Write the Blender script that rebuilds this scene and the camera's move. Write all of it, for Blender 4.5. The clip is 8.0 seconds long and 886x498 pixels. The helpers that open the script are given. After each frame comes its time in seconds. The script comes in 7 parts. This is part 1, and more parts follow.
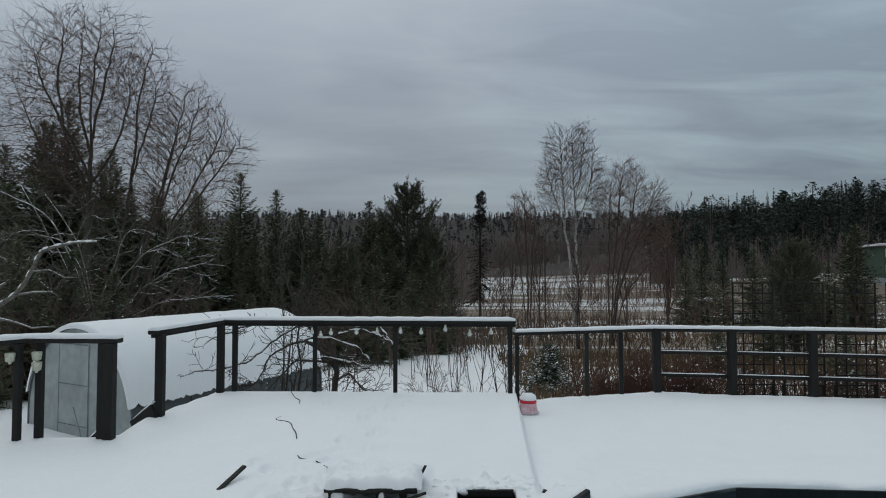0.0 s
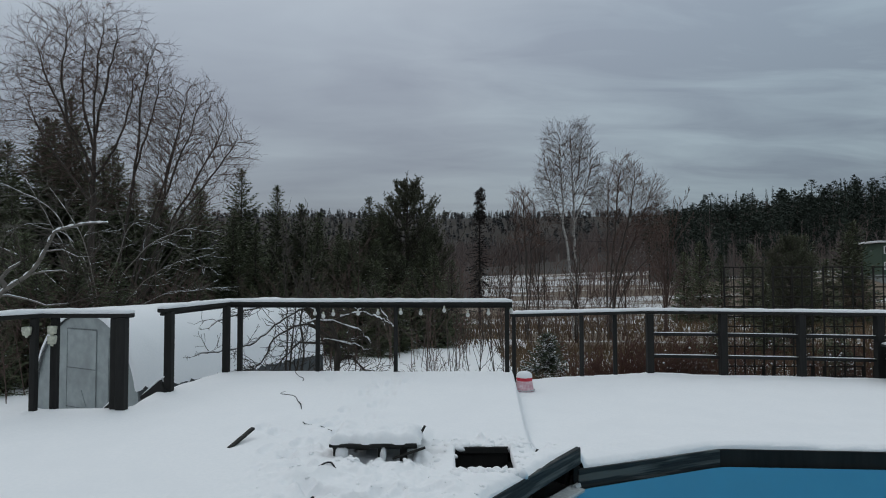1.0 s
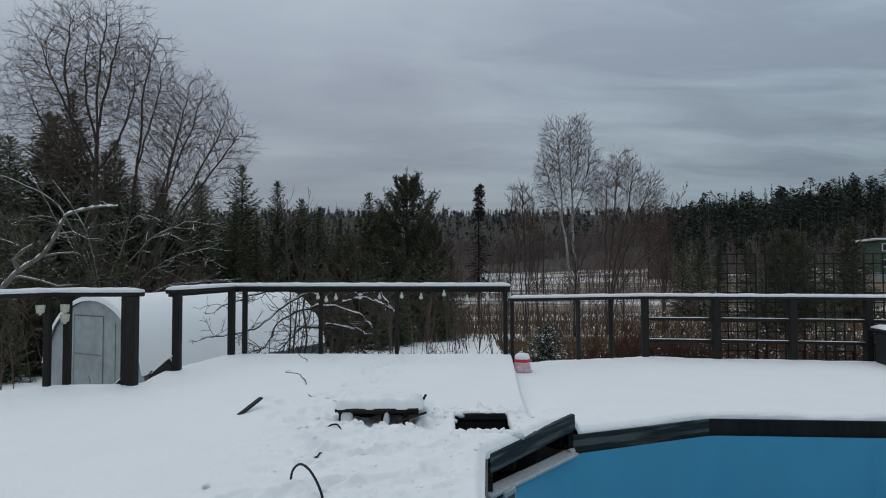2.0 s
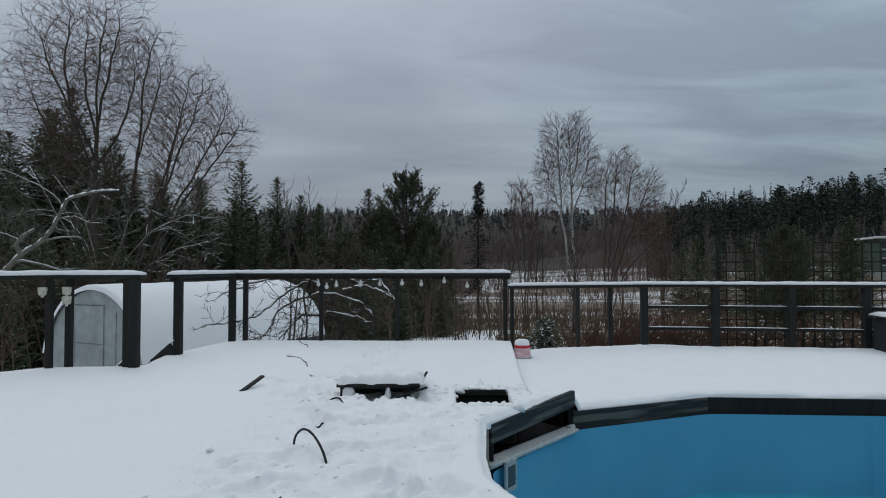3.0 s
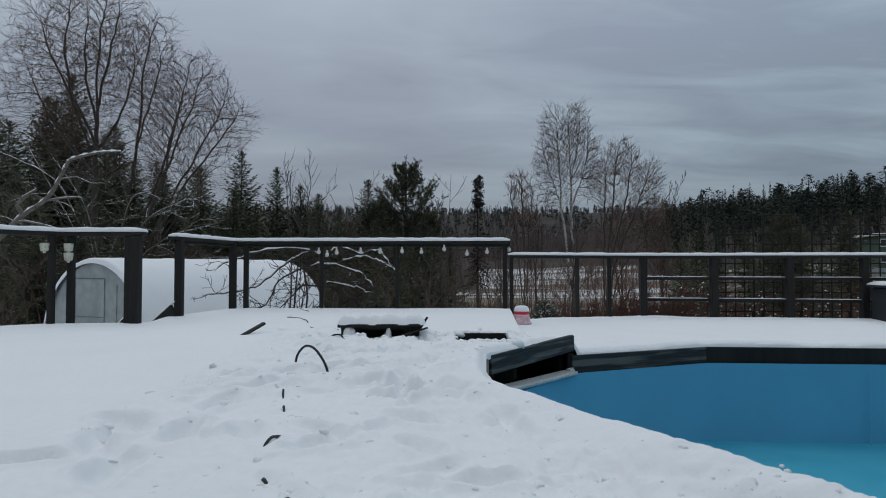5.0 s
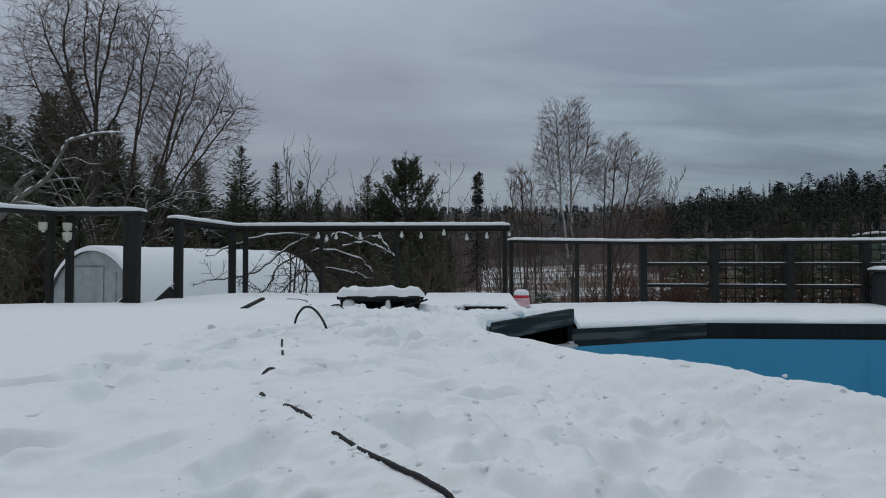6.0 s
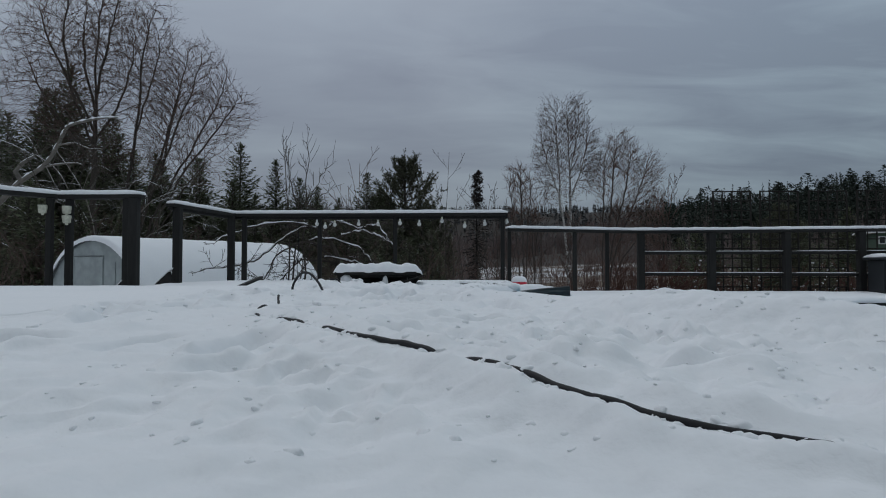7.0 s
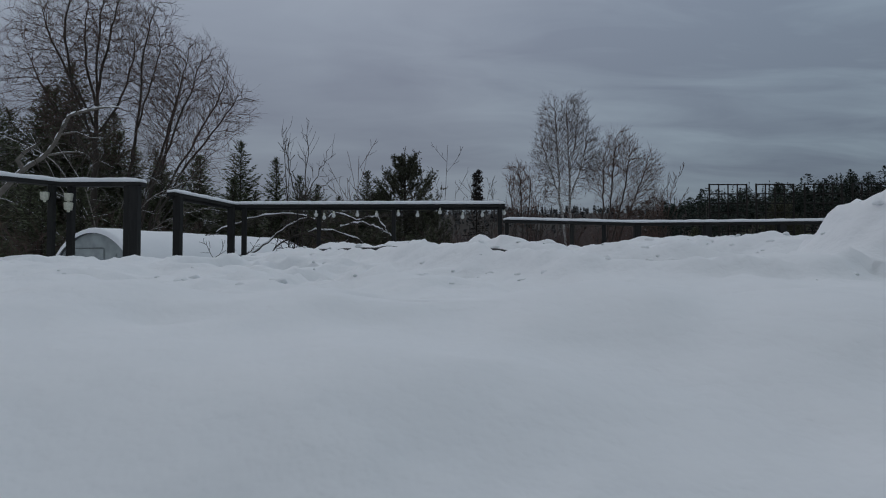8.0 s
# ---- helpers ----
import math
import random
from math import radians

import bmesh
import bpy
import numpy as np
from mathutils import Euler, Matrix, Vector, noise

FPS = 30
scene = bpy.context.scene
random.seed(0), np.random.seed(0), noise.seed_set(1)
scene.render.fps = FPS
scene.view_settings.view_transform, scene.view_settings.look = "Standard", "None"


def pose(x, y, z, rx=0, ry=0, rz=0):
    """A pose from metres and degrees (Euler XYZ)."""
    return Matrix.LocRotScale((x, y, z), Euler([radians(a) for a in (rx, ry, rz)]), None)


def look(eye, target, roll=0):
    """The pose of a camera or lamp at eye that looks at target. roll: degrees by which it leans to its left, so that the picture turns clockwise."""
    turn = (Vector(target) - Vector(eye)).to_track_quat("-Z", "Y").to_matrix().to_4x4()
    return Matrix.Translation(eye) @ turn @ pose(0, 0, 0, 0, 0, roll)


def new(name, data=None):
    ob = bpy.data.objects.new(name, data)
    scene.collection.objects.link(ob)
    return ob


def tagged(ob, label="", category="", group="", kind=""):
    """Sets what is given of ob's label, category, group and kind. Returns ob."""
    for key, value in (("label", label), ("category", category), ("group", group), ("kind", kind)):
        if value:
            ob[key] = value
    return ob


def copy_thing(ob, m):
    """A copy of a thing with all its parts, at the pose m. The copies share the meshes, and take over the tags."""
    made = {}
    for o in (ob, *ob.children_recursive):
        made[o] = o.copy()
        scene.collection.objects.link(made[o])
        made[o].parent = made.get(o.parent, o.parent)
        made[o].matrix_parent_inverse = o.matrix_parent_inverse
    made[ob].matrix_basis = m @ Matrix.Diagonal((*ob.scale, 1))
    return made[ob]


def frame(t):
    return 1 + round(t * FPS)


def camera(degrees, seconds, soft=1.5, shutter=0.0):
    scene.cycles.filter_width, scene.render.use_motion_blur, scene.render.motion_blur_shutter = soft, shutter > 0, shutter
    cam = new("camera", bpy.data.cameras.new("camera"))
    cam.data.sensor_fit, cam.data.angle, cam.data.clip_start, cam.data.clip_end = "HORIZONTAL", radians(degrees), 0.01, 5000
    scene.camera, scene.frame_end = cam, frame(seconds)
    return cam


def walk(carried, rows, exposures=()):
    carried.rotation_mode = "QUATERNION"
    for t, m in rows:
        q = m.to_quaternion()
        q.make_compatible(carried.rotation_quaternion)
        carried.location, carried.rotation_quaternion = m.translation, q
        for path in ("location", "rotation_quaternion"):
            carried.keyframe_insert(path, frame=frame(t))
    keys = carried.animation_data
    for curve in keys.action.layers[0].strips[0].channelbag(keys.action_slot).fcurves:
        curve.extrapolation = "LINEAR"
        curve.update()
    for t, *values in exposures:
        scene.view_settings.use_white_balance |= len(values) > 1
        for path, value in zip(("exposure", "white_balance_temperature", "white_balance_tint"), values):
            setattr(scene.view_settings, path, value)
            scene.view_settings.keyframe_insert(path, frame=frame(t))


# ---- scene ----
import collections
cam = camera(73.3, 8.0, soft=1.05)
PATH = [
    (0, (-0.004, 0.66, 1.737), (-0.016, 2.659, 1.808), 0.0),
    (0.5, (-0.004, 0.575, 1.614), (-0.015, 2.573, 1.685), -0.1),
    (1, (0.01, 0.423, 1.516), (-0.001, 2.422, 1.584), -0.1),
    (1.5, (0.008, 0.27, 1.42), (-0.002, 2.269, 1.485), -0.1),
    (3, (-0.011, 0.203, 1.154), (-0.017, 2.202, 1.215), -0.1),
    (3.5, (-0.014, 0.184, 1.062), (-0.019, 2.183, 1.123), -0.1),
    (4, (-0.017, 0.175, 0.955), (-0.023, 2.174, 1.014), -0.1),
    (4.5, (-0.019, 0.176, 0.837), (-0.024, 2.175, 0.895), -0.0),
    (6, (-0.019, 0.205, 0.518), (-0.022, 2.204, 0.572), -0.0),
    (6.5, (-0.007, 0.185, 0.422), (-0.01, 2.184, 0.477), 0.0),
    (7, (0.003, 0.178, 0.333), (0.001, 2.177, 0.389), 0.0),
    (7.5, (0.018, 0.128, 0.259), (0.016, 2.127, 0.315), 0.0),
    (8, (0.036, 0.11, 0.192), (0.033, 2.109, 0.25), 0.1),
]
walk(cam, [(t, look(eye, target, roll)) for t, eye, target, roll in PATH],
     exposures=[(0, 0.02, 6620, 7), (1.5, 0.03, 6530, 9), (3.0, 0.04, 6460, 9), (4.5, -0.02, 6400, 10), (6.0, -0.1, 6430, 10), (6.5, -0.2, 6400, 10), (7.0, -0.32, 6370, 10), (7.5, -0.42, 6350, 10), (8.0, -0.50, 6320, 12)])
SKY_LOW, SKY_HIGH = 0.372, 1.17  # brightness of the cloud deck at the horizon and high up

# ---- light ----
world = bpy.data.worlds.new("overcast_sky")
scene.world = world
world.use_nodes = True
wn, wl = world.node_tree.nodes, world.node_tree.links
wn.clear()
w_out = wn.new("ShaderNodeOutputWorld")
w_bg = wn.new("ShaderNodeBackground")
w_sky = wn.new("ShaderNodeTexSky")
w_sky.sky_type, w_sky.sun_disc = "NISHITA", False
w_sky.sun_elevation, w_sky.sun_rotation = radians(50), radians(-35)
w_tc = wn.new("ShaderNodeTexCoord")
w_sep = wn.new("ShaderNodeSeparateXYZ")
wl.new(w_tc.outputs["Generated"], w_sep.inputs[0])
# cloud deck seen from below: direction divided by its height
w_den = wn.new("ShaderNodeMath"); w_den.operation = "ADD"; w_den.inputs[1].default_value = 0.16
wl.new(w_sep.outputs[2], w_den.inputs[0])
w_div = wn.new("ShaderNodeVectorMath"); w_div.operation = "DIVIDE"
w_cmb = wn.new("ShaderNodeCombineXYZ")
for k in range(3):
    wl.new(w_den.outputs[0], w_cmb.inputs[k])
wl.new(w_tc.outputs["Generated"], w_div.inputs[0]); wl.new(w_cmb.outputs[0], w_div.inputs[1])
w_map = wn.new("ShaderNodeMapping"); w_map.inputs["Scale"].default_value = (0.60, 1.0, 0.2); w_map.inputs["Rotation"].default_value = (0, 0, radians(-20))
wl.new(w_div.outputs[0], w_map.inputs[0])
w_noise = wn.new("ShaderNodeTexNoise"); w_noise.inputs["Scale"].default_value = 1.0; w_noise.inputs["Detail"].default_value = 6; w_noise.inputs["Distortion"].default_value = 0.35; w_noise.inputs["Roughness"].default_value = 0.48
wl.new(w_map.outputs[0], w_noise.inputs[0])
w_ramp = wn.new("ShaderNodeValToRGB")
w_ramp.color_ramp.elements[0].position, w_ramp.color_ramp.elements[0].color = 0.33, (0.405, 0.455, 0.550, 1)
w_ramp.color_ramp.elements[1].position, w_ramp.color_ramp.elements[1].color = 0.69, (0.590, 0.678, 0.770, 1)
w_map2 = wn.new("ShaderNodeMapping"); w_map2.inputs["Scale"].default_value = (0.9, 2.2, 0.2); w_map2.inputs["Rotation"].default_value = (0, 0, radians(-38))
wl.new(w_div.outputs[0], w_map2.inputs[0])
w_wisp = wn.new("ShaderNodeTexNoise"); w_wisp.inputs["Scale"].default_value = 1.7; w_wisp.inputs["Detail"].default_value = 7; w_wisp.inputs["Distortion"].default_value = 0.8; w_wisp.inputs["Roughness"].default_value = 0.55
wl.new(w_map2.outputs[0], w_wisp.inputs[0])
# the deck breaks into wisps towards one side
w_amt = wn.new("ShaderNodeMapRange"); w_amt.inputs[1].default_value, w_amt.inputs[2].default_value, w_amt.inputs[3].default_value, w_amt.inputs[4].default_value = -0.15, 0.50, 0.20, 0.85
wl.new(w_sep.outputs[0], w_amt.inputs[0])
w_off = wn.new("ShaderNodeMath"); w_off.operation = "SUBTRACT"; w_off.inputs[1].default_value = 0.5
w_sum = wn.new("ShaderNodeMath"); w_sum.operation = "MULTIPLY_ADD"
wl.new(w_wisp.outputs[0], w_off.inputs[0]); wl.new(w_off.outputs[0], w_sum.inputs[0]); wl.new(w_amt.outputs[0], w_sum.inputs[1]); wl.new(w_noise.outputs[0], w_sum.inputs[2])
wl.new(w_sum.outputs[0], w_ramp.inputs[0])
w_alt = wn.new("ShaderNodeMapRange"); w_alt.inputs[1].default_value = 0.0; w_alt.inputs[2].default_value = 0.75; w_alt.inputs[3].default_value = SKY_LOW; w_alt.inputs[4].default_value = SKY_HIGH
wl.new(w_sep.outputs[2], w_alt.inputs[0])
w_mul = wn.new("ShaderNodeVectorMath"); w_mul.operation = "SCALE"
w_hi = wn.new("ShaderNodeMapRange"); w_hi.inputs[1].default_value, w_hi.inputs[2].default_value, w_hi.inputs[4].default_value = 0.38, 0.75, 0.8
wl.new(w_sep.outputs[2], w_hi.inputs[0])
w_neu = wn.new("ShaderNodeMix"); w_neu.data_type = "RGBA"; w_neu.inputs[7].default_value = (0.565, 0.612, 0.645, 1)
wl.new(w_hi.outputs[0], w_neu.inputs[0]); wl.new(w_ramp.outputs[0], w_neu.inputs[6])
# a little brighter on the sun's side
w_side = wn.new("ShaderNodeMapRange"); w_side.inputs[1].default_value, w_side.inputs[2].default_value, w_side.inputs[3].default_value, w_side.inputs[4].default_value = -0.6, 0.6, 1.03, 0.97
w_both = wn.new("ShaderNodeMath"); w_both.operation = "MULTIPLY"
wl.new(w_sep.outputs[0], w_side.inputs[0]); wl.new(w_side.outputs[0], w_both.inputs[0]); wl.new(w_alt.outputs[0], w_both.inputs[1])
w_tint = wn.new("ShaderNodeMix"); w_tint.data_type = "RGBA"; w_tint.inputs[6].default_value = (0.998, 0.996, 0.995, 1); w_tint.inputs[7].default_value = (0.925, 1.0, 1.01, 1)
w_tx = wn.new("ShaderNodeMapRange"); w_tx.inputs[1].default_value, w_tx.inputs[2].default_value = 0.0, 0.5
wl.new(w_sep.outputs[0], w_tx.inputs[0]); wl.new(w_tx.outputs[0], w_tint.inputs[0])
w_col = wn.new("ShaderNodeVectorMath"); w_col.operation = "MULTIPLY"
wl.new(w_neu.outputs[2], w_col.inputs[0]); wl.new(w_tint.outputs[2], w_col.inputs[1])
wl.new(w_col.outputs[0], w_mul.inputs[0]); wl.new(w_both.outputs[0], w_mul.inputs["Scale"])
w_mix = wn.new("ShaderNodeMix"); w_mix.data_type = "RGBA"; w_mix.inputs[0].default_value = 0.94
w_sc = wn.new("ShaderNodeVectorMath"); w_sc.operation = "SCALE"; w_sc.inputs["Scale"].default_value = 0.1
wl.new(w_sky.outputs[0], w_sc.inputs[0])
wl.new(w_sc.outputs[0], w_mix.inputs[6]); wl.new(w_mul.outputs[0], w_mix.inputs[7])
wl.new(w_mix.outputs[2], w_bg.inputs[0]); w_bg.inputs[1].default_value = 1.0
wl.new(w_bg.outputs[0], w_out.inputs[0])

sun = new("sun", bpy.data.lights.new("sun", "SUN"))
sun.data.energy, sun.data.angle, sun.data.color = 0.34, radians(40), (1.0, 0.97, 0.94)
sun.matrix_world = look((-14, 20, 30), (0, 0, 0))

# ---- materials ----


def material(name, base, rough=0.8, grain=None, bump=0.0, bump_scale=40.0, metal=0.0, second=None, second_scale=1.5, snow=0.0, spec=0.3, vary=0.0, stretch=(1, 1, 1), cover=(0.45, 0.7)):
    """A surface with two scales of colour variation, bump, and, with snow, flakes lying on its upward faces."""
    m = bpy.data.materials.new(name)
    m.use_nodes = True
    n, l = m.node_tree.nodes, m.node_tree.links
    p = n["Principled BSDF"]
    p.inputs["Roughness"].default_value, p.inputs["Metallic"].default_value = rough, metal
    p.inputs["Specular IOR Level"].default_value = spec
    geo = n.new("ShaderNodeNewGeometry")
    mp = n.new("ShaderNodeMapping"); mp.inputs["Scale"].default_value = stretch
    l.new(geo.outputs["Position"], mp.inputs[0])
    fine = n.new("ShaderNodeTexNoise"); fine.inputs["Scale"].default_value = bump_scale; fine.inputs["Detail"].default_value = 4
    l.new(mp.outputs[0], fine.inputs[0])
    broad = n.new("ShaderNodeTexNoise"); broad.inputs["Scale"].default_value = second_scale; broad.inputs["Detail"].default_value = 3
    l.new(mp.outputs[0], broad.inputs[0])
    dark = tuple(c * 0.72 for c in base) if grain is None else grain
    r = n.new("ShaderNodeValToRGB")
    r.color_ramp.elements[0].position, r.color_ramp.elements[0].color = 0.35, (*dark, 1)
    r.color_ramp.elements[1].position, r.color_ramp.elements[1].color = 0.65, (*base, 1)
    l.new(fine.outputs[0], r.inputs[0])
    mix = n.new("ShaderNodeMix"); mix.data_type = "RGBA"
    mr = n.new("ShaderNodeMapRange"); mr.inputs[1].default_value, mr.inputs[2].default_value = cover; mr.inputs[4].default_value = 0.7
    l.new(broad.outputs[0], mr.inputs[0]); l.new(mr.outputs[0], mix.inputs[0])
    l.new(r.outputs[0], mix.inputs[6])
    mix.inputs[7].default_value = (*(second or tuple(c * 0.8 for c in base)), 1)
    colour = mix.outputs[2]
    if vary:
        info = n.new("ShaderNodeObjectInfo")
        isl = n.new("ShaderNodeNewGeometry")
        add = n.new("ShaderNodeMath"); add.operation = "ADD"
        l.new(info.outputs["Random"], add.inputs[0]); l.new(isl.outputs["Random Per Island"], add.inputs[1])
        vr = n.new("ShaderNodeMapRange"); vr.inputs[2].default_value = 2.0; vr.inputs[3].default_value, vr.inputs[4].default_value = 1 - vary, 1 + vary
        l.new(add.outputs[0], vr.inputs[0])
        sc = n.new("ShaderNodeVectorMath"); sc.operation = "SCALE"
        l.new(colour, sc.inputs[0]); l.new(vr.outputs[0], sc.inputs["Scale"])
        colour = sc.outputs[0]
    if snow:
        sx = n.new("ShaderNodeSeparateXYZ"); l.new(geo.outputs["Normal"], sx.inputs[0])
        sn = n.new("ShaderNodeTexNoise"); sn.inputs["Scale"].default_value = 3.0; sn.inputs["Detail"].default_value = 3
        l.new(geo.outputs["Position"], sn.inputs[0])
        ad = n.new("ShaderNodeMath"); ad.operation = "ADD"; l.new(sx.outputs[2], ad.inputs[0]); l.new(sn.outputs[0], ad.inputs[1])
        sr = n.new("ShaderNodeMapRange"); sr.inputs[1].default_value, sr.inputs[2].default_value = 1.62 - snow, 1.70 - snow
        l.new(ad.outputs[0], sr.inputs[0])
        sm = n.new("ShaderNodeMix"); sm.data_type = "RGBA"; l.new(sr.outputs[0], sm.inputs[0]); l.new(colour, sm.inputs[6])
        sm.inputs[7].default_value = (0.80, 0.83, 0.87, 1)
        colour = sm.outputs[2]
    l.new(colour, p.inputs["Base Color"])
    if bump:
        b = n.new("ShaderNodeBump"); b.inputs["Strength"].default_value = 1.0; b.inputs["Distance"].default_value = bump
        l.new(fine.outputs[0], b.inputs["Height"]); l.new(b.outputs[0], p.inputs["Normal"])
    return m


M_SNOW = material("snow", (0.86, 0.865, 0.88), 0.75, grain=(0.83, 0.84, 0.86), bump=0.0035, bump_scale=34, second=(0.82, 0.83, 0.85), second_scale=2.0, spec=0.15)
M_FIELD = material("snowy_field", (0.21, 0.165, 0.125), 0.85, grain=(0.14, 0.108, 0.080), second=(0.74, 0.76, 0.78), second_scale=0.10, bump_scale=0.9, stretch=(0.25, 1.5, 1), cover=(0.49, 0.57))
M_FLOOR = material("forest_floor", (0.045, 0.036, 0.030), 0.95, grain=(0.030, 0.026, 0.022), second=(0.075, 0.068, 0.064), second_scale=0.035, bump_scale=0.6)
M_WOOD = material("dark_stained_wood", (0.0180, 0.0176, 0.0168), 0.78, grain=(0.0112, 0.0110, 0.0106), bump=0.0015, bump_scale=30, second=(0.028, 0.027, 0.025), second_scale=3, stretch=(1, 1, 0.15), vary=0.2)
M_BOARD = material("weathered_pool_board", (0.040, 0.045, 0.047), 0.8, grain=(0.022, 0.025, 0.027), bump=0.004, bump_scale=26, second=(0.17, 0.17, 0.158), second_scale=7, stretch=(0.18, 0.18, 2.6), vary=0.15, cover=(0.50, 0.60))
# near-black, so gaps under the deck and cover look shaded; also the deck slabs
M_VOID = material("dark_void_timber", (0.020, 0.019, 0.018), 0.9)
M_BARK = material("grey_brown_bark", (0.095, 0.082, 0.072), 0.9, bump=0.01, bump_scale=14, snow=0.30)
M_BARK_SNOW = material("snow_lined_bark", (0.27, 0.245, 0.215), 0.9, bump=0.006, bump_scale=20, snow=0.80)
M_BARK_FROST = material("frosted_grey_bark", (0.20, 0.182, 0.160), 0.9, bump=0.006, bump_scale=20, snow=0.42)
M_SPIREA = material("dark_red_twigs", (0.125, 0.060, 0.046), 0.85, second=(0.085, 0.050, 0.040), snow=-0.05)
M_BARK_DARK = material("dark_bark", (0.075, 0.063, 0.053), 0.9, bump=0.006, bump_scale=25, snow=0.12)
M_TWIG = material("brown_twigs", (0.112, 0.076, 0.064), 0.85, second=(0.130, 0.082, 0.068))
M_TWIG_RED = material("reddish_twigs", (0.17, 0.105, 0.085), 0.85, second=(0.125, 0.085, 0.072), snow=0.12)
M_BIRCH = material("birch_bark", (0.66, 0.64, 0.61), 0.8, grain=(0.10, 0.09, 0.085), bump_scale=9, second=(0.46, 0.43, 0.41), stretch=(0.5, 0.5, 2.5))
M_NEEDLE = material("spruce_needles", (0.122, 0.138, 0.080), 0.8, second=(0.086, 0.098, 0.060), second_scale=0.8, vary=0.4, snow=0.04)
M_NEEDLE_SNOWY = material("snow_dusted_needles", (0.080, 0.100, 0.064), 0.8, second=(0.056, 0.070, 0.046), second_scale=2.0, vary=0.3, snow=0.26)
M_PINE = material("pine_needles", (0.112, 0.116, 0.074), 0.8, second=(0.085, 0.086, 0.056), second_scale=0.9, vary=0.4, snow=-0.04)
M_DEADTREE = material("dead_spruce", (0.028, 0.022, 0.020), 0.9, vary=0.3)
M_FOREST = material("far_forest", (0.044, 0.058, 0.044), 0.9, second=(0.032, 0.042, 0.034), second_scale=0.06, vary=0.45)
# ridge forest lightened: the haze of distance is put into its colour
M_RIDGE = material("far_forest_hazed", (0.085, 0.086, 0.086), 0.9, second=(0.066, 0.066, 0.068), second_scale=0.02, vary=0.25)
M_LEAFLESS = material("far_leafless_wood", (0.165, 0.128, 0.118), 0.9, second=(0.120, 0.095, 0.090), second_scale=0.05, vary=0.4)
M_GRASS = material("dry_grass", (0.17, 0.115, 0.065), 0.9, vary=0.4, second=(0.10, 0.066, 0.045))
M_LINER = material("blue_pool_liner", (0.125, 0.43, 0.63), 0.32, grain=(0.115, 0.40, 0.60), bump_scale=2.0, second=(0.135, 0.39, 0.57), second_scale=1.2, spec=0.4)
M_WATER = material("thin_clear_ice", (0.085, 0.50, 0.68), 0.30, grain=(0.070, 0.45, 0.63), second=(0.11, 0.53, 0.69), bump=0.0012, bump_scale=3.0, spec=0.5)
M_WATER.node_tree.nodes["Principled BSDF"].inputs["Transmission Weight"].default_value = 0.25
M_WATER.node_tree.nodes["Principled BSDF"].inputs["IOR"].default_value = 1.33
M_FROST = material("frost_patch", (0.62, 0.74, 0.80), 0.5, grain=(0.40, 0.60, 0.70), bump_scale=60)
M_POOLFLOOR = material("pale_turquoise_floor", (0.060, 0.42, 0.57), 0.4, grain=(0.055, 0.40, 0.55), bump_scale=2.0, second=(0.07, 0.46, 0.60))
M_RIM = material("white_pool_rim", (0.55, 0.57, 0.58), 0.5, second=(0.40, 0.42, 0.43), second_scale=4)
M_HOSE = material("black_rubber", (0.010, 0.010, 0.012), 0.6)
M_PANEL = material("clouded_polycarbonate", (0.34, 0.378, 0.378), 0.35, second=(0.20, 0.228, 0.228), second_scale=1.6, grain=(0.26, 0.29, 0.29), bump_scale=6, spec=0.4)
# clouded sheet with the dim greenhouse interior put into its colour
M_SHEET = material("clouded_sheet_dim_inside", (0.085, 0.095, 0.10), 0.4, second=(0.06, 0.068, 0.072), second_scale=3.0, spec=0.4)
M_SHELF = material("shelf_seen_through_sheet", (0.16, 0.175, 0.18), 0.6)
M_ALU = material("greenhouse_profile", (0.12, 0.13, 0.135), 0.5, metal=0.4)
M_RED = material("red_plastic", (0.62, 0.035, 0.06), 0.5, second=(0.55, 0.06, 0.085))
M_FROST_RED = material("frosted_pink_plastic", (0.62, 0.38, 0.42), 0.6, grain=(0.72, 0.60, 0.63), bump_scale=40, second=(0.50, 0.22, 0.27), second_scale=14)
M_BULB = material("frosted_bulb", (0.72, 0.73, 0.70), 0.25, spec=0.5)
M_LANTERN = material("cream_plastic", (0.68, 0.68, 0.56), 0.5)
M_GREEN = material("green_cladding", (0.075, 0.115, 0.085), 0.8, grain=(0.06, 0.095, 0.07), bump_scale=3, stretch=(1, 1, 6))
M_WHITE = material("white_paint", (0.75, 0.76, 0.76), 0.6)
M_GLASS = material("dark_window_glass", (0.02, 0.024, 0.028), 0.08, spec=0.6)
M_LATH = material("weathered_lath", (0.024, 0.021, 0.018), 0.85, grain=(0.016, 0.014, 0.012), bump_scale=30, stretch=(1, 1, 0.2))
M_BIN = material("anthracite_plastic", (0.028, 0.032, 0.036), 0.6, bump=0.001, bump_scale=60)

# ---- mesh helpers ----


def part(name, data, mat, parent=None, label="", smooth=False):
    """One mesh object from a bmesh or a (vertices, faces) pair, under a parent or at top level."""
    me = bpy.data.meshes.new(name)
    if isinstance(data, bmesh.types.BMesh):
        data.to_mesh(me)
        data.free()
    else:
        me.from_pydata([tuple(v) for v in data[0]], [], [tuple(f) for f in data[1]])
    if smooth:
        me.polygons.foreach_set("use_smooth", [True] * len(me.polygons))
    me.materials.append(mat)
    me.update()
    ob = new(name, me)
    if parent is not None:
        ob.parent = parent
        ob.matrix_parent_inverse = parent.matrix_basis.inverted()
    if label:
        tagged(ob, label)
    return ob


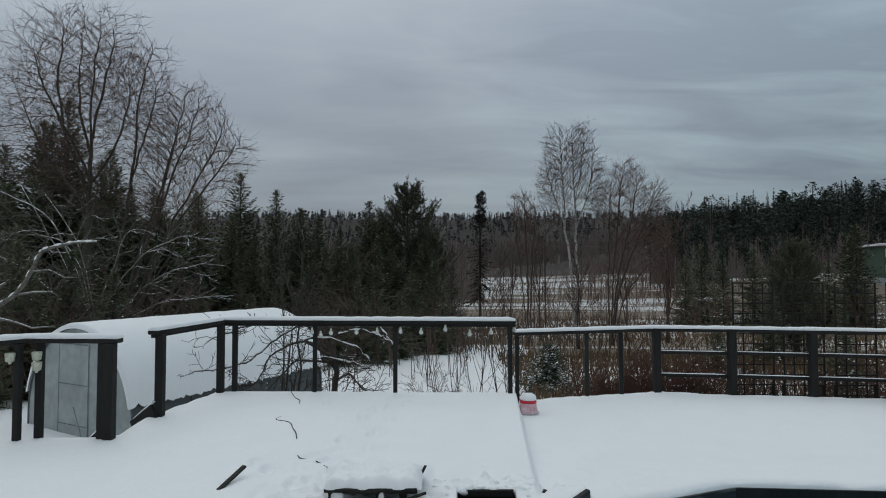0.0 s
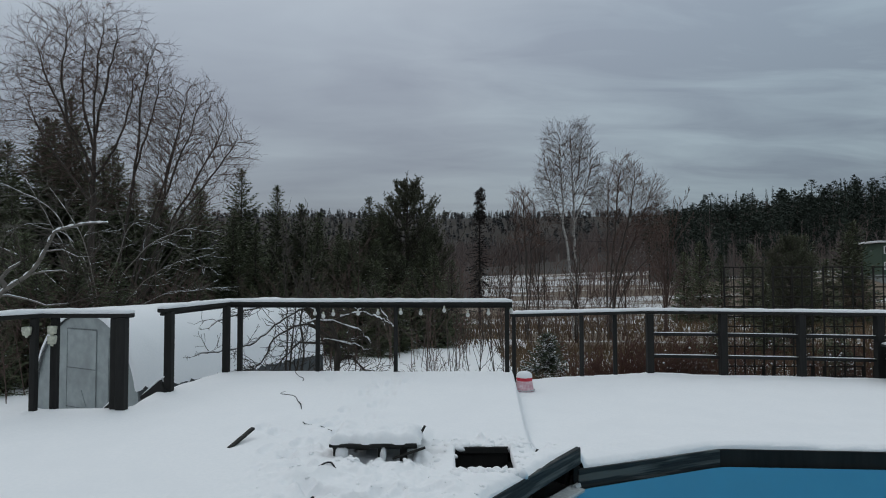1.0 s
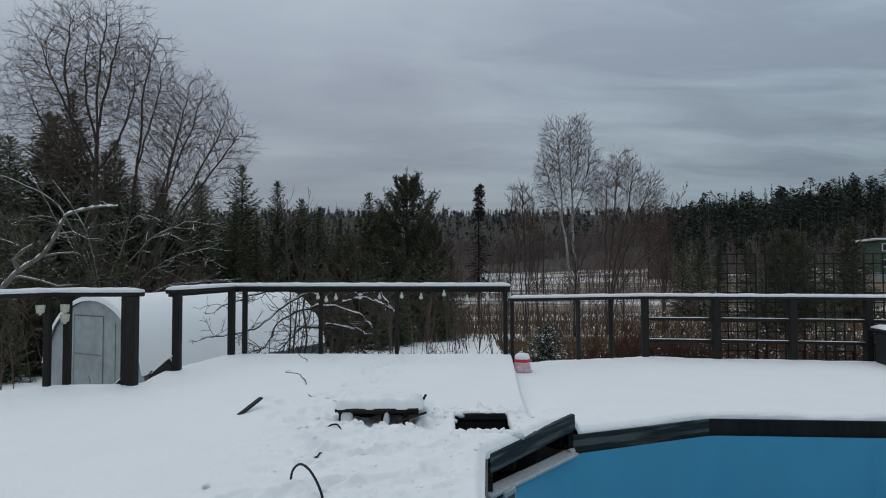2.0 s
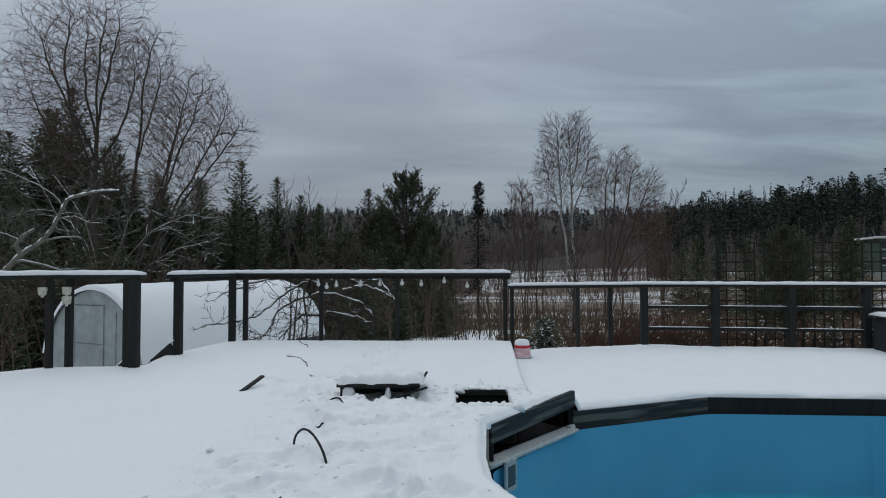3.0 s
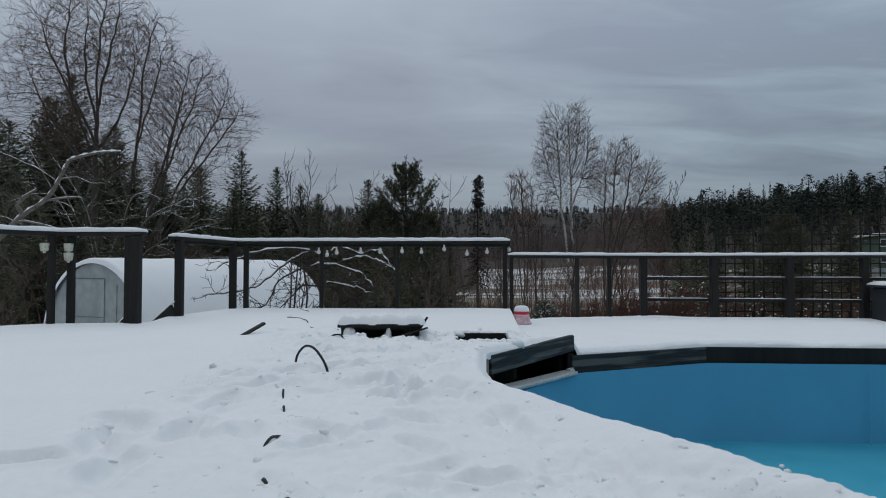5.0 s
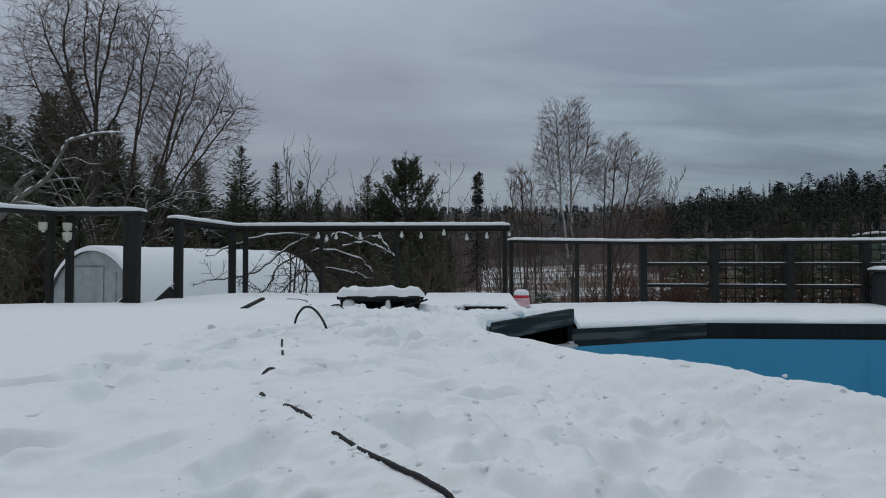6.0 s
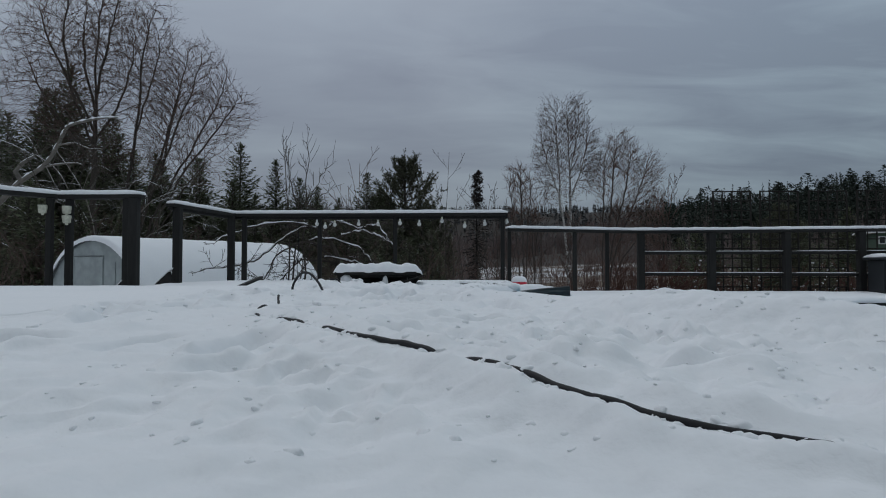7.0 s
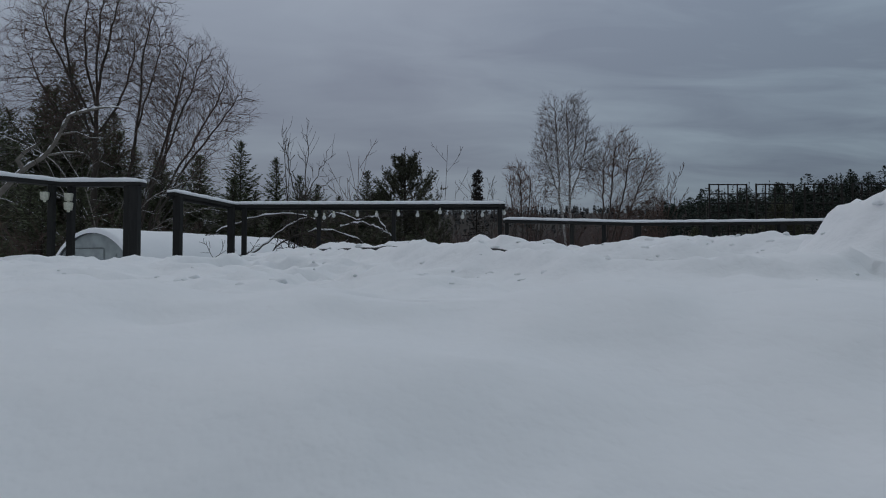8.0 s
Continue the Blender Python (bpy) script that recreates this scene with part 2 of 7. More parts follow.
def empty(name, place, label, category, group="", kind=""):
    e = new(name)
    e.matrix_basis = Matrix.Translation(place)
    return tagged(e, label, category, group, kind)


def add_box(bm, a, b, w, h, roll_up=(0, 0, 1), bevel=0.006):
    """A board from a to b (its axis), w wide sideways, h high, with eased edges."""
    a, b = Vector(a), Vector(b)
    d = (b - a)
    length = d.length
    d.normalize()
    up = Vector(roll_up)
    side = d.cross(up)
    if side.length < 1e-4:
        side = d.cross(Vector((0, 1, 0)))
    side.normalize()
    up = side.cross(d).normalized()
    m = Matrix((( *side, 0), (*d, 0), (*up, 0), (0, 0, 0, 1))).transposed()
    m.translation = (a + b) / 2
    r = bmesh.ops.create_cube(bm, size=1, matrix=m @ Matrix.Diagonal((w, length, h, 1)))
    if bevel:
        edges = list({e for v in r["verts"] for e in v.link_edges})
        bmesh.ops.bevel(bm, geom=edges, offset=min(bevel, w * 0.3, h * 0.3), segments=1, affect="EDGES")
    return bm


def beam(a, b, w, h, roll_up=(0, 0, 1), bevel=0.006):
    return add_box(bmesh.new(), a, b, w, h, roll_up, bevel)


def tubes(lines, min_sides=3, scale=1.0, most=8):
    """Vertices and faces of tapering tubes along polylines [(points, radii)]."""
    verts, faces = [], []
    for pts, rad in lines:
        pts = np.asarray(pts, float)
        sides = min(most, min_sides if max(rad) < 0.02 else (5 if max(rad) < 0.07 else 8))
        d = np.gradient(pts, axis=0)
        d /= np.linalg.norm(d, axis=1, keepdims=True) + 1e-9
        ref = np.array((0.31, 0.17, 0.93)) if abs(d[0, 2]) < 0.8 else np.array((0.93, 0.25, 0.11))
        u = np.cross(d, ref); u /= np.linalg.norm(u, axis=1, keepdims=True) + 1e-9
        v = np.cross(d, u)
        a = np.arange(sides) * 2 * math.pi / sides
        ring = pts[:, None] + np.asarray(rad)[:, None, None] * scale * (np.cos(a)[None, :, None] * u[:, None] + np.sin(a)[None, :, None] * v[:, None])
        o = len(verts)
        verts.extend(ring.reshape(-1, 3).tolist())
        for i in range(len(pts) - 1):
            for k in range(sides):
                k2 = (k + 1) % sides
                faces.append((o + i * sides + k, o + i * sides + k2, o + (i + 1) * sides + k2, o + (i + 1) * sides + k))
        if sides > 4:
            faces.append(tuple(o + k for k in range(sides))[::-1])
            faces.append(tuple(o + (len(pts) - 1) * sides + k for k in range(sides)))
    return verts, faces


def spline(points, n):
    """Catmull-Rom through points."""
    p = [Vector(q) for q in points]
    p = [p[0] * 2 - p[1]] + p + [p[-1] * 2 - p[-2]]
    out = []
    for i in range(1, len(p) - 2):
        for k in range(n):
            t = k / n
            out.append(0.5 * ((2 * p[i]) + (p[i + 1] - p[i - 1]) * t + (2 * p[i - 1] - 5 * p[i] + 4 * p[i + 1] - p[i + 2]) * t * t + (3 * p[i] - p[i - 1] - 3 * p[i + 1] + p[i + 2]) * t ** 3))
    out.append(p[-2])
    return out


def lattice_noise(x, y, scale, seed, octaves=4, gain=0.5):
    """Smooth fractal value noise in -1..1 on arrays."""
    total, amp, norm = np.zeros_like(x, dtype=float), 1.0, 0.0
    for o in range(octaves):
        xs, ys = x / scale * 2 ** o + 17.3 * o, y / scale * 2 ** o - 9.1 * o
        xi, yi = np.floor(xs).astype(np.int64), np.floor(ys).astype(np.int64)
        fx, fy = xs - xi, ys - yi
        fx, fy = fx * fx * (3 - 2 * fx), fy * fy * (3 - 2 * fy)

        def h(i, j):
            k = (i * 374761393 + j * 668265263 + (seed + o) * 974711) & 0x7FFFFFFF
            k = ((k ^ (k >> 13)) * 1274126177) & 0x7FFFFFFF
            return ((k ^ (k >> 16)) & 0xFFFF) / 32767.5 - 1
        total += amp * ((h(xi, yi) * (1 - fx) + h(xi + 1, yi) * fx) * (1 - fy) + (h(xi, yi + 1) * (1 - fx) + h(xi + 1, yi + 1) * fx) * fy)
        norm += amp
        amp *= gain
    return total / norm


def smooth01(t):
    t = np.clip(t, 0, 1)
    return t * t * (3 - 2 * t)


def inside(poly, x, y):
    r = np.zeros(np.shape(x), bool)
    for (x0, y0), (x1, y1) in zip(poly, poly[1:] + poly[:1]):
        c = ((y0 > y) != (y1 > y)) & (x < (x1 - x0) * (y - y0) / (y1 - y0 + 1e-12) + x0)
        r ^= c
    return r


def nearest_on(poly, x, y):
    """Distance to a polygon's outline and the nearest point on it."""
    best, bx, by = np.full(np.shape(x), 1e9), np.array(x, float), np.array(y, float)
    for (x0, y0), (x1, y1) in zip(poly, poly[1:] + poly[:1]):
        dx, dy = x1 - x0, y1 - y0
        t = np.clip(((x - x0) * dx + (y - y0) * dy) / (dx * dx + dy * dy), 0, 1)
        px, py = x0 + t * dx, y0 + t * dy
        d = np.hypot(x - px, y - py)
        w = d < best
        best, bx, by = np.where(w, d, best), np.where(w, px, bx), np.where(w, py, by)
    return best, bx, by

# ---- the ground: yard, valley and hills in one sheet ----


def ground_height(x, y):
    x, y = np.asarray(x, float), np.asarray(y, float)
    r = np.hypot(x, y)
    # the yard falls from the terrace to the valley floor
    z = -1.0 - 0.9 * smooth01((y - 8) / 16 + (x + 2) / 40) - 2.2 * smooth01((y - 20) / 45)
    z = np.where(y < 6, -1.0, z)
    # dug out under the pool
    z = z - 1.6 * smooth01((x + 0.6) / 0.5) * smooth01((8.0 - x) / 1.0) * smooth01((7.0 - y) / 1.0) * smooth01((y + 2.0) / 1.0)
    # an even rise at the far side of the valley
    z = z + 6.0 * smooth01((y - 95) / 100)
    # the wooded hill on the one side and the long ridge behind
    hill = smooth01((x - 0.02 * y + 2) / 150) * smooth01((y - 95) / 95) * 15
    hill = hill * (1 - 0.85 * smooth01((y - 330) / 260))
    ridge = 54 * smooth01((y - 330) / 330) + 4 * lattice_noise(x, y, 160, 5, 3)* smooth01((y - 250) / 150)
    z = z + 3.4 * np.exp(-((x - 80) / 24) ** 2 - ((y - 106) / 20) ** 2)
    z = z + np.maximum(hill, ridge) + np.minimum(hill, ridge) * 0.15
    z = z + 0.10 * lattice_noise(x, y, 2.5, 7, 3) * smooth01((r - 8) / 6)
    return z


def build_ground():
    ang = np.linspace(-math.pi, math.pi, 181)
    # finer steps in the wide sector ahead
    ahead = np.linspace(radians(35), radians(145), 171)
    ang = np.unique(np.round(np.concatenate([ang[(ang < ahead[0]) | (ang > ahead[-1])], ahead]), 6))[:-1]
    rad = np.concatenate([[0.5], np.geomspace(4, 3200, 120)])
    A, R = np.meshgrid(ang, rad)
    X, Y = R * np.cos(A), R * np.sin(A)
    Z = ground_height(X, Y)
    verts = np.stack([X, Y, Z], -1).reshape(-1, 3)
    n = len(ang)
    faces = [(i * n + k, i * n + (k + 1) % n, (i + 1) * n + (k + 1) % n, (i + 1) * n + k) for i in range(len(rad) - 1) for k in range(n)]
    faces.append(tuple(range(n))[::-1])
    ob = part("ground", (verts, faces), M_FIELD, smooth=True)
    ob.data.materials.append(M_SNOW)
    ob.data.materials.append(M_FLOOR)
    # the garden itself lies under whole snow
    for p in ob.data.polygons:
        c = p.center
        if math.hypot(c.x, c.y) < (24 if c.x > 4 else 33):
            p.material_index = 1
        elif c.y > 150 or (c.y > 128 and c.x > 0.34 * c.y) or (c.y > 110 and c.x < 0.055 * c.y):
            p.material_index = 2
    return tagged(ob, "snow-covered yard falling to a valley with brown grass", "ground", kind="structure")


build_ground()

# ---- terrace: snow cover with a pool opening and an open hatch ----
POOL = [(0.25, 4.00), (1.0, 4.97), (2.29, 5.48), (3.85, 5.38), (5.15, 4.65), (5.75, 3.40), (5.55, 2.0), (4.75, 0.9), (3.5, 0.35), (2.5, 0.55), (1.9, 0.75), (1.30, 1.10), (0.95, 1.38), (0.78, 1.58), (0.66, 1.78), (0.57, 2.08), (0.46, 2.36), (0.35, 2.58), (0.26, 2.74), (0.20, 2.92), (0.20, 3.30)]
HATCH = [(0.07, 4.42), (0.47, 4.42), (0.48, 4.93), (0.07, 4.93)]
DECK = [(-7.5, -4), (-7.5, 1.2), (-5.7, 4.3), (-4.20, 6.48), (-3.30, 6.55), (-3.36, 7.25), (-3.10, 8.75), (0.92, 8.62), (1.0, 9.02), (3.05, 9.60), (6.2, 9.12), (9.0, 8.6), (9.0, -4)]


_rng = random.Random(12)
TRACKS = []  # foot prints and clods: x, y, half length, half width, turn, height
for _k in range(85):
    _y = _rng.uniform(0.5, 4.9)
    TRACKS.append((_rng.uniform(-1.25, 0.45) + 0.25 * max(0, 2.0 - _y) * _rng.random(), _y, _rng.uniform(0.10, 0.15), _rng.uniform(0.045, 0.065), _rng.uniform(0, 3.14), -_rng.uniform(0.020, 0.052)))
for _k in range(44):
    _y = _rng.uniform(4.9, 8.4)
    TRACKS.append((-0.95 + 0.12 * (_y - 6) + _rng.gauss(0, 0.28), _y, 0.13, 0.055, 1.57 + _rng.gauss(0, 0.3), -_rng.uniform(0.02, 0.05)))
for _k in range(130):
    _y = _rng.uniform(0.45, 4.95)
    _s = _rng.uniform(0.018, 0.055)
    TRACKS.append((_rng.uniform(-1.3, 1.1), _y, _s * _rng.uniform(1, 1.6), _s, _rng.uniform(0, 3.14), _s * _rng.uniform(0.3, 0.6) * (0.5 if _y < 2.2 else 1)))
# deep prints beside the hose
for _x, _y, _a, _b, _t, _d in ((0.43, 1.42, 0.09, 0.05, 0.5, 0.055), (0.72, 1.66, 0.14, 0.05, 0.2, 0.06), (0.58, 1.86, 0.10, 0.05, 2.4, 0.05), (0.30, 1.82, 0.10, 0.05, 1.2, 0.045), (-0.05, 1.72, 0.11, 0.05, 0.4, 0.045), (0.12, 1.36, 0.06, 0.04, 1.9, 0.035),
                               (-0.55, 1.25, 0.11, 0.05, 1.2, 0.05), (-0.85, 1.65, 0.12, 0.05, 1.6, 0.05), (-0.30, 1.02, 0.08, 0.045, 0.8, 0.04), (0.42, 1.12, 0.08, 0.04, 0.2, 0.04), (0.32, 0.92, 0.07, 0.035, 2.8, 0.035), (-0.70, 1.05, 0.09, 0.05, 2.2, 0.045), (-0.24, 2.15, 0.11, 0.05, 1.3, 0.05), (0.20, 2.35, 0.11, 0.05, 1.8, 0.05)):
    TRACKS.append((_x, _y, 0.8 * _a, 0.8 * _b, _t, -0.5 * _d))
for _k in range(26):
    _s = _rng.uniform(0.02, 0.04)
    TRACKS.append((_rng.uniform(-0.1, 0.95), _rng.uniform(5.06, 5.35), _s * 1.3, _s, _rng.uniform(0, 3.14), _s * 0.7))


HOSE = [(-0.45, 1.62), (-0.31, 1.43), (-0.17, 1.20), (-0.06, 1.06), (0.03, 0.94), (0.14, 0.79), (0.21, 0.71), (0.28, 0.665), (0.34, 0.64)]


def hose_level(y):
    return np.interp(y, [0.5, 0.62, 0.70, 0.80, 0.90, 1.2, 1.7], [0.180, 0.187, 0.194, 0.203, 0.214, 0.219, 0.214])


def deck_snow(x, y):
    tread = smooth01((x + 1.45 + 0.25 * lattice_noise(x, y, 0.8, 31, 2)) / 0.35) * smooth01((5.0 - y) / 0.3) * smooth01((2.2 - x) / 0.4)
    path = smooth01(1.6 - np.abs(x + 0.95 - 0.12 * (y - 6)) / 0.42) * smooth01((y - 4.6) / 0.5) * smooth01((8.4 - y) / 0.6)
    high = 0.125 + 0.050 * smooth01((6.6 - y) / 2.4) + 0.022 * tread
    high = high + 0.016 * lattice_noise(x, y, 1.6, 3, 2)
    # the lower terrace beside and beyond the pool; snow is heaped against the raised board
    edge = 0.90 - 0.075 * (8.6 - y)
    low = smooth01((x - edge) / 0.07)
    dx, dy = x - 0.24, y - 4.00
    along = np.clip((dx * 0.76 + dy * 0.97) / (0.76 ** 2 + 0.97 ** 2), 0, 1.0)
    to_board = np.hypot(dx - 0.76 * along, dy - 0.97 * along)
    low = low * smooth01((to_board - 0.16 - 0.05 * lattice_noise(x, y, 0.2, 44, 2)) / 0.20) * smooth01((y - 4.3) / 0.1)
    low = np.maximum(low, smooth01((x - 1.0) / 0.08) * smooth01((y - 4.3) / 0.1))
    low = np.maximum(low, smooth01((x - 1.9) / 0.4) * smooth01((y - 3.0) / 0.5))
    h = high * (1 - low) + (-0.050 + 0.105 * smooth01((6.9 - y) / 1.6) + 0.018 * lattice_noise(x, y, 0.55, 8, 2)) * low
    # trodden snow
    rough = np.clip(tread + 0.5 * path, 0, 1)
    near = 1 - smooth01((np.hypot(x, y) - 0.95) / 0.9)
    h = h - 0.012 * near * rough
    to_pool = nearest_on(POOL, x, y)[0]
    to_hatch = nearest_on(HATCH, x, y)[0]
    calm = (0.25 + 0.75 * smooth01((to_pool - 0.03) / 0.25)) * (0.12 + 0.88 * smooth01((to_hatch - 0.02) / 0.16))
    h = h + 0.040 * np.exp(-(to_pool / 0.22) ** 2) * smooth01((3.4 - y) / 0.5) * smooth01((2.4 - x) / 0.5)
    pock = np.abs(lattice_noise(x, y, 0.17, 13, 1)) + 0.5 * np.abs(lattice_noise(x + 3.3, y, 0.075, 14, 1))
    # crumbly clumps with sharp creases, finer towards the near end of the terrace
    fore = smooth01((3.2 - y) / 1.4)
    crumb = 0.010 * np.abs(lattice_noise(x + 1.7, y, 0.11, 85, 1)) + 0.013 * np.abs(lattice_noise(x, y + 2.2, 0.058, 86, 1)) + 0.016 * np.abs(lattice_noise(x, y, 0.034, 87, 1)) - 0.010
    crumb = crumb - 0.016 * smooth01((lattice_noise(x + 5.1, y, 0.10, 90, 2) - 0.22) / 0.14)
    patch = 0.30 + 0.70 * smooth01(0.5 + 1.1 * lattice_noise(x, y, 0.35, 89, 2))
    patch = patch * (0.35 + 0.65 * smooth01((x + 0.75) / 0.5)) * (0.25 + 0.75 * smooth01((np.hypot(x, y) - 0.62) / 0.22))
    broad = 0.016 * lattice_noise(x, y, 0.15, 81, 2) + 0.020 * lattice_noise(x, y, 0.42, 11, 2) + 0.034 * pock * (0.5 + 0.5 * smooth01(0.5 + lattice_noise(x, y, 0.6, 51, 1))) + 0.012 * lattice_noise(x, y, 0.09, 47, 2) + 0.012 * lattice_noise(x, y, 0.045, 17, 2)
    h = h + rough * calm * (broad * (1 - 0.70 * fore) + crumb * fore * patch - 0.022 * (1 - 0.8 * fore * smooth01((0.15 - x) / 0.3) * smooth01((y - 0.7) / 0.3))) * (1 - 0.5 * low)
    h = h + low * (0.007 + 0.020 * np.exp(-((to_pool - 0.45) / 0.35) ** 2)) * np.abs(lattice_noise(x, y, 0.16, 71, 2)) * smooth01((7.4 - y) / 1.0)
    h = h + (1 - rough) * 0.005 * lattice_noise(x, y, 0.45, 19, 3)
    lump = smooth01((y - 4.85) / 0.1) * smooth01((5.6 - y) / 0.2) * smooth01((x + 0.1) / 0.1) * smooth01((0.95 - x) / 0.2)
    h = h + lump * smooth01((to_hatch - 0.04) / 0.1) * 0.016 * lattice_noise(x, y, 0.13, 37, 2)
    for cx, cy, a, b, turn, up in TRACKS:
        w = np.abs(x - cx) + np.abs(y - cy) < 3 * (a + b)
        if up < 0 and math.hypot(cx, cy) < 1.0:
            up = 0.25 * up
        if not np.any(w) or nearest_on(HATCH, np.array([cx]), np.array([cy]))[0][0] < a + b or nearest_on(POOL, np.array([cx]), np.array([cy]))[0][0] < 1.3 * (a + b) * 0.8 or inside(POOL, np.array([cx]), np.array([cy]))[0]:
            continue
        c, s = math.cos(turn), math.sin(turn)
        u, v = ((x[w] - cx) * c + (y[w] - cy) * s) / a, (-(x[w] - cx) * s + (y[w] - cy) * c) / b
        q = u * u + v * v
        h[w] += up * (1 - smooth01((np.sqrt(q) - 0.35) / 0.95)) if up < 0 else up * np.clip(1 - q, 0, 1) ** 1.5
        if up < 0:
            h[w] += -0.22 * up * np.exp(-((np.sqrt(q) - 1.35) / 0.30) ** 2)
    # the hollow that the camera comes down into, and the mound beside it
    r = np.hypot((x - 0.02) / 1.6, y - 0.08)
    close = np.exp(-(((x - 0.0) / 0.55) ** 2 + ((y - 0.45) / 0.28) ** 2))
    h = h * (1 - close) + (0.176 + 0.016 * lattice_noise(x, y, 0.15, 61, 2) + 0.005 * lattice_noise(x, y, 0.045, 62, 2)) * close
    h = h - 0.060 * (1 - smooth01((r - 0.06) / 0.34))
    for cx, cy, a, b, deep in ((-0.028, 0.555, 0.032, 0.012, 0.050), (0.0, 0.465, 0.024, 0.011, 0.026), (-0.10, 0.40, 0.024, 0.016, 0.010), (-0.13, 0.52, 0.05, 0.03, 0.016), (0.20, 0.50, 0.05, 0.03, 0.010)):
        h = h - deep * np.exp(-(((x - cx) / a) ** 2 + ((y - cy) / b) ** 2))
    h = h + 0.078 * (1 + 0.2 * lattice_noise(x, y, 0.05, 66, 2)) * np.exp(-(((x - 0.475) / 0.066) ** 2 + ((y - 0.70) / 0.09) ** 2))
    h = h + 0.026 * (1 + 0.7 * lattice_noise(x, y, 0.07, 67, 2)) * np.exp(-(((x - 0.20) / 0.11) ** 2 + ((y - 1.08) / 0.09) ** 2))
    h = h + 0.020 * np.exp(-(((x - 0.42) / 0.06) ** 2 + ((y - 1.05) / 0.08) ** 2))
    # snow thrown up along the pool
    h = h + (0.036 + 0.009 * lattice_noise(x, y, 0.14, 73, 2)) * np.exp(-((to_pool - 0.08) / 0.12) ** 2) * smooth01((2.25 - y) / 0.5) * smooth01((1.05 - x) / 0.35) * smooth01((x - 0.35) / 0.2)
    # the hose lies on a low ridge
    best, across = np.full(np.shape(x), 9.0), np.zeros(np.shape(x))
    for (x0, y0), (x1, y1) in zip(HOSE, HOSE[1:]):
        dx, dy = x1 - x0, y1 - y0
        t = np.clip(((x - x0) * dx + (y - y0) * dy) / (dx ** 2 + dy ** 2), 0, 1)
        dist = np.hypot(x - x0 - t * dx, y - y0 - t * dy)
        side = np.sign(dx * (y - y0) - dy * (x - x0))
        across = np.where(dist < best, dist * side, across)
        best = np.minimum(best, dist)
    bed = hose_level(y) - 0.001 + 0.003 * lattice_noise(x, y, 0.11, 91, 2) + 0.003 * lattice_noise(x, y, 0.035, 92, 2)
    bed = bed + (0.005 + 0.009 * smooth01((1.02 - y) / 0.12)) * np.exp(-((across + 0.036) / 0.020) ** 2) + (0.020 + 0.012 * lattice_noise(x, y, 0.09, 95, 2)) * np.exp(-((across - 0.045) / 0.028) ** 2)
    w = 0.95 * np.exp(-(best / 0.085) ** 4)
    h = h * (1 - w) + bed * w
    # broken crumbs over the nearest trodden snow, on both sides of the hose
    ring = smooth01((np.hypot(x, y) - 0.52) / 0.2) * smooth01((1.9 - y) / 0.5) * smooth01((x + 0.55) / 0.4) * smooth01((best - 0.010) / 0.02) * smooth01((1.1 - x) / 0.3)
    h = h + ring * (0.009 * np.abs(lattice_noise(x + 0.4, y, 0.052, 96, 1)) + 0.010 * np.abs(lattice_noise(x, y + 0.7, 0.026, 97, 2)) - 0.006 + 0.008 * smooth01((across - 0.03) / 0.05) * smooth01((0.75 - x) / 0.25))
    under = smooth01((x + 0.80) / 0.05) * smooth01((-0.20 - x) / 0.05) * smooth01((y - 4.60) / 0.05) * smooth01((5.08 - y) / 0.05)
    h = h * (1 - under) + np.minimum(h, 0.145 + 0.012 * lattice_noise(x, y, 0.08, 93, 2)) * under
    h = h + 0.045 * smooth01((x + 0.92) / 0.1) * smooth01((-0.08 - x) / 0.1) * smooth01((y - 5.06) / 0.06) * smooth01((5.75 - y) / 0.4)
    # drifted lip round the hatch
    d, _, _ = nearest_on(HATCH, x, y)
    h = h + 0.035 * np.exp(-(d / 0.10) ** 2) * smooth01((y - 4.8) / 0.1) * (1 - low)
    return h


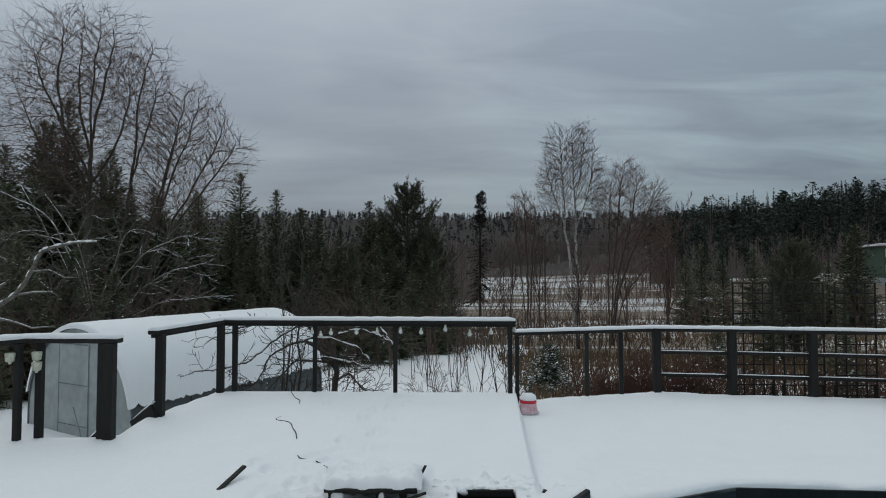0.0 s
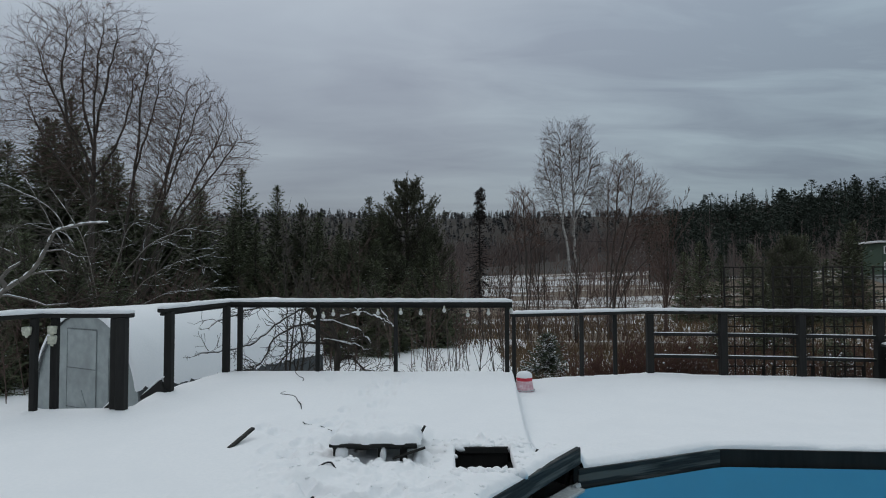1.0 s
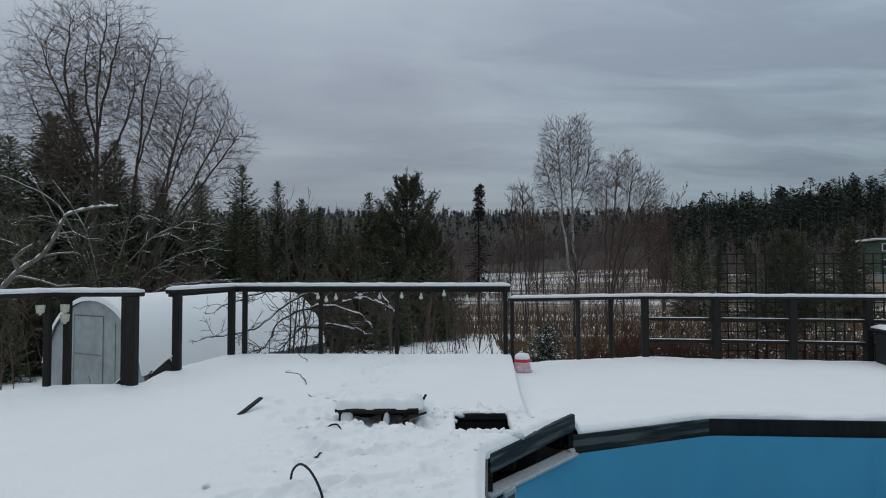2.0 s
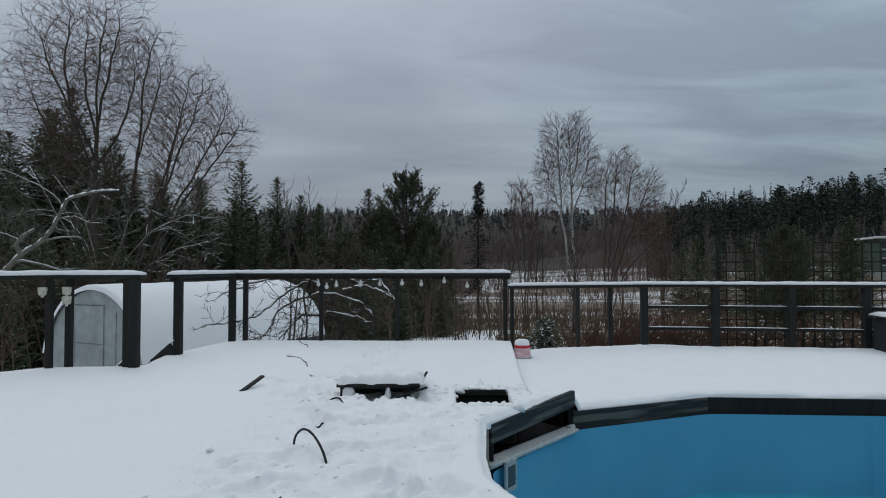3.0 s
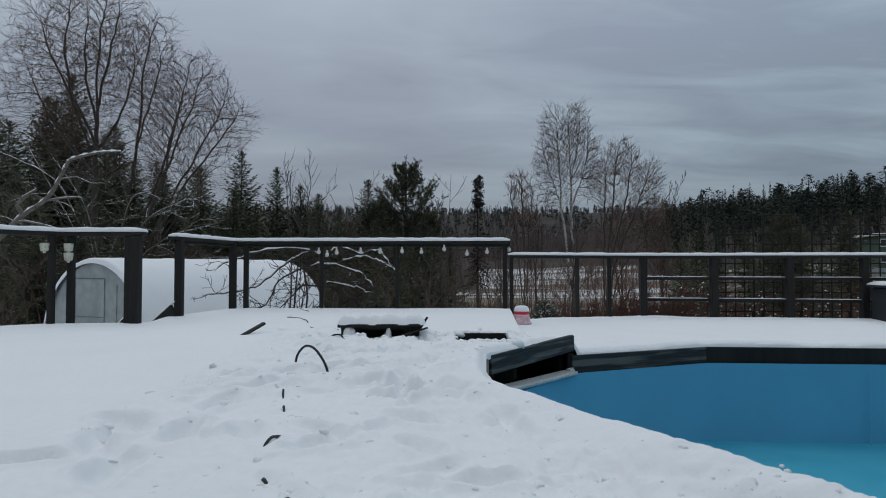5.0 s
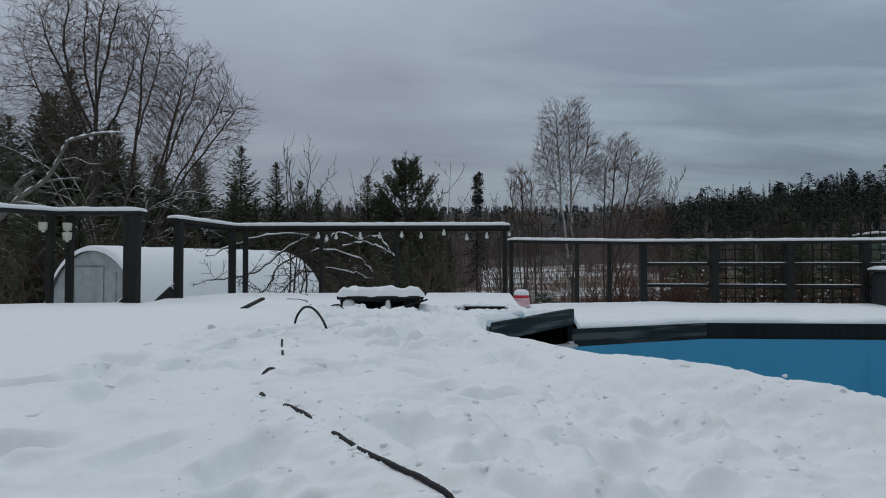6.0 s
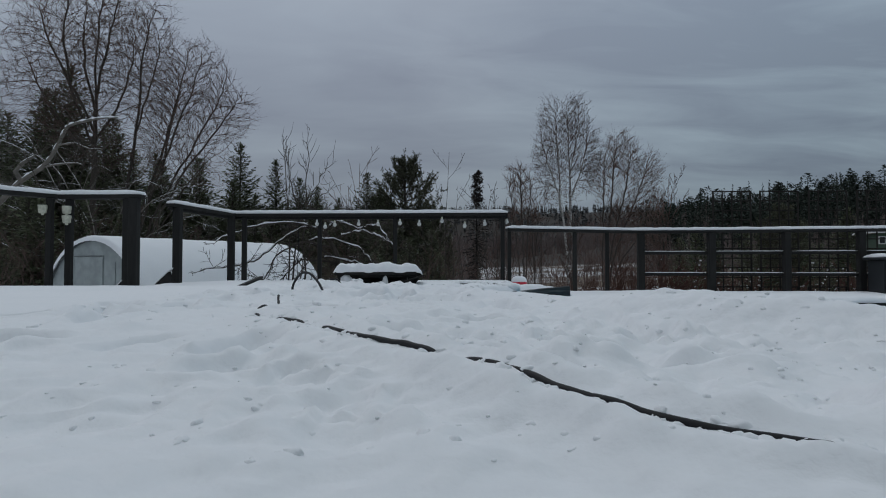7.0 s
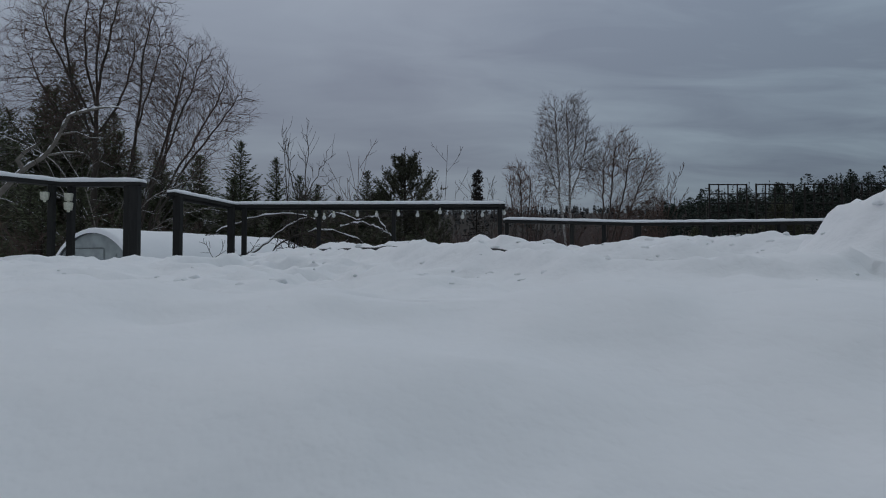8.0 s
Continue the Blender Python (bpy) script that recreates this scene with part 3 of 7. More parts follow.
def build_snow():
    def steps(lo, hi, centre, fine, core_lo, core_hi):
        """Steps that stay fine within the trodden core and widen outside it."""
        def run(c, end, sign):
            out, s = [], fine
            while (c - end) * sign < 0:
                c += s * sign
                inner = core_lo < c < core_hi
                s = min(s * 1.007, 0.020) if inner else min(s * 1.035, 0.075)
                out.append(c)
            return out
        return np.array(run(centre, lo, -1)[::-1] + [centre] + run(centre, hi, 1))
    gx = steps(-7.5, 9.0, 0.15, 0.008, -1.6, 1.1)
    gy = steps(-4.0, 9.65, 0.9, 0.008, 0.0, 5.3)
    X, Y = np.meshgrid(gx, gy)
    ny, nx = X.shape
    cx, cy = (X[:-1, :-1] + X[1:, 1:]) / 2, (Y[:-1, :-1] + Y[1:, 1:]) / 2
    keep = inside(DECK, cx, cy) & ~inside(POOL, cx, cy) & ~inside(HATCH, cx, cy)
    # corner points that overshoot an outline are drawn back onto it
    px, py = X.copy(), Y.copy()
    for poly, out in ((POOL, False), (HATCH, False), (DECK, True)):
        w = inside(poly, X, Y) ^ out
        _, bx, by = nearest_on(poly, X, Y)
        px, py = np.where(w, bx, px), np.where(w, by, py)
    H = deck_snow(px, py)
    dp, _, _ = nearest_on(POOL, px, py)
    ragged = 0.5 + 0.5 * lattice_noise(px, py, 0.25, 23, 2)
    H = H - 0.035 * np.exp(-(dp / 0.035) ** 2)
    dd, _, _ = nearest_on(DECK, px, py)
    H = H - 0.05 * np.exp(-(dd / 0.04) ** 2)
    idx = np.arange(nx * ny).reshape(ny, nx)
    q = np.stack([idx[:-1, :-1], idx[:-1, 1:], idx[1:, 1:], idx[1:, :-1]], -1)[keep]
    used = np.unique(q)
    remap = np.full(nx * ny, -1); remap[used] = np.arange(len(used))
    q = remap[q]
    verts = np.stack([px.ravel()[used], py.ravel()[used], H.ravel()[used]], -1)
    # skirts close the sheet's edges down to the boards
    e = np.concatenate([q[:, [0, 1]], q[:, [1, 2]], q[:, [2, 3]], q[:, [3, 0]]])
    key = np.sort(e, 1); key = key[:, 0].astype(np.int64) * len(verts) + key[:, 1]
    u, inv, cnt = np.unique(key, return_inverse=True, return_counts=True)
    rim = e[cnt[inv] == 1]
    rv = np.unique(rim)
    cand = [nearest_on(poly, verts[rv, 0], verts[rv, 1]) for poly in (POOL, HATCH, DECK)]
    dist = np.stack([c[0] for c in cand]); pick = dist.argmin(0)
    sx = np.stack([c[1] for c in cand])[pick, np.arange(len(rv))]
    sy = np.stack([c[2] for c in cand])[pick, np.arange(len(rv))]
    ok = dist.min(0) < 0.10
    verts[rv, 0] = np.where(ok, sx, verts[rv, 0]); verts[rv, 1] = np.where(ok, sy, verts[rv, 1])
    drop = np.where(pick == 0, 0.035, np.where(pick == 2, 0.05, 0.012))
    verts[rv, 2] = np.where(ok, deck_snow(verts[rv, 0], verts[rv, 1]) - drop, verts[rv, 2])
    low = verts[rv].copy(); 
    m_dx, m_dy = low[:, 0] - 0.24, low[:, 1] - 4.00
    al = np.clip((m_dx * 0.76 + m_dy * 0.97) / (0.76 ** 2 + 0.97 ** 2), 0.02, 0.98)
    open_side = np.hypot(m_dx - 0.76 * al, m_dy - 0.97 * al) < 0.075
    by_pool = nearest_on(POOL, low[:, 0], low[:, 1])[0] < 0.06
    low[:, 2] = np.where(by_pool & ~open_side, np.minimum(low[:, 2] - 0.03, -0.06), low[:, 2] - 0.04)
    pos = {int(v): len(verts) + i for i, v in enumerate(rv)}
    faces = [tuple(f) for f in q.tolist()] + [(int(b), int(a), pos[int(a)], pos[int(b)]) for a, b in rim]
    ob = part("snow_cover", (np.concatenate([verts, low]), faces), M_SNOW, smooth=True)
    return tagged(ob, "trodden white snow lying over the wooden terrace", "snow", kind="structure")


build_snow()


def deck_piece(name, poly, top, bottom, hole=None):
    """A slab of decking under the snow."""
    bm = bmesh.new()
    lo = [bm.verts.new((x, y, bottom)) for x, y in poly]
    hi = [bm.verts.new((x, y, top)) for x, y in poly]
    bm.faces.new(hi)
    bm.faces.new(lo[::-1])
    n = len(poly)
    for i in range(n):
        bm.faces.new((lo[i], lo[(i + 1) % n], hi[(i + 1) % n], hi[i]))
    bmesh.ops.recalc_face_normals(bm, faces=bm.faces)
    return part(name, bm, M_VOID)


def inset(poly, d):
    cx, cy = sum(p[0] for p in poly) / len(poly), sum(p[1] for p in poly) / len(poly)
    return [(x + (cx - x) * d / math.hypot(cx - x, cy - y), y + (cy - y) * d / math.hypot(cx - x, cy - y)) for x, y in poly]


# decking in pieces round the pool and the hatch
for name, poly, top in (
        ("floor", [(-7.4, -3.9), (-7.4, 1.2), (-5.65, 4.25), (-4.15, 6.42), (-3.34, 6.5), (-3.40, 7.25), (-3.12, 8.70), (-0.05, 8.62), (-0.05, -3.9)], 0.03),
        ("floor", [(-0.045, 5.05), (-0.045, 8.60), (0.88, 8.55), (0.66, 5.55), (0.62, 5.05)], 0.03),
        ("floor", [(0.93, 5.6), (1.02, 8.98), (3.05, 9.55), (6.2, 9.07), (8.9, 8.6), (8.9, 5.6)], -0.16),
        ("floor", [(-0.045, -3.9), (-0.045, 4.38), (0.05, 4.38), (0.05, 3.9), (0.05, 2.8), (0.20, 2.3), (0.45, 1.85), (0.68, 1.5), (1.1, 1.0), (1.8, 0.5), (2.0, -3.9)], 0.03),
        ("floor", [(6.0, -3.9), (6.0, 5.55), (8.9, 5.55), (8.9, -3.9)], -0.16)):
    tagged(deck_piece(name, poly, top, top - 0.09), "dark wooden terrace deck under snow", "floor", kind="structure")
# skirting boards that close the terrace down to the yard
skirt = [(-7.4, -3.9), (-7.4, 1.2), (-5.65, 4.22), (-4.15, 6.38), (-3.36, 6.46), (-3.42, 7.22), (-3.14, 8.66), (0.86, 8.53), (0.96, 8.92), (3.05, 9.50), (6.2, 9.02), (8.9, 8.5)]
for (x0, y0), (x1, y1) in zip(skirt, skirt[1:]):
    top = -0.20 if x0 > 0.8 else -0.01
    tagged(part("deck_skirting", beam((x0, y0, (top - 2.4) / 2), (x1, y1, (top - 2.4) / 2), 0.04, top + 2.4), M_WOOD), "dark boards closing the terrace side", "trim", kind="structure")

# unseen plain wall, added behind the terrace to block skylight from that side
tagged(part("wall_unseen", beam((-8.2, -4.12, 1.5), (9.7, -4.12, 1.5), 0.20, 4.2, bevel=0.01), M_GREEN), "unseen plain painted wooden wall added behind the terrace to block skylight", "wall", kind="structure")

# ---- pool ----


WATER = -0.80  # the water has been let down for the winter


def build_pool():
    pool = empty("swimming_pool", (2.9, 3.0, -1.2), "sunken pool with blue liner and dark wooden surround", "pool")
    inner = inset(POOL, 0.05)
    n = len(inner)
    # liner wall, with softened corners
    ring = []
    for i in range(n):
        a, b, c = Vector(inner[i - 1]), Vector(inner[i]), Vector(inner[(i + 1) % n])
        p0, p2 = b.lerp(a, 0.07), b.lerp(c, 0.07)
        for k in range(5):
            t = k / 4
            ring.append(p0.lerp(b, t).lerp(b.lerp(p2, t), t))
    m = len(ring)
    heights = (-0.125, -0.30, -0.50, -0.80, -1.25, -1.70)
    verts = [(p.x, p.y, z) for z in heights for p in ring]
    faces = [(j * m + i, j * m + (i + 1) % m, (j + 1) * m + (i + 1) % m, (j + 1) * m + i) for j in range(len(heights) - 1) for i in range(m)]
    part("liner", (verts, faces), M_LINER, pool, "smooth blue pool liner", smooth=True)
    bm = bmesh.new()
    bm.faces.new([bm.verts.new((p.x, p.y, WATER)) for p in ring])
    bmesh.ops.recalc_face_normals(bm, faces=bm.faces)
    for f in bm.faces:
        if f.normal.z < 0:
            f.normal_flip()
    water = part("water", bm, M_WATER, pool, "pool water under a thin film of ice")
    water.visible_shadow = False
    # a frosty film floating by the deck
    rng = random.Random(4)
    verts, faces = [], []
    for k in range(150):
        u = rng.gauss(0, 1)
        cx, cy, s = 1.73 + 0.085 * u + 0.03 * math.sin(3 * u), 5.03 + rng.gauss(0, 0.030) + 0.04 * math.sin(2.3 * u), rng.uniform(0.004, 0.010)
        o = len(verts)
        for q in range(6):
            a = q * 1.047 + rng.random() * 0.8
            rr = s * rng.uniform(0.5, 1.3)
            verts.append((cx + rr * 1.8 * math.cos(a), cy + rr * math.sin(a), WATER + 0.003))
        verts.append((cx, cy, WATER + 0.005))
        faces += [(o + q, o + (q + 1) % 6, o + 6) for q in range(6)]
    tagged(part("frost_film", (verts, faces), M_FROST, pool, "whitish film of frost on the water"), kind="stuff")
    bm = bmesh.new()
    bm.faces.new([bm.verts.new((p.x, p.y, -1.70)) for p in ring])
    part("floor", bm, M_POOLFLOOR, pool)
    # surround boards: the raised one over the skimmer, then the low ones
    side = POOL
    for i in range(1, 9):
        a, b = side[i], side[i + 1]
        z = -0.064
        d = Vector((b[0] - a[0], b[1] - a[1])).normalized()
        part("surround_board", beam((a[0] - d.x * 0.004, a[1] - d.y * 0.004, z), (b[0] + d.x * 0.006, b[1] + d.y * 0.006, z), 0.035 + 0.001 * i, 0.146, bevel=0.002), M_BOARD if i == 1 else M_WOOD, pool)
    a, b = Vector((0.27, 4.05, 0.085)), Vector((1.01, 4.995, 0.105))
    part("raised_board", beam(a, b, 0.04, 0.128, bevel=0.006), M_BOARD, pool, "dark grey raised board with worn edge")
    part("corner_post", beam((0.99, 4.99, -0.20), (0.99, 4.99, 0.03), 0.05, 0.05, bevel=0.004), M_WOOD, pool)
    part("corner_post", beam((0.27, 4.02, -0.22), (0.27, 4.02, 0.03), 0.05, 0.05, bevel=0.004), M_WOOD, pool)
    part("rim", beam((0.225, 3.955, -0.085), (0.985, 4.92, -0.118), 0.125, 0.03, bevel=0.008), M_RIM, pool, "white metal pool rim")
    part("rim_cap", tubes([([(0.955, 4.89, -0.102), (1.0, 4.945, -0.102)], [0.022, 0.022])]), M_RIM, pool)
    # near side: lower boards under the snow edge
    for i in range(9, n):
        a, b = side[i], side[(i + 1) % n]
        part("surround_board", beam((a[0], a[1], 0.02), (b[0], b[1], 0.02), 0.03, 0.22, bevel=0.004), M_BOARD, pool)
    # skimmer mouth on the liner
    d = Vector((0.74, 0.945, 0)).normalized()
    c = Vector((0.365, 4.085, -0.178))
    inn = Vector((d.y, -d.x, 0))
    sk = part("skimmer", beam(c - d * 0.066 + inn * 0.052, c + d * 0.066 + inn * 0.052, 0.02, 0.20, bevel=0.004), M_RIM, pool, "white skimmer frame")
    part("skimmer_mouth", beam(c - d * 0.042 + inn * 0.062, c + d * 0.042 + inn * 0.062, 0.008, 0.13, bevel=0.002), M_ALU, sk)
    # vertical weld of the liner
    part("liner_seam", beam((3.62, 5.31, -1.68), (3.62, 5.31, -0.17), 0.012, 0.004, bevel=0.002), M_LINER, pool)


build_pool()
# dark framing put in for the shade behind the open side of the pool
for k, (a, b) in enumerate((((-0.35, 4.32, -0.12), (0.62, 5.55, -0.12)), ((0.10, 4.35, -0.02), (0.72, 5.12, -0.02)))):
    tagged(part("deck_beam", beam(a, b, 0.05, 0.30 if k == 0 else 0.06, bevel=0.004), M_VOID), "dark framing put in for the shade under the terrace", "beam", kind="structure")
tagged(part("deck_beam", beam((0.93, 5.02, -0.02), (0.62, 5.32, -0.02), 0.05, 0.2, bevel=0.004), M_VOID), "dark framing put in for the shade under the terrace", "beam", kind="structure")


def build_hatch():
    """The framed shaft of the open hatch."""
    box = empty("trapdoor_opening", (0.3, 4.7, -0.3), "open trapdoor shaft with dark plank sides", "trapdoor")
    x0, x1, y0, y1 = 0.055, 0.480, 4.405, 4.945
    # dark board in place of the shaded void behind the opening
    part("back_board", beam((x0 + 0.02, y1 - 0.012, 0.03), (x1 - 0.01, y1 - 0.012, 0.03), 0.016, 0.27), M_VOID, box)
    part("top_rail", beam((x0 + 0.02, y1 - 0.034, 0.168), (x1 - 0.01, y1 - 0.034, 0.168), 0.026, 0.05), M_WOOD, box)
    part("inner_board", beam((x0 + 0.03, y1 - 0.12, 0.035), (x1 - 0.02, y1 - 0.12, 0.020), 0.025, 0.07), M_BOARD, box, "grey inner board with specks of snow")
    part("back_rail", beam((x0, y1 - 0.05, -0.06), (x1, y1 - 0.05, -0.06), 0.05, 0.05), M_WOOD, box)
    part("front_board", beam((x0, y0, 0.0), (x1, y0, 0.0), 0.03, 0.16), M_WOOD, box)
    part("side_board", beam((x0, y0 + 0.02, 0.0), (x0, y1 - 0.02, 0.0), 0.03, 0.16), M_WOOD, box)
    part("side_board", beam((x1, y0 + 0.02, 0.0), (x1, y1 - 0.02, 0.0), 0.03, 0.16), M_WOOD, box)
    part("bottom", beam((x0, (y0 + y1) / 2, -0.30), (x1, (y0 + y1) / 2, -0.30), y1 - y0, 0.03), M_VOID, box)
    part("cross_bar", beam((x0, y1 - 0.16, -0.16), (x1, y1 - 0.16, -0.16), 0.09, 0.03), M_WOOD, box)
    part("cross_bar", beam((x0 + 0.2, y0, -0.12), (x0 + 0.2, y1, -0.12), 0.05, 0.07), M_WOOD, box)


build_hatch()


def snow_strip(name, pts, width, height, seed, label="ridge of snow lying on the hand rail"):
    """A rounded strip of snow along a line of points (its underside)."""
    rng = random.Random(seed)
    prof = [(-0.5, 0.0), (-0.47, 0.55), (-0.33, 0.92), (0.0, 1.0), (0.33, 0.92), (0.47, 0.55), (0.5, 0.0)]
    fine = []
    for a, b in zip(pts, pts[1:]):
        a, b = Vector(a), Vector(b)
        n = max(2, int((b - a).length / 0.09))
        fine += [a.lerp(b, i / n) for i in range(n)]
    fine.append(Vector(pts[-1]))
    verts, faces, m = [], [], len(prof)
    for i, p in enumerate(fine):
        d = (fine[min(i + 1, len(fine) - 1)] - fine[max(i - 1, 0)]).normalized()
        s = Vector((d.y, -d.x, 0)).normalized()
        end = 0.55 if i in (0, len(fine) - 1) else 1.0
        w = width * (0.97 + 0.06 * rng.random()) * (0.9 if end < 1 else 1)
        h = height * (0.90 + 0.2 * rng.random()) * end
        for u, v in prof:
            q = p + s * (u * w)
            verts.append((q.x, q.y, q.z + v * h))
    for i in range(len(fine) - 1):
        for k in range(m - 1):
            faces.append((i * m + k, i * m + k + 1, (i + 1) * m + k + 1, (i + 1) * m + k))
        faces.append((i * m + m - 1, i * m, (i + 1) * m, (i + 1) * m + m - 1))
    faces.append(tuple(range(m))[::-1])
    faces.append(tuple((len(fine) - 1) * m + k for k in range(m)))
    ob = part(name, (verts, faces), M_SNOW, smooth=True)
    return tagged(ob, label, "snow", kind="stuff")


# ---- railings ----
RAIL = 1.045


def railing(name, line, posts, z_top, label, base_z, width=0.12, mids=(), skirt_to=-0.3, under=0.0):
    """A railing: hand rail along line (x, y), posts (x, y, width), optional middle rails (index, height)."""
    e = empty(name, (line[0][0], line[0][1], base_z), label, "railing", "terrace railings")
    for (x0, y0), (x1, y1) in zip(line, line[1:]):
        part("hand_rail", beam((x0, y0, z_top), (x1, y1, z_top), width, 0.045, bevel=0.008), M_WOOD, e)
        if under:
            part("under_rail", beam((x0, y0, z_top - 0.0225 - under / 2), (x1, y1, z_top - 0.0225 - under / 2), 0.045, under, bevel=0.005), M_WOOD, e)
    for x, y, w in posts:
        part("post", beam((x, y, skirt_to), (x, y, z_top - 0.023), w, w, bevel=0.006), M_WOOD, e)
    for a, b, z in mids:
        part("middle_rail", beam((a[0], a[1], z), (b[0], b[1], z), 0.035, 0.046, bevel=0.005), M_WOOD, e)
    return e


A, C, B = (-3.23, 7.20), (-3.00, 8.66), (0.90, 8.52)
railing("railing", [A, C, B], [(-3.17, 7.27, 0.088), (-2.99, 8.56, 0.085), (-2.83, 8.64, 0.063), (-1.75, 8.60, 0.054), (-0.68, 8.565, 0.054), (0.83, 8.52, 0.056)], RAIL + 0.005,
        "dark wooden railing with round-edged hand rail under snow", 0.1, under=0.035)
snow_strip("rail_snow", [(A[0], A[1], RAIL + 0.027), (C[0], C[1], RAIL + 0.027), (B[0], B[1], RAIL + 0.027)], 0.125, 0.05, 1)
I0, I1, I2 = (-3.155, 6.42), (-4.06, 6.44), (-5.6, 4.25)
railing("railing", [I0, I1, I2], [(-3.31, 6.42, 0.085), (-3.226, 6.38, 0.09), (-3.94, 6.44, 0.064), (-4.075, 6.33, 0.060), (-5.1, 4.95, 0.09)], RAIL + 0.012,
        "dark wooden railing beside the terrace stairs", 0.1)
snow_strip("rail_snow", [(I0[0], I0[1], RAIL + 0.034), (I1[0], I1[1], RAIL + 0.034), (I2[0], I2[1], RAIL + 0.034)], 0.125, 0.05, 2)
D, E, G, G2, G3, G4 = (0.93, 8.92), (3.03, 9.50), (4.09, 9.38), (5.22, 9.20), (6.22, 9.02), (8.6, 8.55)
railing("railing", [D, E, G, G2, G3, G4], [(0.97, 8.94, 0.052), (1.99, 9.20, 0.056), (2.52, 9.35, 0.056), (3.08, 9.47, 0.10), (4.13, 9.36, 0.105), (5.19, 9.19, 0.10), (6.20, 9.02, 0.10), (7.5, 8.76, 0.105)], 0.86,
        "dark wooden railing with two middle rails", -0.1, mids=[(E, G, 0.53), (E, G, 0.20), (G, G2, 0.53), (G, G2, 0.20), (G2, G3, 0.53), (G2, G3, 0.20), (G3, G4, 0.53), (G3, G4, 0.20)], skirt_to=-0.5)
snow_strip("rail_snow", [(x, y, 0.883) for x, y in (D, E, G, G2, G3, G4)], 0.125, 0.045, 3)
for a, b in ((E, G), (G, G2), (G2, G3), (G3, G4)):
    for z in (0.53, 0.20):
        snow_strip("rail_snow", [(a[0] + 0.06, a[1], z + 0.023), (b[0] - 0.06, b[1], z + 0.023)], 0.030, 0.010, 4, "thin snow lying on the middle rail")

# sloping stair boards at the opening
for y, x in ((7.22, -3.20), (6.40, -3.22)):
    e = empty("stair_rail", (x, y, 0.0), "sloping dark stair board topped with snow beside the post", "stair rail", "stair rails")
    part("board", beam((x, y, 0.185), (x - 0.30, y + 0.145, -0.04), 0.04, 0.20), M_WOOD, e)
    snow_strip("rail_snow", [(x, y, 0.295), (x - 0.30, y + 0.145, 0.07)], 0.045, 0.022, 5, "snow lying on the sloping stair board")

# ---- greenhouse ----


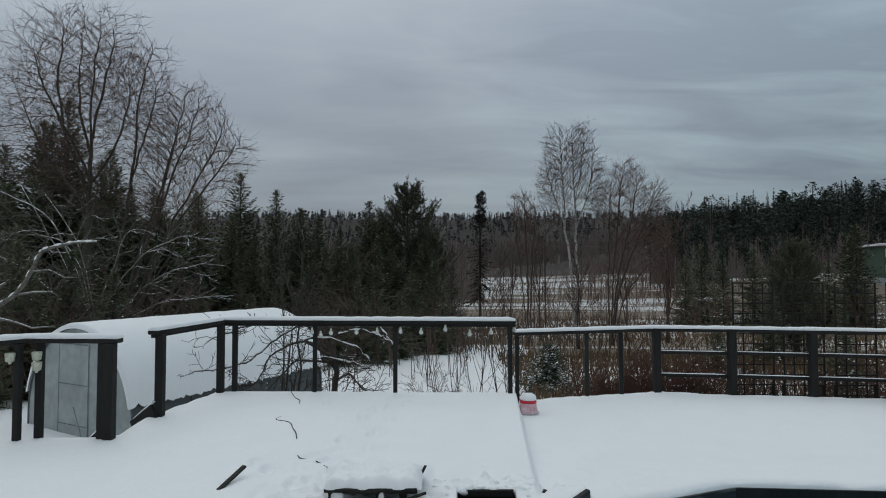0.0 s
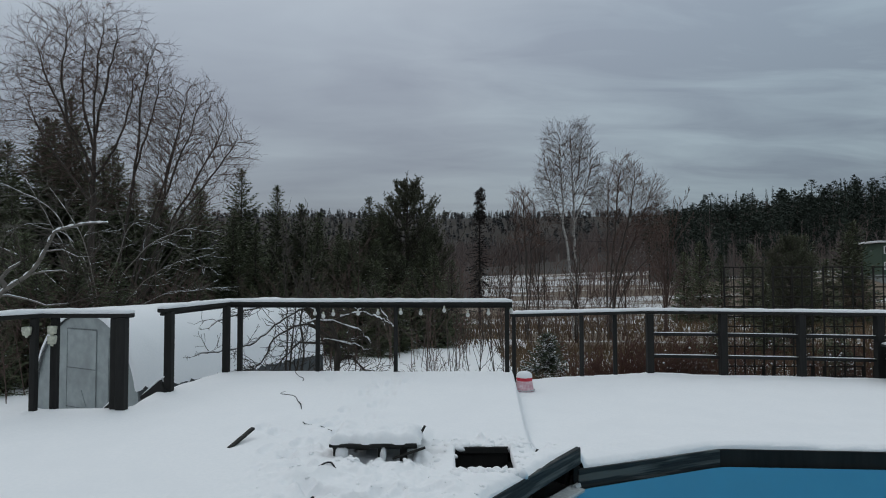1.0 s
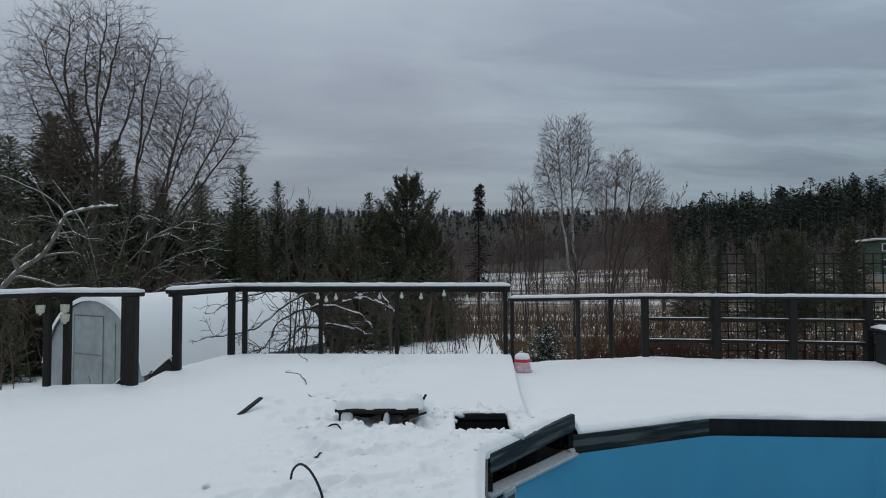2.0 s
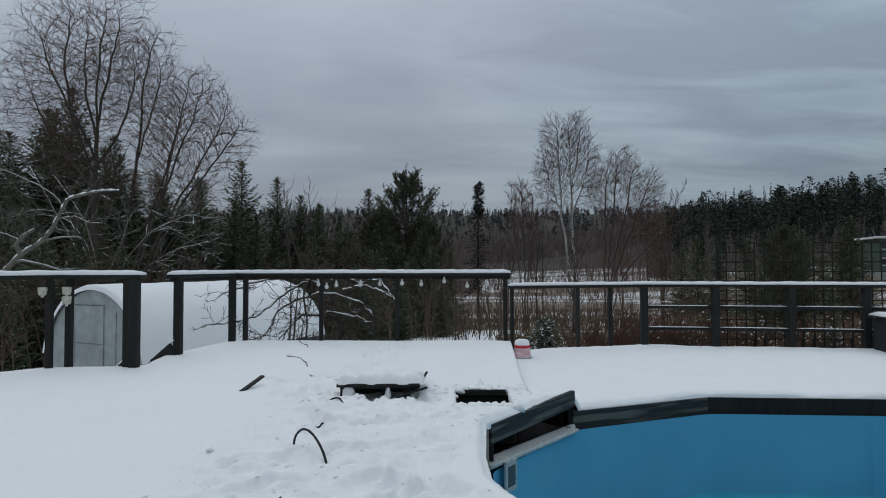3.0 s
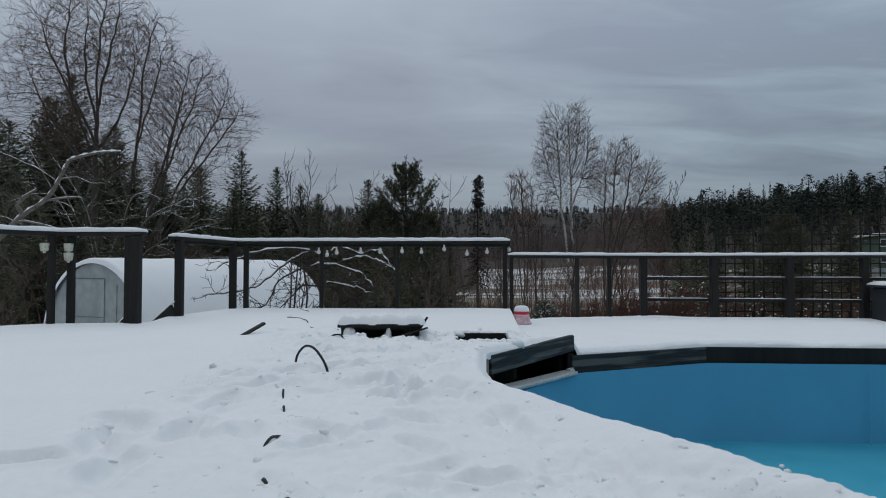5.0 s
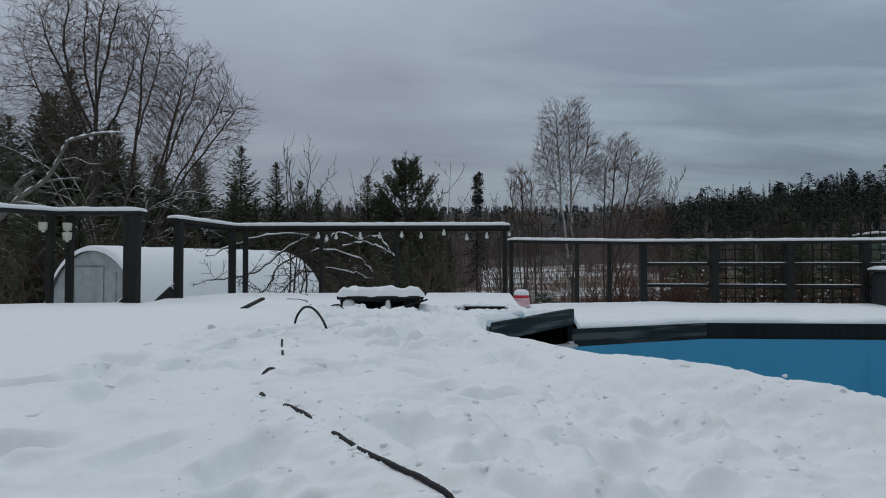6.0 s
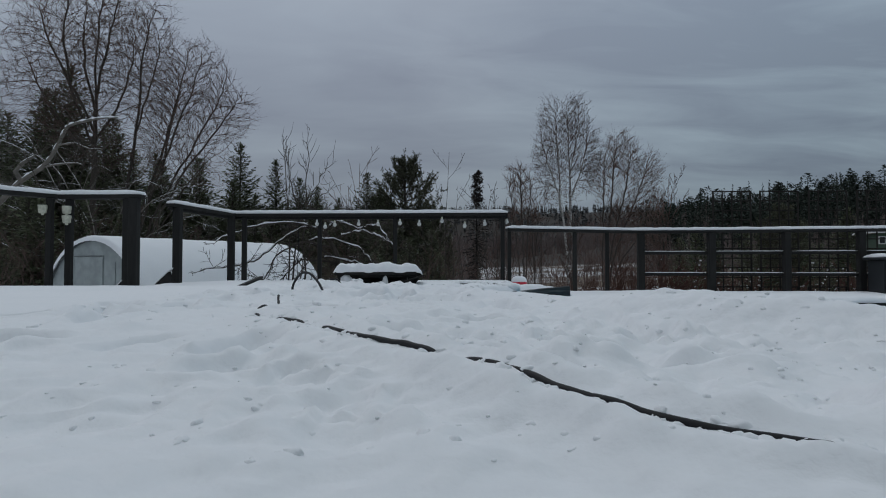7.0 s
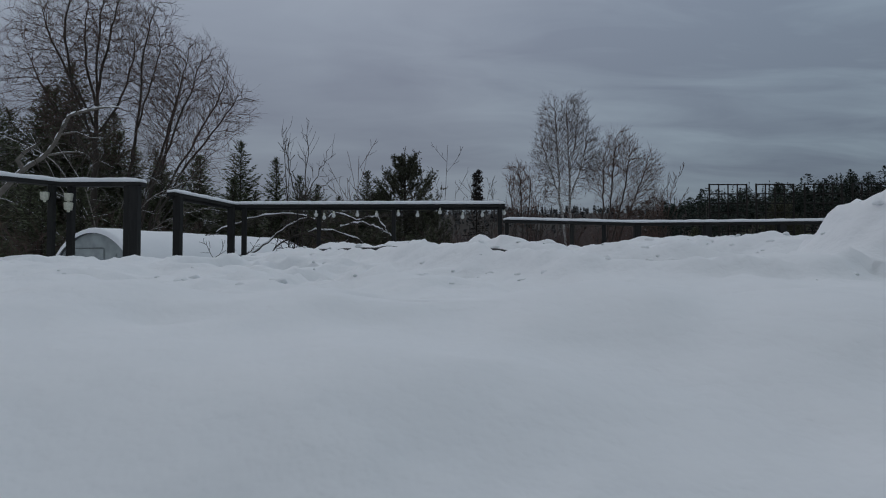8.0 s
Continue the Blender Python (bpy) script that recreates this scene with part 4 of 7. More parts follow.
def build_greenhouse():
    ax = Vector((0.46, 0.888, 0)).normalized()
    sd = Vector((ax.y, -ax.x, 0))
    o = Vector((-6.13, 10.592, -1.29))
    half, wall_h, top, length = 1.42, 0.55, 2.06, 4.5
    g = empty("greenhouse", o, "arched polycarbonate greenhouse under a thick snow blanket", "greenhouse")

    def arch(n=22, r=0.0):
        pts = [(-half - r, 0.0)]
        for i in range(n + 1):
            a = math.pi * (1 - i / n)
            pts.append(((half + r) * math.cos(a), wall_h + (top - wall_h + r) * math.sin(a)))
        pts.append((half + r, 0.0))
        return pts

    def at(u, v, s):
        p = o + sd * u + ax * s
        return (p.x, p.y, p.z + v)
    prof = arch()
    for s, name in ((0.0, "front_wall"), (length, "back_wall")):
        bm = bmesh.new()
        fr = [bm.verts.new(at(u, v, s)) for u, v in prof]
        bk = [bm.verts.new(at(u, v, s + 0.012)) for u, v in prof]
        bm.faces.new(fr); bm.faces.new(bk[::-1])
        for i in range(len(prof)):
            j = (i + 1) % len(prof)
            bm.faces.new((fr[j], fr[i], bk[i], bk[j]))
        bmesh.ops.recalc_face_normals(bm, faces=bm.faces)
        part(name, bm, M_PANEL, g, "clouded polycarbonate end wall")
    # curved sheets between the hoops
    m = len(prof)
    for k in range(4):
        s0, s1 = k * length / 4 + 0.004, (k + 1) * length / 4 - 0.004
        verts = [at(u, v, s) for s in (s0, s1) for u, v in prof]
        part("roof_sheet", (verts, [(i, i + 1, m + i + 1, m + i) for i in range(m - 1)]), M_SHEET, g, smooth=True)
    for k in range(5):
        pts = [at(u, v, k * length / 4) for u, v in arch(r=0.012)]
        part("hoop", tubes([(pts, [0.022] * len(pts))], 5), M_ALU, g)
    # door in the front wall
    door = part("door", beam(at(-0.12, 0.05, -0.004), at(-0.12, 1.78, -0.004), 0.80, 0.014, tuple(ax), 0.003), M_PANEL, g, "clouded panel door with profile bars")
    for u in (-0.53, 0.29):
        part("door_bar", beam(at(u, 0.04, -0.012), at(u, 1.80, -0.012), 0.012, 0.012, tuple(ax), 0.003), M_PANEL, door)
    for v in (0.06, 0.45, 1.12, 1.79):
        part("door_bar", beam(at(-0.53, v, -0.014), at(0.29, v, -0.014), 0.010, 0.012, bevel=0.003), M_SHELF, door)
    part("wall_bar", beam(at(0.62, 0.0, -0.006), at(0.62, 1.68, -0.006), 0.016, 0.012, tuple(ax), 0.003), M_PANEL, g)
    part("brace", beam(at(-0.10, 0.75, -0.016), at(0.22, 0.10, -0.016), 0.02, 0.012, tuple(ax), 0.002), M_PANEL, door, "pale diagonal brace")
    part("base_rail", beam(at(half, 0.10, 0.0), at(half, 0.10, length), 0.03, 0.2, bevel=0.004), M_ALU, g)
    # snow blanket on the arch, ragged at its lower edge
    rng = random.Random(9)
    n_s, n_u = 90, 26
    verts, faces = [], []
    for i in range(n_s + 1):
        s = -0.06 + (length + 0.12) * i / n_s
        rag = 0.10 * noise.noise((s * 2.2, 3.1, 0)) + 0.06 * noise.noise((s * 7.0, 1.1, 4))
        for j in range(n_u + 1):
            t = j / n_u
            a = math.pi * 0.93 * (1 - t) + (0.225 + 0.30 * rag + 0.05 * noise.noise((s * 16.0, 2.0, 7))) * t
            thick = 0.09 * (0.25 + 0.75 * math.sin(a) ** 0.7) * (0.75 if i in (0, n_s) else 1.0) + 0.012 * noise.noise((s * 3, a * 3, 2)) + 0.006
            u = (half + thick) * math.cos(a)
            v = wall_h + (top - wall_h + thick) * math.sin(a)
            verts.append(at(u, v, s))
    m = n_u + 1
    faces = [(i * m + j, i * m + j + 1, (i + 1) * m + j + 1, (i + 1) * m + j) for i in range(n_s) for j in range(n_u)]
    cap0 = len(verts)
    for i in (0, n_s):
        for j in range(m):
            a = math.pi * 0.93 * (1 - j / n_u) + 0.225 * j / n_u
            verts.append(at(half * math.cos(a), wall_h + (top - wall_h) * math.sin(a), -0.06 if i == 0 else length + 0.06))
    faces += [(cap0 + j, cap0 + j + 1, j + 1, j) for j in range(n_u)]
    faces += [(n_s * m + j, n_s * m + j + 1, cap0 + m + j + 1, cap0 + m + j) for j in range(n_u)]
    tagged(part("roof_snow", (verts, faces), M_SNOW, smooth=True), "thick snow blanket on the greenhouse roof", "snow", kind="stuff")


build_greenhouse()

# ---- things on the terrace ----


def lathe(profile, n=28):
    verts = [(r * math.cos(2 * math.pi * k / n), r * math.sin(2 * math.pi * k / n), z) for r, z in profile for k in range(n)]
    faces = [(j * n + k, j * n + (k + 1) % n, (j + 1) * n + (k + 1) % n, (j + 1) * n + k) for j in range(len(profile) - 1) for k in range(n)]
    faces.append(tuple(range(n))[::-1])
    faces.append(tuple((len(profile) - 1) * n + k for k in range(n)))
    return verts, faces


def move(pair, x, y, z):
    return [(a + x, b + y, c + z) for a, b, c in pair[0]], pair[1]


def build_bucket(k=0.86):
    x, y, z = 1.02, 8.2, -0.045
    e = empty("bucket", (x, y, z), "upturned frosted pink bucket with a red band and snow on top", "bucket")
    part("body", move(lathe([(r * k, h * k) for r, h in [(0.142, -0.02), (0.150, 0.004), (0.146, 0.012), (0.137, 0.02), (0.122, 0.11), (0.117, 0.148)]]), x, y, z), M_FROST_RED, e, "frosted pink plastic", smooth=True)
    part("band", move(lathe([(r * k, h * k) for r, h in [(0.117, 0.142), (0.121, 0.147), (0.118, 0.187), (0.113, 0.19)]]), x, y, z), M_RED, e, "bright red plastic band", smooth=True)
    part("rim", move(lathe([(r * k, h * k) for r, h in [(0.148, 0.0), (0.158, 0.003), (0.158, 0.010), (0.148, 0.014)]]), x, y, z), M_RIM, e, smooth=True)
    tagged(part("bucket_snow", move(lathe([(r * k, h * k) for r, h in [(0.116, 0.186), (0.118, 0.20), (0.112, 0.235), (0.09, 0.262), (0.05, 0.274), (0.01, 0.276)]]), x, y, z), M_SNOW, smooth=True), "rounded cap of snow on the bucket", "snow", kind="stuff")


build_bucket()


def lumpy(name, cx, cy, cz, sx, sy, sz, seed, label):
    """A rounded lump of snow."""
    bm = bmesh.new()
    bmesh.ops.create_icosphere(bm, subdivisions=3, radius=1)
    for v in bm.verts:
        p = v.co.copy()
        n = 1 + 0.22 * noise.noise(p * 1.6 + Vector((seed, 0, 0))) + 0.08 * noise.noise(p * 4 + Vector((0, seed, 0)))
        v.co = Vector((cx + p.x * sx * n, cy + p.y * sy * n, cz + p.z * sz * n))
    ob = part(name, bm, M_SNOW, smooth=True)
    return tagged(ob, label, "snow", kind="stuff")


def build_lid():
    e = empty("plank_cover", (-0.48, 4.85, 0.2), "dark plank trapdoor cover propped on blocks under snow", "trapdoor cover")
    for k in range(5):
        y = 4.70 + k * 0.095
        part("plank", beam((-0.82, y, 0.272 - 0.004 * k), (-0.20 + 0.01 * (k % 2), y + 0.01, 0.276 - 0.004 * k), 0.088, 0.024, bevel=0.004), M_WOOD, e)
    part("front_batten", beam((-0.80, 4.70, 0.252), (-0.20, 4.70, 0.254), 0.03, 0.018, bevel=0.004), M_WOOD, e)
    part("side_plank", beam((-0.37, 4.64, 0.190), (-0.140, 4.66, 0.262), 0.030, 0.012, bevel=0.003), M_WOOD, e, "loose tilted plank end")
    for x in (-0.78, -0.46, -0.30):
        part("block", beam((x, 4.76, 0.10), (x, 4.76, 0.255), 0.05, 0.05, bevel=0.004), M_WOOD, e)
    # dark panel added to give the gap under the cover its shade
    part("back_panel", beam((-0.80, 5.05, 0.19), (-0.22, 5.05, 0.19), 0.03, 0.12), M_VOID, e)
    # snow on the lid
    bm = bmesh.new()
    nx, ny = 44, 26
    grid = {}
    for i in range(nx + 1):
        for j in range(ny + 1):
            u, v = i / nx, j / ny
            x, y = -0.83 + 0.66 * u, 4.665 + 0.50 * v
            x += 0.018 * noise.noise((u * 6, v * 6, 1)); y += 0.018 * noise.noise((u * 6, v * 6, 9))
            edge = min(u, 1 - u, v * 1.2, (1 - v) * 1.2)
            lift = 0.068 * min(1, edge / 0.10) ** 0.55 * (1 + 0.40 * noise.noise((u * 5, v * 4, 5)) + 0.30 * noise.noise((u * 15, v * 10, 2)))
            grid[i, j] = bm.verts.new((x, y, 0.280 + lift - 0.03 * v))
    for i in range(nx):
        for j in range(ny):
            bm.faces.new((grid[i, j], grid[i + 1, j], grid[i + 1, j + 1], grid[i, j + 1]))
    tagged(part("lid_snow", bm, M_SNOW, smooth=True), "lumpy snow lying on the hatch lid", "snow", kind="stuff")
    lumpy("snow_clump", -0.735, 4.69, 0.205, 0.050, 0.030, 0.066, 3, "clump of snow stuck to the block under the lid")
    lumpy("snow_clump", -0.44, 4.69, 0.200, 0.022, 0.024, 0.060, 5, "clump of snow stuck to the block under the lid")
    part_end = empty("plank_end", (-0.13, 5.05, 0.2), "dark plank end sticking out of the snow", "plank")
    part("board", beam((-0.225, 4.98, 0.20), (-0.158, 5.09, 0.302), 0.020, 0.012, bevel=0.003), M_WOOD, part_end)


build_lid()
e = empty("loose_board", (-1.63, 5.05, 0.16), "dark narrow board lying half buried in snow", "board")
part("board", beam((-1.64, 4.94, 0.160), (-1.555, 5.275, 0.234), 0.038, 0.022, bevel=0.005), M_WOOD, e)


def on_snow(points, lift):
    xs, ys = np.array([p[0] for p in points]), np.array([p[1] for p in points])
    z = deck_snow(xs, ys)
    if len(z) > 30:
        z = np.convolve(np.pad(z, 5, mode='edge'), np.ones(11) / 11, mode='valid')
    return [(x, y, float(h) + l) for x, y, h, l in zip(xs, ys, z, lift)]


def buried(y):
    """How deep the hose is sunk under crumbs of snow along its run."""
    deep = 0.030 * math.exp(-((y - 1.33) / 0.035) ** 2) + 0.030 * math.exp(-((y - 0.965) / 0.016) ** 2) - 0.0010 + 0.0026 * noise.noise((y * 30, 3.0, 1.0))
    deep += 0.0014 * min(1, max(0, (1.0 - y) / 0.1))
    if y > 1.50:
        deep += 0.022 * min(1, (y - 1.50) / 0.03) * (1 - max(math.exp(-((y - c) / w) ** 2) for c, w in ((1.61, 0.035), (1.96, 0.10), (2.42, 0.04), (2.67, 0.05)))) - 0.014 * math.exp(-((y - 1.96) / 0.09) ** 2) - 0.010 * math.exp(-((y - 2.42) / 0.03) ** 2) - 0.010 * math.exp(-((y - 2.67) / 0.04) ** 2)
    return deep


def build_hose():
    line = spline([(-0.595, 3.10), (-0.70, 2.80), (-0.64, 2.5), (-0.54, 2.15), (-0.53, 1.85), (-0.45, 1.62), (-0.31, 1.43), (-0.17, 1.20), (-0.06, 1.06), (0.03, 0.94), (0.09, 0.87), (0.14, 0.79), (0.21, 0.71), (0.28, 0.665), (0.34, 0.64), (0.5, 0.58), (0.8, 0.45), (1.1, 0.2)], 12)
    line = [(p[0], p[1]) for p in line]
    lift = [(0.009 if p[1] > 0.85 else 0.005) + 0.007 * noise.noise((p[0] * 9.0, p[1] * 9.0, 2.0)) - (0.010 if p[1] > 1.5 else 0) - (0.03 if p[1] < 0.60 else 0.007 if p[1] < 0.80 else 0) for p in line]
    pts = on_snow(line, lift)
    # the hose springs up into a loop before it dives under
    loop = spline([(-0.85, 3.52, 0.12), (-0.835, 3.49, 0.215), (-0.80, 3.45, 0.268), (-0.755, 3.39, 0.295), (-0.70, 3.32, 0.290), (-0.645, 3.25, 0.250), (-0.605, 3.19, 0.195), (-0.595, 3.17, 0.12)], 8)
    h = empty("garden_hose", (-0.6, 3.0, 0.2), "black rubber hose half buried in trodden snow", "hose")
    pts = [(x, y, float(hose_level(y)) + 0.0005 + 0.003 * noise.noise((x * 11, y * 11, 2.0)) - 0.5 * max(0, x - 0.31) - buried(y)) if y < 1.62 else (x, y, z - buried(y)) for x, y, z in pts]
    part("run", tubes([(pts, [0.0047] * len(pts))], 8), M_HOSE, h, smooth=True)
    part("loop", tubes([([tuple(p) for p in loop], [0.0065] * len(loop))], 8), M_HOSE, h, smooth=True)
    bits = spline([(-0.83, 4.37), (-0.80, 4.40), (-0.76, 4.41), (-0.72, 4.38)], 6)
    pts = on_snow([(p[0], p[1]) for p in bits], [0.017 * math.sin(math.pi * i / 18) - 0.006 for i in range(19)])
    part("short_run", tubes([(pts, [0.006] * len(pts))], 8), M_HOSE, h, smooth=True)
    bits = spline([(-0.81, 3.90), (-0.79, 3.96), (-0.76, 4.01), (-0.71, 4.04)], 6)
    pts = on_snow([(p[0], p[1]) for p in bits], [0.020 * math.sin(math.pi * i / 18) - 0.006 for i in range(19)])
    part("short_run", tubes([(pts, [0.006] * len(pts))], 8), M_HOSE, h, smooth=True)
    cord = spline([(-2.03, 8.50), (-1.90, 8.2), (-1.80, 8.0), (-1.76, 7.5), (-1.86, 7.18), (-1.67, 7.02), (-1.55, 6.72), (-1.47, 6.52), (-1.36, 6.1), (-1.26, 5.78), (-1.12, 5.71), (-0.96, 5.48)], 10)
    pts = on_snow([(p[0], p[1]) for p in cord], [0.004 + 0.012 * noise.noise((p[0] * 4, p[1] * 4, 7.0)) - (0.02 if 7.3 < p[1] < 7.9 or 5.85 < p[1] < 6.4 else 0) for p in cord])
    pts = [(-2.05, 8.56, 1.0), (-2.04, 8.57, 0.6), (-2.06, 8.56, 0.3)] + pts
    c = empty("cable", (-1.9, 8.4, 0.1), "thin dark cable trailing over the snow", "cable")
    part("run", tubes([(pts, [0.005] * len(pts))], 6), M_HOSE, c)


build_hose()


def snow_clods(n, seed):
    """Crumbs and clods of snow kicked up by treading, uncountable."""
    rng = np.random.default_rng(seed)
    bm = bmesh.new()
    bmesh.ops.create_icosphere(bm, subdivisions=2, radius=1)
    base = np.array([v.co for v in bm.verts]); tri = np.array([[v.index for v in f.verts] for f in bm.faces])
    bm.free()
    x = rng.uniform(-1.3, 1.0, n); y = 0.55 + 4.5 * rng.random(n) ** 0.9
    keep = ~inside(POOL, x, y) & ~inside(HATCH, x, y) & (nearest_on(POOL, x, y)[0] > 0.06) & (np.hypot(x, y - 0.1) > 0.5)
    x, y = x[keep], y[keep]
    s = 0.004 + 0.016 * rng.random(len(x)) ** 2.5
    s = s * np.clip((y - 0.1) / 2.2, 0.22, 1)
    # crumbs that lie over the hose
    pick = rng.random(170)
    at = np.interp(pick, np.linspace(0, 1, len(HOSE)), [p[0] for p in HOSE]), np.interp(pick, np.linspace(0, 1, len(HOSE)), [p[1] for p in HOSE])
    x, y = np.concatenate([x, at[0] + rng.normal(0, 0.009, 170)]), np.concatenate([y, at[1] + rng.normal(0, 0.009, 170)])
    s = np.concatenate([s, 0.003 + 0.008 * rng.random(170)])
    # small crumbs on the nearest trodden snow
    nx, ny = rng.uniform(-0.5, 0.8, 420), rng.uniform(0.68, 1.6, 420)
    x, y, s = np.concatenate([x, nx]), np.concatenate([y, ny]), np.concatenate([s, 0.0018 + 0.006 * rng.random(420) ** 1.8])
    # broken chunks round the hatch and before the cover
    cx, cy = np.concatenate([rng.uniform(-0.1, 0.9, 70), rng.uniform(-0.85, 0.0, 50), rng.uniform(0.05, 0.50, 40), rng.uniform(0.03, 0.52, 40), rng.uniform(0.49, 0.56, 12)]), np.concatenate([rng.uniform(4.98, 5.25, 70), rng.uniform(4.45, 4.66, 50), rng.uniform(4.36, 4.43, 40), rng.uniform(4.925, 4.99, 40), rng.uniform(4.5, 4.95, 12)])
    x, y, s = np.concatenate([x, cx]), np.concatenate([y, cy]), np.concatenate([s, np.concatenate([0.008 + 0.022 * rng.random(120) ** 1.5, 0.016 + 0.026 * rng.random(40), 0.012 + 0.026 * rng.random(52)])])
    z = deck_snow(x, y) - 0.45 * s
    vs, fs = [], []
    for i in range(len(x)):
        f1, f2, f3 = rng.normal(0, 1, (3, 3))
        d = 1 + 0.25 * np.sin(base @ f1 * 2.2) + 0.15 * np.sin(base @ f2 * 4.0)
        p = base * d[:, None] * s[i] * np.array([1.25, 1.0, 0.8])
        c, sn = math.cos(f3[0] * 3), math.sin(f3[0] * 3)
        vs.append(np.stack([p[:, 0] * c - p[:, 1] * sn + x[i], p[:, 0] * sn + p[:, 1] * c + y[i], p[:, 2] + z[i]], -1))
        fs.append(tri + i * len(base))
    ob = part("snow_clods", (np.concatenate(vs), np.concatenate(fs).tolist()), M_SNOW, smooth=True)
    return tagged(ob, "crumbs and clods of snow on the trodden terrace", "snow", kind="stuff")


snow_clods(800, 3)


def build_string_lights():
    spots = [(-1.78, 0.925), (-1.66, 0.885), (-1.53, 0.915), (-1.19, 0.925), (-0.92, 0.925), (-0.61, 0.935), (-0.34, 0.925), (-0.02, 0.965), (0.30, 0.90), (0.58, 0.925), (0.89, 0.955)]
    s = empty("string_lights", (-1.8, 8.5, 1.0), "string of frosted glass bulbs hung under the hand rail", "string lights")
    bulb_mesh = None
    wire = []
    for i, (x, z) in enumerate(spots):
        y = 8.545 - 0.02 * (i % 2)
        b = part("bulb", move(lathe([(0.004, -0.036), (0.016, -0.032), (0.026, -0.018), (0.028, -0.004), (0.022, 0.012), (0.012, 0.026), (0.010, 0.030)], 14), x, y, z), M_BULB, s, smooth=True)
        part("socket", move(lathe([(0.013, 0.026), (0.014, 0.03), (0.013, 0.052), (0.006, 0.056)], 10), x, y, z), M_LANTERN if i % 3 else M_BULB, b)
        if wire:
            px, py, pz = wire[-1]
            wire.append(((px + x) / 2, (py + y) / 2, min(pz, z + 0.055) - 0.012 - 0.03 * abs(x - px)))
        wire.append((x, y, z + 0.055))
    part("wire", tubes([(wire, [0.0035] * len(wire))], 4), M_HOSE, s)


build_string_lights()


def lantern(x, y, z):
    e = empty("lantern", (x, y, z), "small cream plastic lantern hung on a dark post", "lantern", "post lanterns")
    bm = bmesh.new()
    r = bmesh.ops.create_cube(bm, size=1, matrix=pose(x, y, z) @ Matrix.Diagonal((0.078, 0.06, 0.084, 1)))
    for v in bm.verts:
        if v.co.z < z:
            v.co.x = x + (v.co.x - x) * 0.82; v.co.y = y + (v.co.y - y) * 0.82
    bmesh.ops.bevel(bm, geom=list(bm.edges), offset=0.006, segments=2, affect="EDGES")
    part("shade", bm, M_LANTERN, e, smooth=True)
    part("drip", move(lathe([(0.012, -0.062), (0.015, -0.05), (0.013, -0.03)], 10), x, y, z), M_LANTERN, e)
    part("hook", beam((x + 0.0, y, z + 0.03), (x + 0.0, y + 0.05, z + 0.045), 0.008, 0.008, bevel=0), M_ALU, e)


lantern(-4.115, 6.275, 0.915)
lantern(-3.93, 6.375, 0.915)
lantern(-3.93, 6.375, 0.818)


def build_bin():
    e = empty("storage_bin", (6.6, 8.6, -0.06), "anthracite plastic bin with snow on its lid", "bin")
    bm = bmesh.new()
    lo = [(6.12, 8.45), (6.77, 8.35), (6.85, 8.80), (6.20, 8.90)]
    bot = [bm.verts.new((x * 0.985 + 6.48 * 0.015, y * 0.985 + 8.62 * 0.015, -0.10)) for x, y in lo]
    top = [bm.verts.new((x, y, 0.42)) for x, y in lo]
    bm.faces.new(bot[::-1]); bm.faces.new(top)
    for i in range(4):
        bm.faces.new((bot[i], bot[(i + 1) % 4], top[(i + 1) % 4], top[i]))
    bmesh.ops.bevel(bm, geom=list(bm.edges), offset=0.02, segments=2, affect="EDGES")
    part("body", bm, M_BIN, e)
    part("lid", beam((6.11, 8.68, 0.435), (6.86, 8.57, 0.435), 0.50, 0.035, bevel=0.012), M_BIN, e)
    snow_strip("bin_snow", [(6.11, 8.68, 0.452), (6.86, 8.57, 0.452)], 0.49, 0.055, 8, "rounded snow on the bin lid")


build_bin()

# ---- trellis panels behind the low railing ----


def build_trellis():
    for k, (x0, y0) in enumerate(((4.38, 9.83), (5.13, 9.80), (5.90, 9.77), (6.66, 9.74), (7.42, 9.71))):
        e = empty("trellis_panel", (x0, y0, -0.4), "dark wooden trellis panel with square cells", "trellis", "trellis panels")
        for i in range(5):
            x = x0 + i * 0.152
            part("upright", beam((x, y0, -0.45), (x, y0, 1.55), 0.017 if 0 < i < 4 else 0.026, 0.016, (0, 1, 0), 0.002), M_LATH, e)
        for j in range(13):
            z = 1.54 - j * 0.155
            part("cross_lath", beam((x0, y0 + 0.016, z), (x0 + 0.608, y0 + 0.016, z), 0.014, 0.019, bevel=0.002), M_LATH, e)
        for x in (x0, x0 + 0.608):
            part("stake", beam((x, y0 + 0.04, -2.2), (x, y0 + 0.04, 0.0), 0.028, 0.028, bevel=0.004), M_LATH, e)


build_trellis()

# ---- trees and shrubs ----


